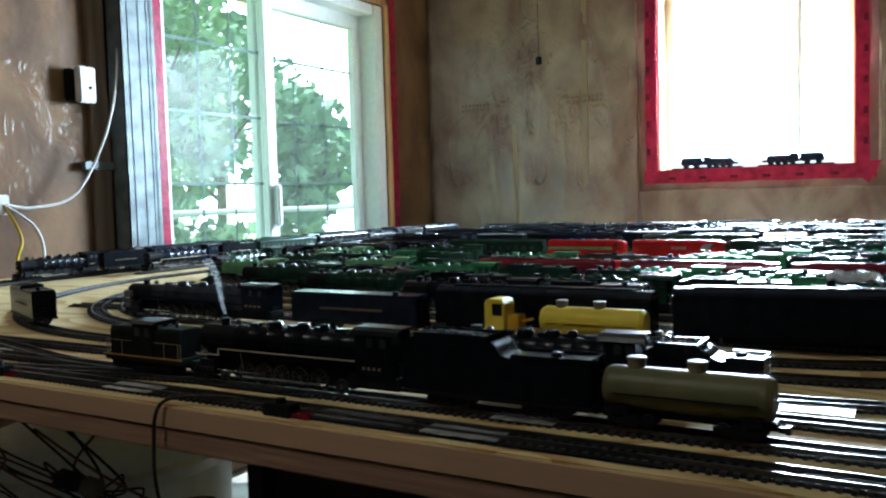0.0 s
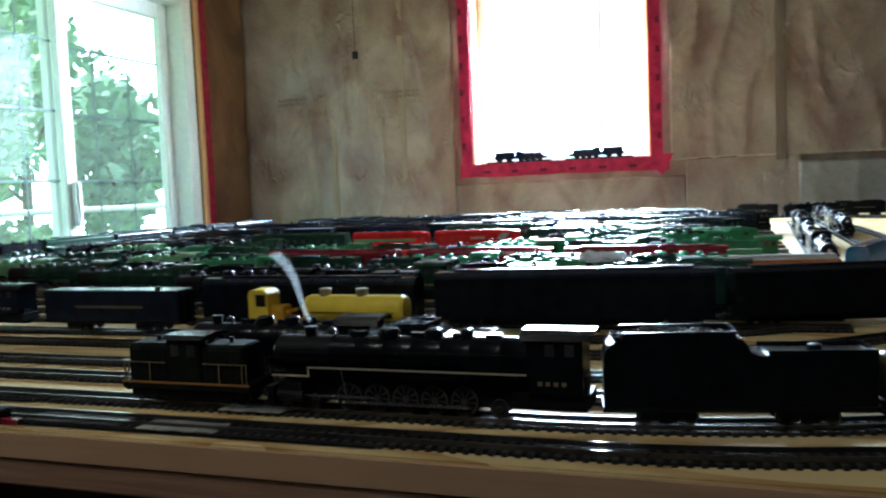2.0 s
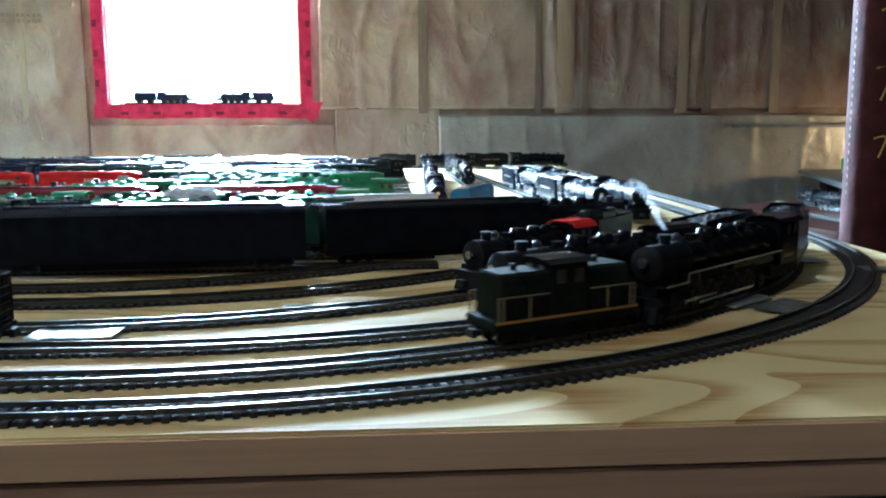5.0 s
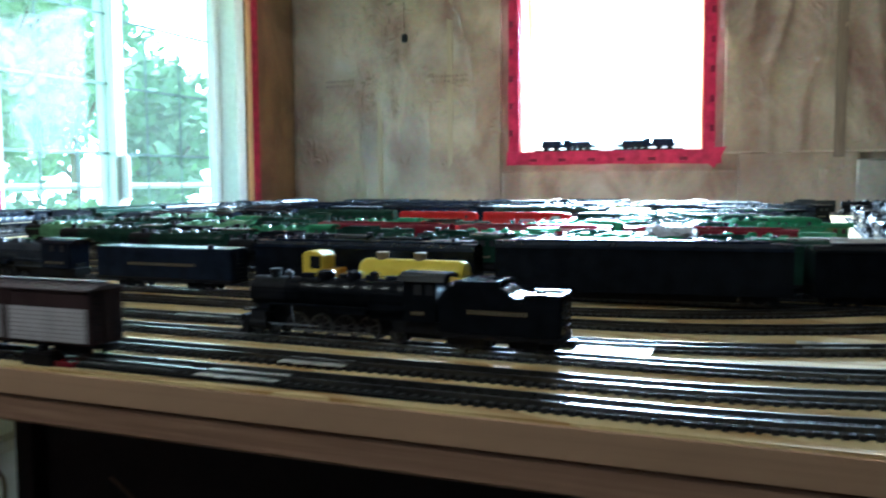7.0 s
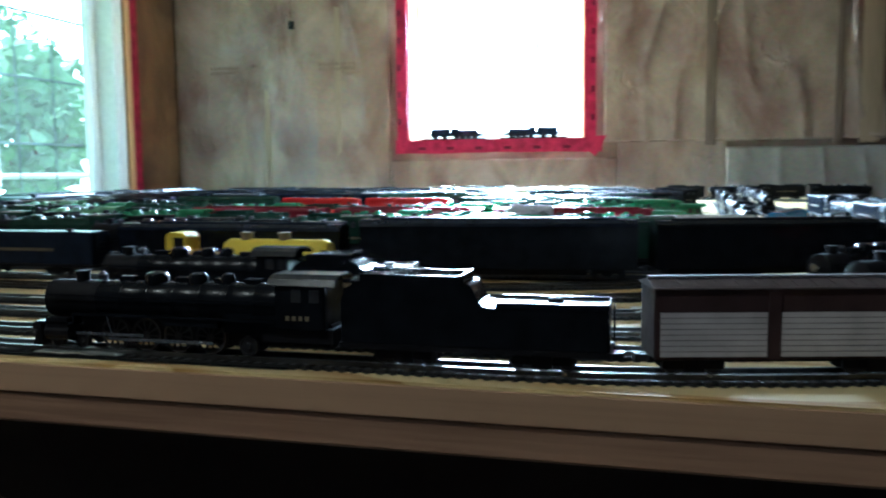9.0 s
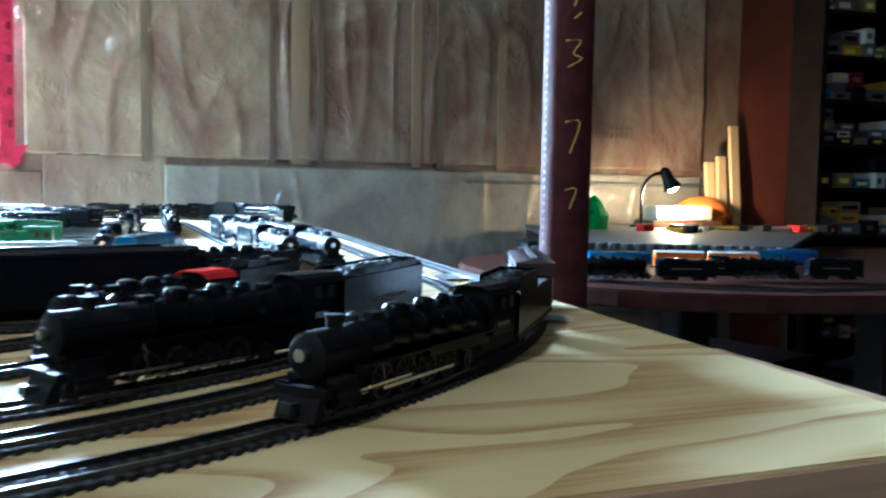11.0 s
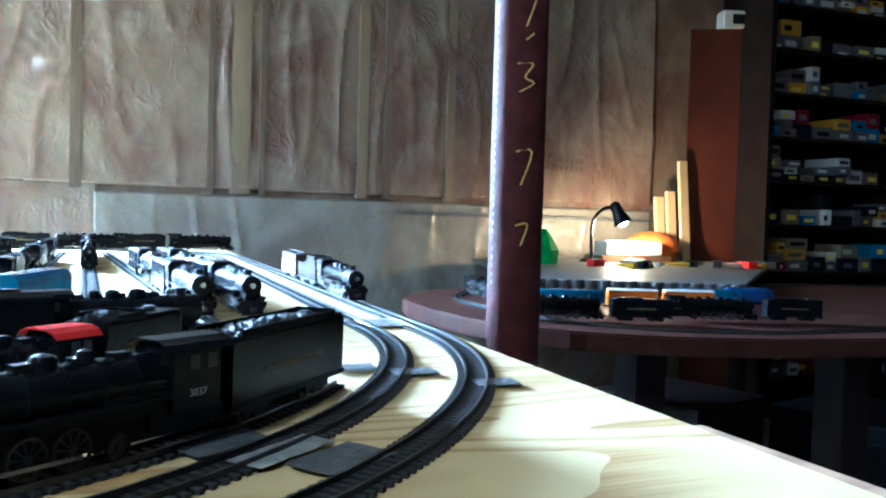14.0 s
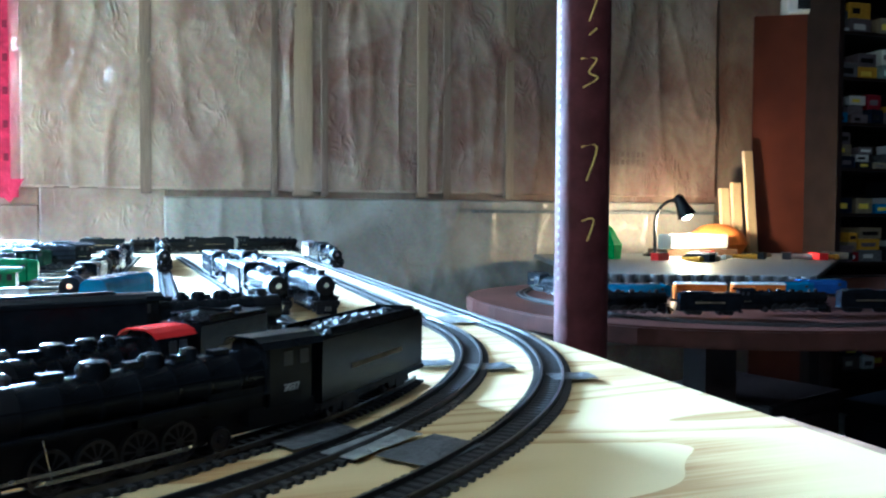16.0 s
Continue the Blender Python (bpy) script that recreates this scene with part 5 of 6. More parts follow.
def switcher(L, shell, label):
    sw = tagged(empty("diesel_switcher"), label, "model locomotive", "model locomotives")
    a, b = -L / 2 + 0.004, L / 2 - 0.004
    bm = bmesh.new()
    box(bm, a, b, -0.0165, 0.0165, RT + 0.010, RT + 0.0165)
    part("deck_frame", bm, shell, sw, bevel=0.0008)
    bm = bmesh.new()
    for s in (-1, 1):
        box(bm, a, b, s * 0.0167 - 0.0002, s * 0.0167 + 0.0002, RT + 0.0148, RT + 0.0164)
    part("edge_line", bm, GOLDLINE, sw, "gold line along the frame")
    for x0, x1, z in ((a + 0.006, -0.0146, 0.0495), (0.0146, b - 0.006, 0.0495)):
        bm = bmesh.new()
        prism(bm, [(-0.0145, RT + 0.0165), (0.0145, RT + 0.0165), (0.0145, z - 0.003), (0.012, z), (-0.012, z), (-0.0145, z - 0.003)], x0, x1)
        hood = part("hood", bm, shell, sw, bevel=0.001)
        for k in range(6):
            x = x0 + 0.004 + k * (x1 - x0 - 0.008) / 5
            for s in (-1, 1):
                bm = bmesh.new()
                box(bm, x, x + 0.0012, s * 0.0147 - 0.0003, s * 0.0147 + 0.0003, RT + 0.019, z - 0.008)
                part("louvre", bm, SOOT, hood)
        bm = bmesh.new()
        tube(bm, ((x0 + x1) / 2, 0, z - 0.001), ((x0 + x1) / 2, 0, z + 0.004), 0.002, seg=8)
        part("exhaust", bm, SOOT, hood)
    bm = bmesh.new()
    box(bm, -0.0145, 0.0145, -0.0160, 0.0160, RT + 0.0165, 0.054)
    cb = part("cab", bm, shell, sw, bevel=0.001)
    bm = bmesh.new()
    prism(bm, [(-0.0185, 0.0535), (-0.012, 0.0558), (0.0, 0.0566), (0.012, 0.0558), (0.0185, 0.0535), (0.0, 0.0545)], -0.0175, 0.0175)
    part("cab_roof", bm, BLACK, cb)
    for s in (-1, 1):
        for x in (-0.0105, 0.0035):
            bm = bmesh.new()
            box(bm, x, x + 0.007, s * 0.0161, s * 0.0163, 0.041, 0.0495)
            part("cab_window", bm, DARKSTEEL, cb)
    for x in (-0.0147, 0.0147):
        for y in (-0.006, 0.006):
            bm = bmesh.new()
            box(bm, x - 0.0002, x + 0.0002, y - 0.003, y + 0.003, 0.046, 0.0515)
            part("cab_window", bm, STEEL, cb)
    for s in (-1, 1):
        for x0, x1, posts in ((a + 0.002, -0.016, (a + 0.0025, a + 0.006, -0.03)), (0.016, b - 0.002, (0.03, b - 0.006, b - 0.0025))):
            bm = bmesh.new()
            tube(bm, (x0, s * 0.016, 0.036), (x1, s * 0.016, 0.036), 0.0005, seg=4)
            for x in posts:
                tube(bm, (x, s * 0.016, RT + 0.016), (x, s * 0.016, 0.036), 0.0005, seg=4)
            part("handrail", bm, DOME, sw)
    bm = bmesh.new()
    box(bm, -0.020, 0.020, -0.0125, 0.0125, RT + 0.0015, RT + 0.010)
    part("fuel_tank", bm, SOOT, sw, bevel=0.001)
    truck(sw, a + 0.022)
    truck(sw, b - 0.022)
    coupler(sw, a, -1)
    coupler(sw, b, 1)
    return sw


def tank_car(L, shell, label, domes=DOME):
    tk = tagged(empty("tank_car"), label, "model tank car", "model wagons")
    a, b = -L / 2, L / 2
    z, r = RT + 0.027, 0.0150
    bm = bmesh.new()
    tube(bm, (a + 0.006, 0, z), (b - 0.006, 0, z), r, seg=26)
    tube(bm, (a + 0.002, 0, z), (a + 0.006, 0, z), r * 0.86, r, 26)
    tube(bm, (b - 0.006, 0, z), (b - 0.002, 0, z), r, r * 0.86, 26)
    tank = part("tank", bm, shell, tk, smooth=True)
    for x in (-L * 0.30, L * 0.06):
        bm = bmesh.new()
        lathe(bm, [(0.0062, z + r * 0.85), (0.0062, z + r + 0.0048), (0.0068, z + r + 0.005), (0.0068, z + r + 0.0066), (0.0055, z + r + 0.0070)], 16, Matrix.Translation((x, 0, 0)))
        part("dome", bm, domes, tank, smooth=True)
    bm = bmesh.new()
    box(bm, a, b, -0.006, 0.006, RT + 0.008, RT + 0.013)
    for x in (a + 0.014, b - 0.014):
        box(bm, x - 0.006, x + 0.006, -0.014, 0.014, RT + 0.010, RT + 0.016)
    for s in (-1, 1):
        tube(bm, (a + 0.01, s * 0.0155, z - 0.002), (b - 0.01, s * 0.0155, z - 0.002), 0.0005, seg=4)
    part("underframe", bm, SOOT, tk)
    truck(tk, a + 0.022)
    truck(tk, b - 0.022)
    coupler(tk, a, -1)
    coupler(tk, b, 1)
    return tk


def box_car(L, upper, lower, label, roof=ROOFGREY):
    bc = tagged(empty("box_car"), label, "model box car", "model wagons")
    a, b = -L / 2 + 0.003, L / 2 - 0.003
    bm = bmesh.new()
    box(bm, a, b, -0.0165, 0.0165, RT + 0.0095, 0.0545)
    body = part("body", bm, upper, bc, bevel=0.0008)
    for s in (-1, 1):
        for x0, x1 in ((a + 0.003, -0.0115), (-0.004, b - 0.003)):
            n = 8
            for k in range(n):
                z = RT + 0.0115 + k * 0.0030
                bm = bmesh.new()
                box(bm, x0, x1, s * 0.0169 - 0.0004, s * 0.0169 + 0.0004, z, z + 0.0026)
                part("side_panel", bm, lower, body)
    for s in (-1, 1):
        bm = bmesh.new()
        box(bm, -0.0108, -0.0046, s * 0.0170 - 0.0005, s * 0.0170 + 0.0005, RT + 0.010, 0.052)
        part("door", bm, upper, body)
    bm = bmesh.new()
    prism(bm, [(-0.0180, 0.0540), (0, 0.0572), (0.0180, 0.0540), (0.0180, 0.0532), (-0.0180, 0.0532)], a - 0.001, b + 0.001)
    rf = part("roof", bm, roof, bc)
    for k in range(14):
        x = a + 0.004 + k * (b - a - 0.008) / 13
        bm = bmesh.new()
        prism(bm, [(-0.0178, 0.0545), (0, 0.0579), (0.0178, 0.0545), (0, 0.0570)], x - 0.0006, x + 0.0006)
        part("roof_rib", bm, roof, rf)
    bm = bmesh.new()
    box(bm, a, b, -0.003, 0.003, 0.0578, 0.0586)
    part("roof_walk", bm, roof, rf)
    bm = bmesh.new()
    for y in (-0.014, -0.006):
        tube(bm, (b + 0.0015, y, RT + 0.01), (b + 0.0015, y, 0.054), 0.0005, seg=4)
    for k in range(7):
        tube(bm, (b + 0.0015, -0.014, RT + 0.014 + k * 0.005), (b + 0.0015, -0.006, RT + 0.014 + k * 0.005), 0.0004, seg=4)
    part("ladder", bm, SOOT, bc)
    bm = bmesh.new()
    box(bm, a, b, -0.005, 0.005, RT + 0.006, RT + 0.0095)
    part("underframe", bm, SOOT, bc)
    truck(bc, a + 0.022)
    truck(bc, b - 0.022)
    coupler(bc, a, -1)
    coupler(bc, b, 1)
    return bc


def diesel(L, shell, label, roof=None, chevron=None, nose=1, belt=None):
    """Hooded diesel with its cab at nose * x."""
    de = tagged(empty("diesel_locomotive"), label, "model locomotive", "model locomotives")
    a, b = -L / 2 + 0.004, L / 2 - 0.004
    bm = bmesh.new()
    prism(bm, [(-0.0155, RT + 0.010), (0.0155, RT + 0.010), (0.0160, 0.040), (0.0145, 0.048), (0.009, 0.0525), (-0.009, 0.0525), (-0.0145, 0.048), (-0.0160, 0.040)], a, b - 0.016)
    body = part("body", bm, shell, de, bevel=0.0012)
    bm = bmesh.new()
    prism(bm, [(-0.0155, RT + 0.010), (0.0155, RT + 0.010), (0.0160, 0.040), (0.0145, 0.048), (0.009, 0.0525), (-0.009, 0.0525), (-0.0145, 0.048), (-0.0160, 0.040)], b - 0.0155, b, taper=0.72)
    part("nose", bm, shell, de, bevel=0.001)
    if roof:
        bm = bmesh.new()
        box(bm, a + 0.01, b - 0.03, -0.009, 0.009, 0.0526, 0.0534)
        part("roof_panel", bm, roof, body)
    bm = bmesh.new()
    for k in range(5):
        x = a + L * (0.12 + 0.15 * k)
        tube(bm, (x, 0, 0.0522), (x, 0, 0.0546), 0.0055, seg=14)
    part("roof_fan", bm, DARKSTEEL, body)
    if belt:
        bm = bmesh.new()
        for s in (-1, 1):
            box(bm, a + 0.004, b - 0.03, s * 0.0162 - 0.0002, s * 0.0162 + 0.0002, 0.030, 0.036)
        part("belt_panel", bm, belt, body)
    if chevron:
        for s in (-1, 1):
            bm = bmesh.new()
            y = s * 0.0164
            vs = [(b - 0.040, 0.020), (b - 0.020, 0.020), (b - 0.032, 0.032), (b - 0.020, 0.045), (b - 0.040, 0.045), (b - 0.050, 0.032)]
            prism(bm, [(x, z) for x, z in vs], y - 0.0003, y + 0.0003, "y")
            part("chevron", bm, chevron, body, "white chevron")
        bars_text(body, -0.01, 0.025, 0.032, 0.006, 0.0163, LETTER, 5)
    for s in (-1, 1):
        bm = bmesh.new()
        box(bm, b - 0.026, b - 0.018, s * 0.0158, s * 0.0163, 0.037, 0.044)
        part("cab_window", bm, DARKSTEEL, body)
    bm = bmesh.new()
    box(bm, -0.02, 0.02, -0.012, 0.012, RT + 0.003, RT + 0.010)
    part("fuel_tank", bm, SOOT, de, bevel=0.001)
    truck(de, a + 0.03, n=3)
    truck(de, b - 0.03, n=3)
    coupler(de, a, -1)
    coupler(de, b, 1)
    return de


def coach(L, shell, label, roof=None, top=0.060, windows=True):
    """A long closed carriage or baggage car."""
    co = tagged(empty("passenger_coach"), label, "model coach", "model wagons")
    a, b = -L / 2 + 0.003, L / 2 - 0.003
    bm = bmesh.new()
    box(bm, a, b, -0.0165, 0.0165, RT + 0.0085, top - 0.008)
    body = part("body", bm, shell, co, bevel=0.0006)
    bm = bmesh.new()
    prism(bm, [(-0.0170, top - 0.008), (-0.0155, top - 0.0045), (-0.009, top - 0.001), (0, top), (0.009, top - 0.001), (0.0155, top - 0.0045), (0.0170, top - 0.008)], a, b)
    rf = part("roof", bm, roof or shell, co, bevel=0.0005)
    bm = bmesh.new()
    box(bm, a + 0.02, b - 0.02, -0.003, 0.003, top - 0.001, top + 0.0012)
    part("roof_vent", bm, roof or shell, rf)
    n = int(L / 0.022)
    for s in (-1, 1) if windows else ():
        bm = bmesh.new()
        for q in range(n):
            x = a + 0.01 + q * (b - a - 0.02) / n
            box(bm, x, x + 0.009, s * 0.0166 - 0.0002, s * 0.0166 + 0.0002, 0.036, 0.045)
        tagged(part("window_band", bm, DARKSTEEL, body), kind="stuff")
    bm = bmesh.new()
    box(bm, a + 0.05, b - 0.05, -0.010, 0.010, RT + 0.002, RT + 0.0085)
    part("underframe", bm, SOOT, co)
    truck(co, a + 0.03, n=3)
    truck(co, b - 0.03, n=3)
    coupler(co, a, -1)
    coupler(co, b, 1)
    return co

# ---- standing stock ----
def stand(ob, way, s, half):
    ob.matrix_basis = way.ride(s, half)
    return ob


def stand_at(ob, x, y, turn):
    ob.matrix_basis = pose(x, y, TOP, 0, 0, turn)
    return ob


# front tracks
stand(steam_loco(0.175, BLACK, "glossy black steam locomotive standing on a front track"), T3, -0.118, 0.05)
stand(tender(0.090, BLACK, "black tender with a bright flat deck", coal=True, flat=SHINY, top=0.054, rear=0.0475), T3, 0.013, 0.022)
stand(steam_loco(0.30, BLUEBLACK, "blue-black steam locomotive with grey pump shields", boiler=GREYBLUE, shields=CREAM and ROOFGREY, wheel_n=6, group="model locomotives"), T6, -0.735, 0.08)
stand(tender(0.19, BLUEBLACK, "long blue-black tender with flat deck", coal=False, top=0.054), T6, -0.455, 0.05)
stand(tender(0.14, BLACK, "black tender at the end of a track"), T4, -0.965, 0.04)
stand(steam_loco(0.205, BLACK, "black steam locomotive numbered 3037 on a curve", stripe=None, digits="3037", top=0.062), T3, 0.460, 0.05)
stand(tender(0.145, BLACK, "black tender heaped with coal on a curve", top=0.058, heap=0.93), T3, 0.637, 0.04)
stand(steam_loco(0.15, BLACK, "small black locomotive with a red cab roof", cabroof=RED, top=0.056), T4, 0.44, 0.035)
stand(tender(0.085, BLACK, "small black tender with coal"), T4, 0.565, 0.02)


def track_crane(label):
    cr = tagged(empty("crane_wagon"), label, "model wagon", "model wagons")
    bm = bmesh.new()
    box(bm, -0.03, 0.03, -0.014, 0.014, RT + 0.009, RT + 0.014)
    part("deck", bm, AMBER, cr, bevel=0.0008)
    bm = bmesh.new()
    prism(bm, [(-0.026, RT + 0.014), (-0.002, RT + 0.014), (-0.002, 0.050), (-0.006, 0.054), (-0.022, 0.054), (-0.026, 0.050)], -0.014, 0.014, "y")
    cb = part("cab", bm, YELLOW, cr, bevel=0.001)
    bm = bmesh.new()
    for s in (-1, 1):
        box(bm, -0.016, -0.004, s * 0.0141, s * 0.0145, 0.036, 0.049)
    part("cab_window", bm, SOOT, cb)
    bm = bmesh.new()
    tube(bm, (0.0, 0, RT + 0.02), (0.028, 0, 0.032), 0.002, seg=6)
    box(bm, 0.0, 0.014, -0.010, 0.010, RT + 0.014, 0.036)
    part("winch", bm, AMBER, cr, bevel=0.001)
    truck(cr, -0.016)
    truck(cr, 0.016)
    return cr


stand(track_crane("yellow crane wagon with a dark window"), T6, -0.245, 0.012)
stand(tank_car(0.118, YELLOW, "bright yellow tank wagon with two domes"), T6, -0.148, 0.035)

# long dark row
stand_at(coach(0.295, BLACK, "long black carriage with a glossy roof", roof=BLUEBLACK, top=0.066, windows=False), 0.066, 0.795, 6)
stand_at(coach(0.275, BLACK, "black carriage behind the yellow tank wagon", roof=BLUEBLACK, top=0.060, windows=False), -0.235, 0.782, 1)
stand_at(coach(0.235, BLACK, "black carriage on the curving row", roof=BLACK, top=0.064, windows=False), 0.335, 0.855, 17)
stand_at(steam_loco(0.15, BLACK, "black locomotive at the end of the dark row"), 0.50, 0.945, 200)
bm = bmesh.new()
n = 10
grid = [[bm.verts.new((-0.026 + 0.052 * i / n, -0.018 + 0.036 * j / n, 0.006 + 0.010 * noise.noise(Vector((i * 0.45, j * 0.45, 3)))))for i in range(n + 1)] for j in range(n + 1)]
for a, b in zip(grid, grid[1:]):
    for i in range(n):
        bm.faces.new((a[i], a[i + 1], b[i + 1], b[i]))
bag = part("plastic_bag", bm, BAGFILM, smooth=False)
bag.modifiers.new("thickness", "SOLIDIFY").thickness = 0.001
bag.matrix_basis = pose(0.09, 0.865, TOP + 0.066, 9, 0, 8)
tagged(bag, "crumpled clear plastic bag lying on model roofs", "bag")

# yard rows: what stands on each siding, from its west end
BUILDERS = {
    "k": lambda: steam_loco(0.21, BLACK, "black steam locomotive in the yard"),
    "K": lambda: steam_loco(0.24, BLUEBLACK, "blue-black steam locomotive in the yard", stripe=STRIPE),
    "g": lambda: steam_loco(0.21, GREEN, "green steam locomotive in the yard", boiler=GREEN),
    "l": lambda: steam_loco(0.19, LTGREEN, "pale green steam locomotive in the yard", boiler=LTGREEN),
    "d": lambda: steam_loco(0.22, DKGREEN, "dark green steam locomotive in the yard", boiler=DKGREEN),
    "s": lambda: steam_loco(0.22, BLACK, "black locomotive with a silvery boiler", boiler=SILVER, rodmat=STEEL),
    "t": lambda: tender(0.13, BLACK, "black tender in the yard", flat=None),
    "T": lambda: tender(0.15, BLUEBLACK, "blue-black tender with a grey deck", coal=False, flat=DUCT),
    "u": lambda: tender(0.12, DKGREEN, "green tender in the yard"),
    "v": lambda: tender(0.12, DKGREEN, "dark green tender in the yard", flat=GREEN),
    "m": lambda: coach(0.24, MAROON, "maroon carriage in the yard", roof=MAROON),
    "c": lambda: coach(0.26, DKGREEN, "dark green carriage in the yard", roof=DKGREEN),
    "b": lambda: coach(0.26, BLACK, "black carriage in the yard", roof=BLUEBLACK, windows=False),
    "r": lambda: diesel(0.215, RED, "red diesel locomotive with a white chevron", chevron=LETTER),
    "R": lambda: diesel(0.205, RED, "red diesel locomotive with a pale side panel", belt=LTGREEN),
    "B": lambda: diesel(0.14, BLUE, "blue diesel locomotive with pale roof", roof=SKYBLUE),
    "G": lambda: diesel(0.20, GREEN, "green diesel locomotive with pale roof", roof=LTGREEN),
    "D": lambda: diesel(0.21, DKGREEN, "dark green diesel locomotive", roof=STEEL),
    "y": lambda: box_car(0.10, YELLOW, YELLOW, "yellow box wagon in the yard", roof=YELLOW),
    "o": lambda: box_car(0.13, ORANGE, ORANGE, "orange box wagon with a pale roof", roof=CREAM),
    "p": lambda: diesel(0.16, PURPLE, "purple diesel locomotive in the yard", roof=PURPLE),
    "e": lambda: diesel(0.17, SKYBLUE, "light blue diesel locomotive in the yard", roof=STEEL),
}
LENGTH = {"k": .21, "K": .24, "g": .21, "l": .19, "d": .22, "s": .22, "t": .13, "T": .15, "u": .12, "v": .12, "m": .24, "c": .26, "b": .26, "r": .215, "R": .205,
          "B": .14, "G": .20, "D": .21, "y": .10, "o": .13, "p": .16, "e": .17}
PROTO = {}


def put(code, m):
    if code not in PROTO:
        PROTO[code] = BUILDERS[code]()
        PROTO[code].matrix_basis = m
        return PROTO[code]
    return copy_thing(PROTO[code], m)


def fill(way, start, codes, gap=0.012):
    """Vehicles one behind the other along a siding; a dot leaves a gap."""
    s = start
    for c in codes:
        if c == ".":
            s += 0.10
            continue
        L = LENGTH[c]
        if s + L < way.length + 0.02:
            put(c, way.ride(s + L / 2, L * 0.28))
        s += L + gap


YARD = ["", "kt.gugv", "...dtdtdvku", "..dt...ugv", "lu.gugugu", "...lummmkt", "dt..uR..D", "..gugugugD", "l.......gu", "bd.......gG", "kt.......dv", "bc.......Gy",
        "BRrDDr", "b.....cDse", "KTb..TyDsp", "btKT..bDs", "bbKTKTsTD", "K..bKTDsT", "ktbbKTsTs", "b.KT.TKTs", "ktKTbKTsT"]
STARTS = [0.0, 0.62, 0.10, 0.0, 0.05, 0.0, 0.05, 0.0, 0.05, 0.0, 0.0, 0.05, 0.40, 0.0, 0.0, 0.0, 0.0, 0.0, 0.0, 0.0, 0.0]
for way, start, codes in zip(ROWS, STARTS, YARD):
    if way is ROWS[0]:
        continue
    fill(way, start, codes)
for way, codes in zip(WESTROWS, ("ktbdvcKTkt", "Ktcbktbb", "dtbkt")):
    fill(way, 0.02, codes)
fill(SPURS[0], 0.10, "kt.ktkt")
fill(SPURS[1], 0.9, "ktkt")
fill(SPURS[2], 0.07, "sTsT")
EASTSPUR = line_way((0.655, 1.13), (0.595, 2.8))
stand(copy_thing(PROTO["s"], Matrix()), EASTSPUR, 0.16, 0.05)
stand(copy_thing(PROTO["T"], Matrix()), EASTSPUR, 0.36, 0.04)
stand(copy_thing(PROTO["s"], Matrix()), EASTSPUR, 0.57, 0.05)
stand(copy_thing(PROTO["T"], Matrix()), EASTSPUR, 0.77, 0.04)
stand_at(put("o", Matrix()), 0.285, 1.02, 10)
stand_at(put("e", Matrix()), 0.42, 1.27, 70)
stand_at(copy_thing(PROTO["k"], Matrix()), 0.84, 3.06, 184)
stand_at(copy_thing(PROTO["t"], Matrix()), 0.66, 3.06, 184)
stand_at(copy_thing(PROTO["k"], Matrix()), 0.50, 3.00, 0)
stand_at(copy_thing(PROTO["t"], Matrix()), 0.32, 3.00, 0)

# locomotives on the window sill
for x, turn in ((-0.745, 180), (-0.355, 0)):
    sl = tagged(empty("display_locomotive", pose(x, WALL_Y + 0.03, 1.185, 0, 0, turn) @ Matrix.Scale(1.22, 4)), "small dark display locomotive on the window sill", "model locomotive", "sill locomotives")
    bm = bmesh.new()
    box(bm, -0.13, 0.13, -0.02, 0.02, 0, 0.006)
    part("base", bm, SOOT, sl, bevel=0.001)
    bm = bmesh.new()
    tube(bm, (-0.10, 0, 0.030), (-0.02, 0, 0.030), 0.0115, seg=14)
    box(bm, -0.115, 0.02, -0.012, 0.012, 0.014, 0.022)
    box(bm, -0.02, 0.012, -0.014, 0.014, 0.016, 0.047)
    tube(bm, (-0.085, 0, 0.038), (-0.085, 0, 0.050), 0.004, seg=10)
    tube(bm, (-0.055, 0, 0.038), (-0.055, 0, 0.045), 0.005, seg=10)
    part("engine", bm, BLUEBLACK, sl)
    bm = bmesh.new()
    prism(bm, [(-0.014, 0.014), (0.014, 0.014), (0.014, 0.038), (0.009, 0.045), (-0.009, 0.045), (-0.014, 0.038)], 0.016, 0.098)
    part("tender_body", bm, BLUEBLACK, sl, bevel=0.002)
    for k in range(6):
        bm = bmesh.new()
        wx = (-0.085, -0.06, -0.035, -0.01, 0.04, 0.08)[k]
        tube(bm, (wx, -0.013, 0.015), (wx, 0.013, 0.016), 0.0115, seg=14)
        part("wheel", bm, SOOT, sl)

# ---- moving stock ----
A_SW = switcher(0.118, SWITCHER_BLACK, "dark diesel switcher with a gold line")
A_LOCO = steam_loco(0.232, BLACK, "long black steam locomotive with a pale running line", stripe=STRIPE, top=0.066, wheel_n=5)
A_TENDER = tender(0.158, BLACK, "long black tender behind a steam locomotive", top=0.062, heap=0.52, rear=0.051, text=False)
A_TANK = tank_car(0.116, OLIVE, "olive tank wagon with two domes")
B_LOCO = steam_loco(0.208, BLACK, "black steam locomotive with bright rods", top=0.058, wheel_n=4, wheel_r=0.0105)
B_TENDER = tender(0.152, BLACK, "black tender with a high bunker and a low grey rear deck", top=0.056, flat=DUCT, rear=0.043, heap=0.50, text=False)
B_BOX = box_car(0.147, BOXBROWN, BOXWHITE, "brown box car with weathered white side panels")

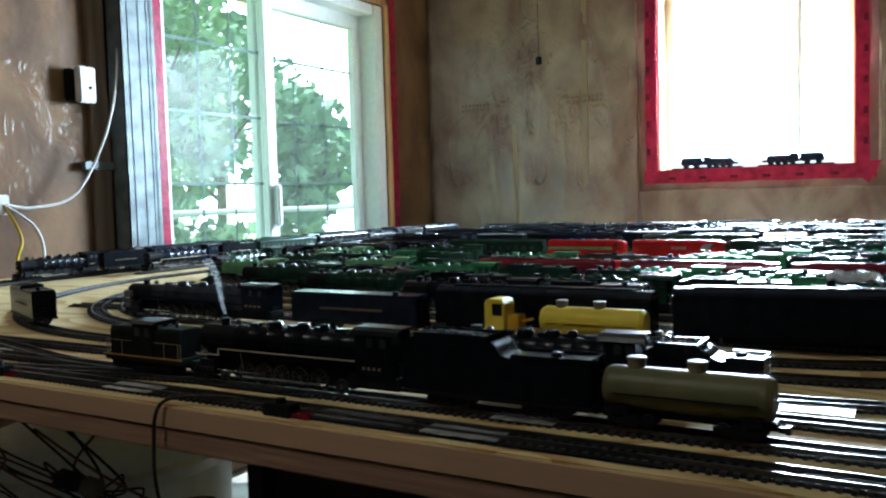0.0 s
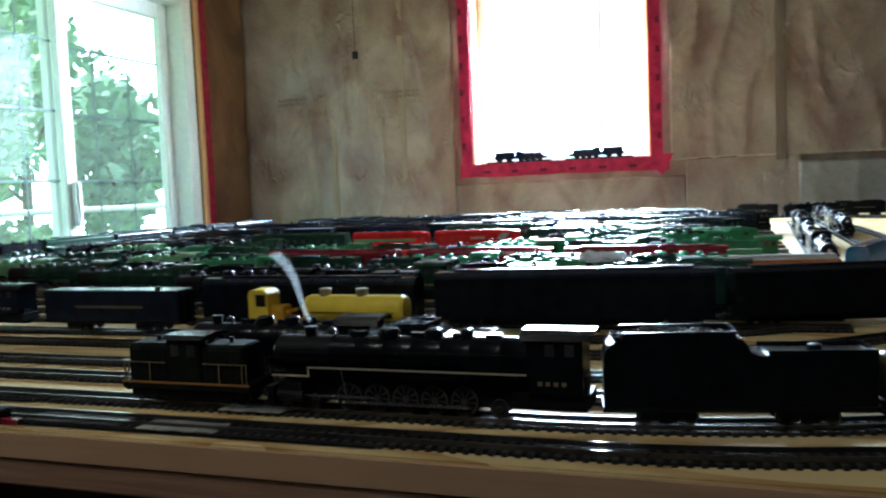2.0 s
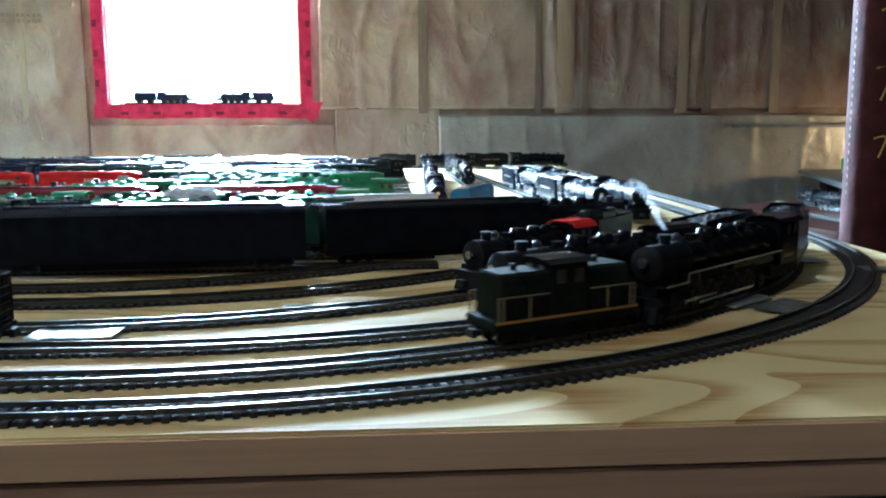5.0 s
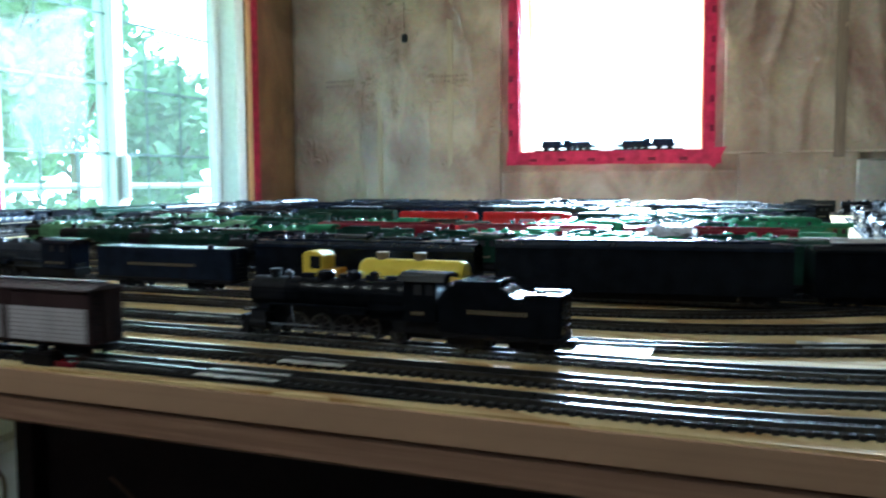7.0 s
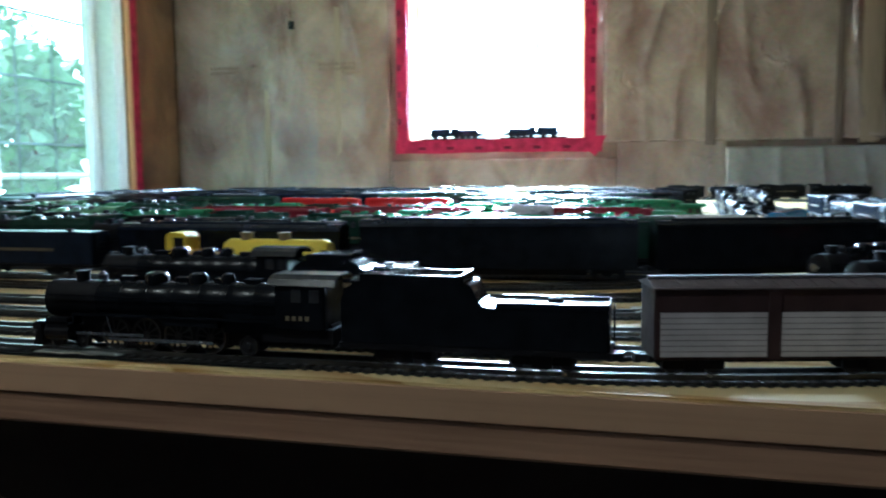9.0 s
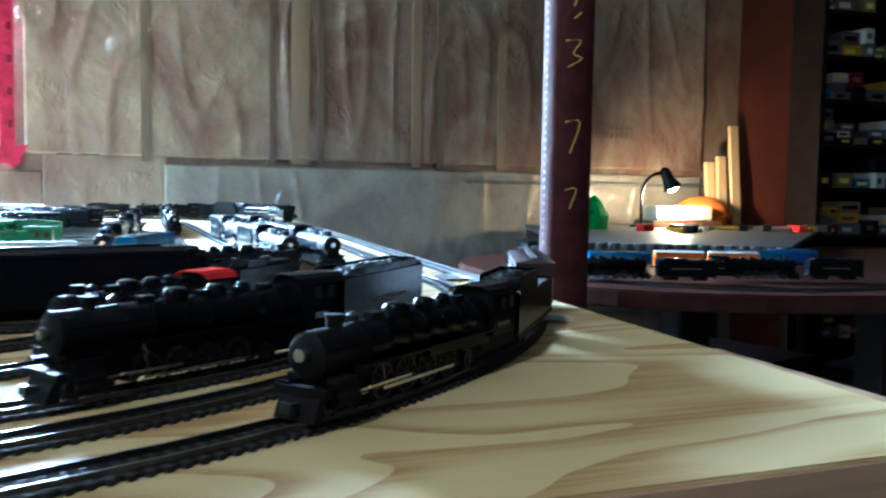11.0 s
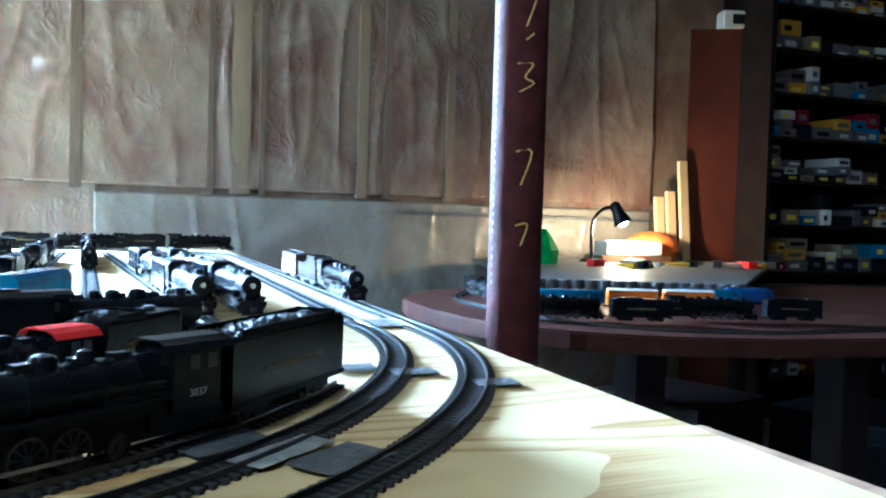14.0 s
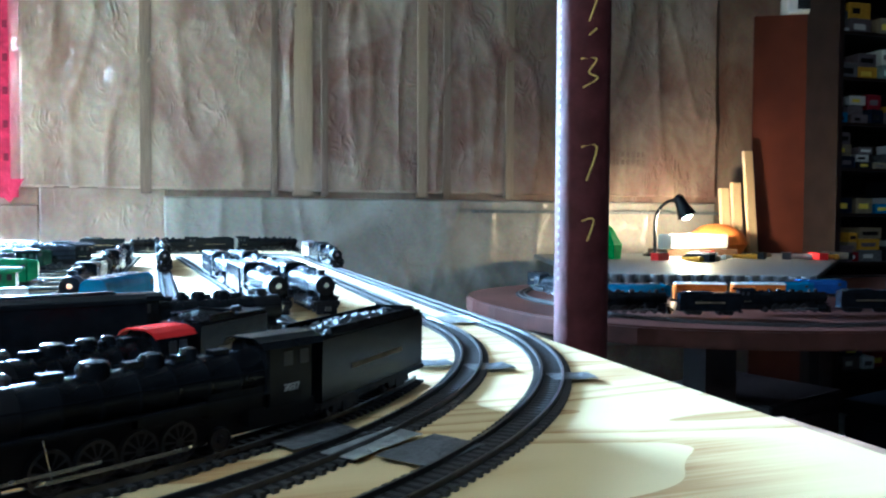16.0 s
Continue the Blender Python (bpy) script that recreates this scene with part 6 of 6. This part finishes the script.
SMOKEMAT = bpy.data.materials.new("smoke")
SMOKEMAT.use_nodes = True
_nt = SMOKEMAT.node_tree
_tr, _df, _mx, _no = (_nt.nodes.new(k) for k in ("ShaderNodeBsdfTransparent", "ShaderNodeBsdfTranslucent", "ShaderNodeMixShader", "ShaderNodeTexNoise"))
_df.inputs["Color"].default_value = (0.85, 0.87, 0.9, 1)
_no.inputs["Scale"].default_value = 60
_rp = _nt.nodes.new("ShaderNodeMapRange")
_rp.inputs["From Min"].default_value, _rp.inputs["From Max"].default_value, _rp.inputs["To Max"].default_value = 0.3, 0.7, 0.13
_nt.links.new(_no.outputs["Fac"], _rp.inputs["Value"])
_nt.links.new(_rp.outputs["Result"], _mx.inputs["Fac"])
_nt.links.new(_tr.outputs["BSDF"], _mx.inputs[1])
_nt.links.new(_df.outputs["BSDF"], _mx.inputs[2])
_nt.links.new(_mx.outputs["Shader"], _nt.nodes["Material Output"].inputs["Surface"])
bm = bmesh.new()
prev = None
for k in range(15):
    h = k / 14
    c = Vector((0.010 * math.sin(h * 3.0) * h, 0, h * 0.055))
    ring = [bm.verts.new(c + Vector((math.cos(a), math.sin(a), 0)) * (0.0014 + 0.0030 * h)) for a in (2 * math.pi * i / 10 for i in range(10))]
    if prev:
        for i in range(10):
            bm.faces.new((prev[i], prev[(i + 1) % 10], ring[(i + 1) % 10], ring[i]))
    prev = ring
SMOKE = tagged(part("smoke_wisp", bm, SMOKEMAT, smooth=True), "thin white wisp of smoke above a smokestack", "smoke")

# ---- far end of the room ----
post = tagged(empty("steel_post", pose(1.08, 1.33, 0)), "red-brown painted steel post with yellow chalk marks", "post")
bm = bmesh.new()
tube(bm, (0, 0, 0), (0, 0, HIGH), 0.041, seg=32)
part("column", bm, POST, post, smooth=True)
bm = bmesh.new()
for k in range(100):
    z = 0.95 + k * 0.013
    box(bm, -0.0405 - 0.001, -0.0395, -0.0012, 0.0012, z, z + 0.006)
seam = tagged(part("seam_dots", bm, DOME, post), kind="stuff")
seam.matrix_basis = pose(0, 0, 0, 0, 0, 4)
bm = bmesh.new()
box(bm, -0.07, 0.07, -0.07, 0.07, 0, 0.008)
part("base_plate", bm, POST, post)
STROKES = [(1.49, [(0.0, 0.03), (0.01, 0.0), (0.025, -0.005)]), (1.365, [(-0.012, 0.02), (0.015, 0.02), (0.0, -0.03)]), (1.26, [(-0.012, 0.02), (0.012, 0.02), (0.0, 0.0), (0.014, -0.008), (-0.008, -0.022)]),
           (1.315, [(0.0, 0.0), (0.012, 0.01)]), (1.13, [(-0.010, 0.02), (0.014, 0.02), (-0.002, -0.03)]), (1.03, [(-0.008, 0.01), (0.01, 0.012), (0.0, -0.02)])]
bm = bmesh.new()
for z, pts in STROKES:
    line = []
    for u, v in pts:
        a = radians(-108) + u / 0.041
        line.append((0.0412 * math.cos(a), 0.0412 * math.sin(a), z + v))
    wire(bm, curve_pts(line, 4), 0.0016, 5)
part("chalk_mark", bm, CHALK, post, "yellow chalk strokes")

rt = tagged(empty("round_table", pose(0, 0, 0)), "large rounded brown layout table in the dim end", "table")
bm = bmesh.new()
out = []
for k in range(48):
    a = 2 * math.pi * k / 48
    c, s = math.cos(a), math.sin(a)
    out.append((2.55 + 1.30 * math.copysign(abs(c) ** 0.7, c), 2.06 + 0.70 * math.copysign(abs(s) ** 0.7, s)))
prism(bm, out, 0.79, 0.83, "z")
part("tabletop", bm, ROUNDTOP, rt, bevel=0.004)
for x, y in ((1.62, 1.72), (2.05, 1.55), (3.2, 1.6), (1.75, 2.5), (3.3, 2.5)):
    slab("leg", x - 0.04, x + 0.04, y - 0.04, y + 0.04, 0, 0.79, CABINET, rt)
ring = Way(loop([(1.40, 1.50), (3.7, 1.45), (3.7, 2.62), (1.40, 2.62)], [0.45, 0.5, 0.5, 0.5], 0.02))
TOP_MAIN = TOP
TOP = 0.83
rtk = track(ring, "track_60", "model railway track on the brown table")
tie_joined(ring, rtk, -ring.zero, ring.length - ring.zero, 0.01)
for c, x, y, turn in (("k", 1.50, 2.20, 100), ("t", 1.53, 2.39, 80), ("k", 1.44, 1.79, 157), ("t", 1.60, 1.70, -22), ("k", 1.80, 1.70, 160),
                      ("e", 1.60, 1.98, -22), ("o", 1.745, 1.925, -22), ("o", 1.88, 1.875, -22), ("e", 2.02, 1.95, -20), ("B", 2.17, 1.97, -20), ("t", 1.985, 1.64, -20)):
    put(c, pose(x, y, TOP, 0, 0, turn))
TOP = TOP_MAIN
shelf = tagged(empty("raised_shelf", pose(0, 0, 0)), "grey raised workbench with a scalloped edge behind the brown table", "workbench")
bm = bmesh.new()
prism(bm, [(1.74, 2.49), (2.35, 2.17), (3.72, 3.42), (3.30, 3.80), (2.20, 3.80)], 0.855, 0.875, "z")
part("board", bm, DUCT, shelf, bevel=0.003)
SCALLOP = bmesh.new()
tube(SCALLOP, (0, 0, -0.016), (0, 0, 0.016), 0.016, seg=12)
SCALLOP = finish(SCALLOP, "scallop", DUCT, smooth=True)
for k in range(17):
    sc = new("scallop", SCALLOP)
    sc.parent = shelf
    sc.matrix_basis = pose(1.745 + 0.61 * k / 17, 2.478 - 0.32 * k / 17, 0.858)
for x, y in ((2.45, 2.85), (3.45, 3.35), (2.3, 3.7), (3.25, 3.7)):
    slab("leg", x - 0.03, x + 0.03, y - 0.03, y + 0.03, 0.0, 0.855, CABINET, shelf)
SH = 0.875

lamp = tagged(empty("desk_lamp", pose(2.66, 3.48, SH)), "black gooseneck desk lamp, lit", "desk lamp")
bm = bmesh.new()
lathe(bm, [(0.055, 0), (0.055, 0.008), (0.04, 0.016), (0.01, 0.022)], 20)
part("base", bm, BLACK, lamp, smooth=True)
bm = bmesh.new()
wire(bm, curve_pts([(0, 0, 0.02), (0, 0, 0.16), (0.02, -0.005, 0.22), (0.07, -0.01, 0.255), (0.115, -0.015, 0.25)], 8), 0.008, 8)
part("gooseneck", bm, BLACK, lamp, smooth=True)
hm = Matrix.Translation((0.115, -0.015, 0.265)) @ Euler((radians(-14), radians(-22), 0)).to_matrix().to_4x4()
bm = bmesh.new()
lathe(bm, [(0.012, 0.02), (0.024, 0.01), (0.028, -0.03), (0.045, -0.09), (0.043, -0.09), (0.026, -0.03), (0.01, 0.0)], 20, hm)
part("shade", bm, BLACK, lamp, smooth=True)
bm = bmesh.new()
lathe(bm, [(0.004, -0.03), (0.020, -0.05), (0.027, -0.075), (0.022, -0.094), (0.006, -0.103)], 16, hm)
part("bulb", bm, glow("warm_bulb", (1.0, 0.80, 0.48), 35), lamp, "glowing warm bulb", smooth=True)
bulb = new("desk_lamp_light", bpy.data.lights.new("desk_lamp_light", "POINT"))
bulb.data.energy, bulb.data.color, bulb.data.shadow_soft_size = 6.0, (1.0, 0.62, 0.28), 0.03
bulb.matrix_world = Matrix.Translation(Vector((2.66, 3.48, SH)) + (hm @ Vector((0, 0, -0.125))))

bm = bmesh.new()
box(bm, -0.16, 0.16, -0.06, 0.06, 0.0, 0.07)
paper = part("paper_box", bm, CREAM, bevel=0.006)
paper.matrix_basis = pose(2.92, 3.55, SH + 0.03)
tagged(paper, "pale box lit by the lamp", "box")
bm = bmesh.new()
box(bm, -0.2, 0.2, -0.08, 0.08, 0.0, 0.03)
tray = part("tool_tray", bm, WIREBROWN, bevel=0.003)
tray.matrix_basis = pose(2.92, 3.55, SH)
tagged(tray, "brown tray of tools on the shelf", "tray")
bm = bmesh.new()
lathe(bm, [(0.12, 0), (0.15, 0.05), (0.13, 0.10), (0.07, 0.14), (0.01, 0.15)], 18)
cloth = part("orange_bag", bm, ORANGE, smooth=True)
cloth.matrix_basis = pose(3.14, 3.66, SH)
tagged(cloth, "rounded orange bag on the shelf", "bag")
rng = random.Random(9)
for k in range(16):
    bm = bmesh.new()
    l = rng.uniform(0.04, 0.14)
    if k % 2:
        tube(bm, (-l / 2, 0, 0.012), (l / 2, 0, 0.012), 0.012, 0.007, 8)
    else:
        box(bm, -l / 2, l / 2, -0.018, 0.018, 0, 0.03)
    ob = part("hobby_tool" if k % 2 else "small_part_box", bm, (RED, AMBER, SOOT, DOME, DARKSTEEL, CREAM)[k % 6], bevel=0.0015)
    ob.matrix_basis = pose(2.45 + 0.06 * k, 3.0 + rng.uniform(0, 0.35), SH, 0, 0, rng.uniform(0, 180))
    tagged(ob, "small hobby clutter on the raised shelf", "tool")
bm = bmesh.new()
for k in range(5):
    lathe(bm, [(0.06, 0), (0.065, 0.06), (0.03, 0.12), (0.005, 0.15)], 8, Matrix.Translation((0.05 * math.cos(k * 1.3), 0.04 * math.sin(k * 1.3), 0.02 * (k % 2))))
gb = part("green_bag", bm, mat("green_plastic", (0.03, 0.36, 0.07), 0.4, vary=0.3, scale=25))
gb.matrix_basis = pose(2.28, 3.35, SH)
tagged(gb, "crumpled bright green bag", "bag")
for k, (x, h) in enumerate(((3.22, 0.33), (3.27, 0.36), (3.33, 0.52))):
    bm = bmesh.new()
    box(bm, -0.025, 0.025, -0.012, 0.012, 0, h)
    ob = part("wood_offcut", bm, PALEWOOD, bevel=0.002)
    ob.matrix_basis = pose(x, 3.68 - 0.03 * k, SH, -6, 0, 0)
    tagged(ob, "pale wood offcut leaning against the wall", "wood")
structure(slab("conduit", 1.9, 3.35, WALL_Y - 0.075, WALL_Y - 0.055, 1.07, 1.085, DUCT), "grey conduit along the wall", "conduit")

brd = tagged(slab("rust_board", 0, 0.36, 0, 0.03, 0.0, 2.09, RUST_PANEL, bevel=0.003), "tall rust-brown board standing by the shelves", "board")
brd.matrix_basis = pose(3.40, 3.72, 0, 0, 0, -32)
slabx = tagged(empty("white_case", pose(3.62, 3.62, 2.09, 0, 0, -20)), "white plastic case on top of the board", "case")
bm = bmesh.new()
box(bm, -0.10, 0.10, -0.05, 0.05, 0, 0.09)
part("case_body", bm, WHITE, slabx, bevel=0.006)
bm = bmesh.new()
box(bm, -0.05, 0.05, -0.053, -0.0505, 0.02, 0.07)
part("case_front", bm, SOOT, slabx)

RM = pose(3.60, 3.36, 0, 0, 0, -4)
SHELVES = (0.30, 0.58, 0.84, 1.08, 1.30, 1.52, 1.74, 1.96, 2.18)
rack = tagged(empty("storage_rack", RM), "dark storage rack crowded with small kit boxes", "rack")
for z in SHELVES:
    slab("shelf", 0.03, 0.92, 0, 0.36, z - 0.016, z, CABINET, rack)
for x in (0, 0.92):
    slab("upright", x, x + 0.03, 0.0, 0.36, 0, 2.4, CABINET, rack)
slab("back", 0, 0.95, 0.361, 0.38, 0, 2.4, CABINET, rack)
rng = random.Random(31)
for z in SHELVES:
    x = 0.04
    while x < 0.80:
        w, h, d = rng.uniform(0.05, 0.13), rng.uniform(0.03, 0.085), rng.uniform(0.14, 0.26)
        for q in range(rng.choice((1, 2, 2, 3)) if h < 0.06 else rng.choice((1, 2))):
            c = rng.choice((ROOFGREY, ROOFGREY, CREAM, MAROON, DUCT, DUCT, BLUEBLACK, DOME, ROOFGREY, SOOT, AMBER, SKYBLUE))
            bm = bmesh.new()
            box(bm, 0, w, 0, d, 0.001, h)
            ob = part("kit_box", bm, c, bevel=0.002)
            ob.matrix_basis = RM @ pose(x, 0.02 + rng.uniform(0, 0.05), z + q * (h + 0.001), 0, 0, rng.uniform(-4, 4))
            tagged(ob, "small cardboard kit box on the dark rack", "box", "boxes on the rack")
            bm = bmesh.new()
            box(bm, w * 0.15, w * rng.uniform(0.5, 0.85), -0.0014, -0.0002, h * 0.3, h * 0.65)
            part("box_label", bm, rng.choice((CREAM, YELLOW, SOOT, ROOFGREY)), ob)
        x += w + rng.uniform(0.004, 0.03)
leaner = tagged(slab("timber_post", -0.03, 0.03, -0.02, 0.02, 0, 1.39, STUD, bevel=0.003), "pale timber post standing in the dim end", "post")
leaner.matrix_basis = pose(4.50, 3.28, 0)

# clutter under and before the brown table
for x, y, w, h, m in ((1.75, 2.6, 0.3, 0.42, CREAM), (2.3, 2.4, 0.4, 0.5, CABINET), (2.9, 2.2, 0.45, 0.45, SOOT), (3.4, 1.9, 0.3, 0.55, CABINET), (3.0, 1.2, 0.4, 0.5, SOOT)):
    ob = empty("storage_box", pose(x, y, 0, 0, 0, x * 40 % 25))
    bm = bmesh.new()
    box(bm, -w / 2, w / 2, -0.2, 0.2, 0, h - 0.05)
    part("body", bm, m, ob, bevel=0.008)
    bm = bmesh.new()
    box(bm, -w / 2 - 0.008, w / 2 + 0.008, -0.208, 0.208, h - 0.049, h)
    part("lid", bm, m, ob, bevel=0.006)
    tagged(ob, "storage box standing on the dark floor", "box")
cable("trailing_cable", [(2.3, 1.5, 0.01), (2.35, 1.6, 0.45), (2.6, 1.7, 0.55), (2.8, 1.75, 0.62), (3.1, 1.7, 0.7)], 0.004, CREAM, "pale cord trailing in the dim end")
# ---- tape and clutter on the plywood ----
FOIL, GREYT = "crinkled foil tape over the track", "grey tape patch on the plywood"
for x, y, w, d, turn, m, lab in (
        (0.710, 0.815, 0.036, 0.026, 0, DUCT, GREYT), (0.587, 0.599, 0.050, 0.034, 35, DUCT, GREYT), (0.754, 0.757, 0.034, 0.024, -8, DUCT, GREYT),
        (0.669, 0.844, 0.036, 0.026, -5, DUCT, GREYT), (0.535, 0.647, 0.050, 0.032, 25, DUCT, GREYT), (0.562, 0.621, 0.060, 0.022, 38, SHINY, FOIL),
        (0.790, 1.115, 0.050, 0.06, 0, SHINY, FOIL), (0.730, 1.16, 0.06, 0.045, 0, SHINY, FOIL),
        (-0.125, 0.389, 0.060, 0.022, 0, SHINY, FOIL), (-0.215, 0.392, 0.08, 0.022, 0, DUCT, GREYT), (0.085, 0.553, 0.055, 0.030, 0, SHINY, FOIL), (-0.10, 0.44, 0.05, 0.02, 0, SHINY, FOIL),
        (-0.47, 0.392, 0.06, 0.026, 0, SHINY, FOIL), (-0.80, 0.455, 0.05, 0.028, 0, SHINY, FOIL), (-0.72, 0.60, 0.05, 0.025, 0, SHINY, FOIL),
        (-0.30, 0.58, 0.06, 0.03, 0, SHINY, FOIL), (0.235, 0.62, 0.05, 0.025, 0, SHINY, FOIL), (-0.62, 0.513, 0.06, 0.03, 0, SHINY, FOIL)):
    patch("tape_patch", x, y, w, d, turn, m, lab, 0.0024 if m is SHINY else 0.0022)


def switch_motor(x, y):
    sm = tagged(empty("switch_motor", pose(x, y, TOP)), "small black point motor beside the track", "point motor")
    bm = bmesh.new()
    box(bm, -0.014, 0.014, -0.007, 0.007, 0, 0.010)
    part("housing", bm, SOOT, sm, bevel=0.001)
    bm = bmesh.new()
    box(bm, 0.014, 0.030, -0.004, 0.004, 0, 0.004)
    part("lever_plate", bm, MAROON, sm)
    bm = bmesh.new()
    tube(bm, (0, 0, 0.010), (0, 0, 0.014), 0.004, seg=8)
    part("knob", bm, SOOT, sm)


switch_motor(-0.285, 0.380)
switch_motor(-0.665, 0.384)


def turnout(x0, y0, x1, y1, label):
    n = 40
    pts = []
    for k in range(n + 1):
        u = k / n
        e = u * u * (3 - 2 * u)
        pts.append((x0 + (x1 - x0) * u, y0 + (y1 - y0) * e))
    w = Way(pts, closed=False)
    t = track(w, "track_%d" % (70 + int(abs(x0 * 100))), label)
    tie_joined(w, t, 0, w.length)


turnout(-0.78, 0.395, -0.38, 0.448, "crossover between the two front tracks")
turnout(-0.98, 0.513, -0.58, 0.448, "crossover between front tracks")
for x0, x1, y in ((-0.26, 0.02, 0.395), (-0.58, -0.30, 0.448)):
    structure(slab("turnout_bed", x0, x1, y - 0.017, y + 0.017, TOP + 0.0003, TOP + 0.002, BED), "black moulded turnout bed", "track")

# ties of the two front tracks, single pieces along the stretch passed nearest
TIEMESH = bpy.data.meshes.new("tie")
_v = [(x, y, z) for z in (0.0, 0.0028) for x, y in ((-0.0017, -0.0148), (0.0017, -0.0148), (0.0017, 0.0148), (-0.0017, 0.0148))]
TIEMESH.from_pydata(_v, [], [(4, 5, 6, 7), (0, 1, 5, 4), (1, 2, 6, 5), (2, 3, 7, 6), (3, 0, 4, 7), (3, 2, 1, 0)])
TIEMESH.materials.append(TIE)
for way, t, a, b in ((T1, TRACKS[0], -0.75, 1.5), (T2, TRACKS[1], -0.75, 1.5)):
    k = a
    while k < b:
        m = way.ride(k, 0.004)
        ob = new("tie", TIEMESH)
        ob.parent = t
        ob.matrix_basis = m
        k += 0.0078
    tie_joined(way, t, b, way.length + a)
for way, k in ((T3, 2), (T4, 3), (T5, 4), (T6, 5)):
    tie_joined(way, TRACKS[k], *SPAN[k])


# ---- what moves ----
A_RUN = [(0, -0.568), (1.5, -0.302), (2.5, -0.130), (3.5, 0.045), (4.2, 0.174), (5.2, 0.385), (6.3, 0.66), (8, 1.25), (10, 2.10), (12.3, 3.35), (16, 5.5)]
B_RUN = [(0, -2.9), (6.3, -0.98), (7.5, -0.615), (8, -0.467), (8.5, -0.312), (9, -0.160), (9.5, -0.012), (10, 0.157), (12.3, 0.915), (12.5, 0.985), (13, 1.165), (14, 1.47), (14.5, 1.66), (16, 2.24)]


def run_at(run, t):
    for (t0, s0), (t1, s1) in zip(run, run[1:]):
        if t <= t1:
            return s0 + (s1 - s0) * (t - t0) / (t1 - t0)
    return run[-1][1]


def motions():
    times = [k * 0.25 for k in range(65)]
    for ob, way, run, off, half in ((A_SW, T2, A_RUN, 0.062, 0.033), (A_LOCO, T2, A_RUN, 0.242, 0.06), (A_TENDER, T2, A_RUN, 0.443, 0.045), (A_TANK, T2, A_RUN, 0.585, 0.033),
                                    (B_LOCO, T1, B_RUN, 0.104, 0.055), (B_TENDER, T1, B_RUN, 0.290, 0.045), (B_BOX, T1, B_RUN, 0.456, 0.048)):
        walk(ob, [(t, way.ride(run_at(run, t) + off, half)) for t in times])
    lean = [(0, -25), (1.5, -25), (2.0, -30), (2.5, -5), (3.0, -30), (3.5, -45), (4.2, -55), (16, -50)]
    rows = []
    for t in times:
        m = T2.ride(run_at(A_RUN, t) + 0.242, 0.06)
        rows.append((t, m @ pose(-0.083, 0, 0.066, 0, run_at(lean, t), 0)))
    walk(SMOKE, rows)


motions()
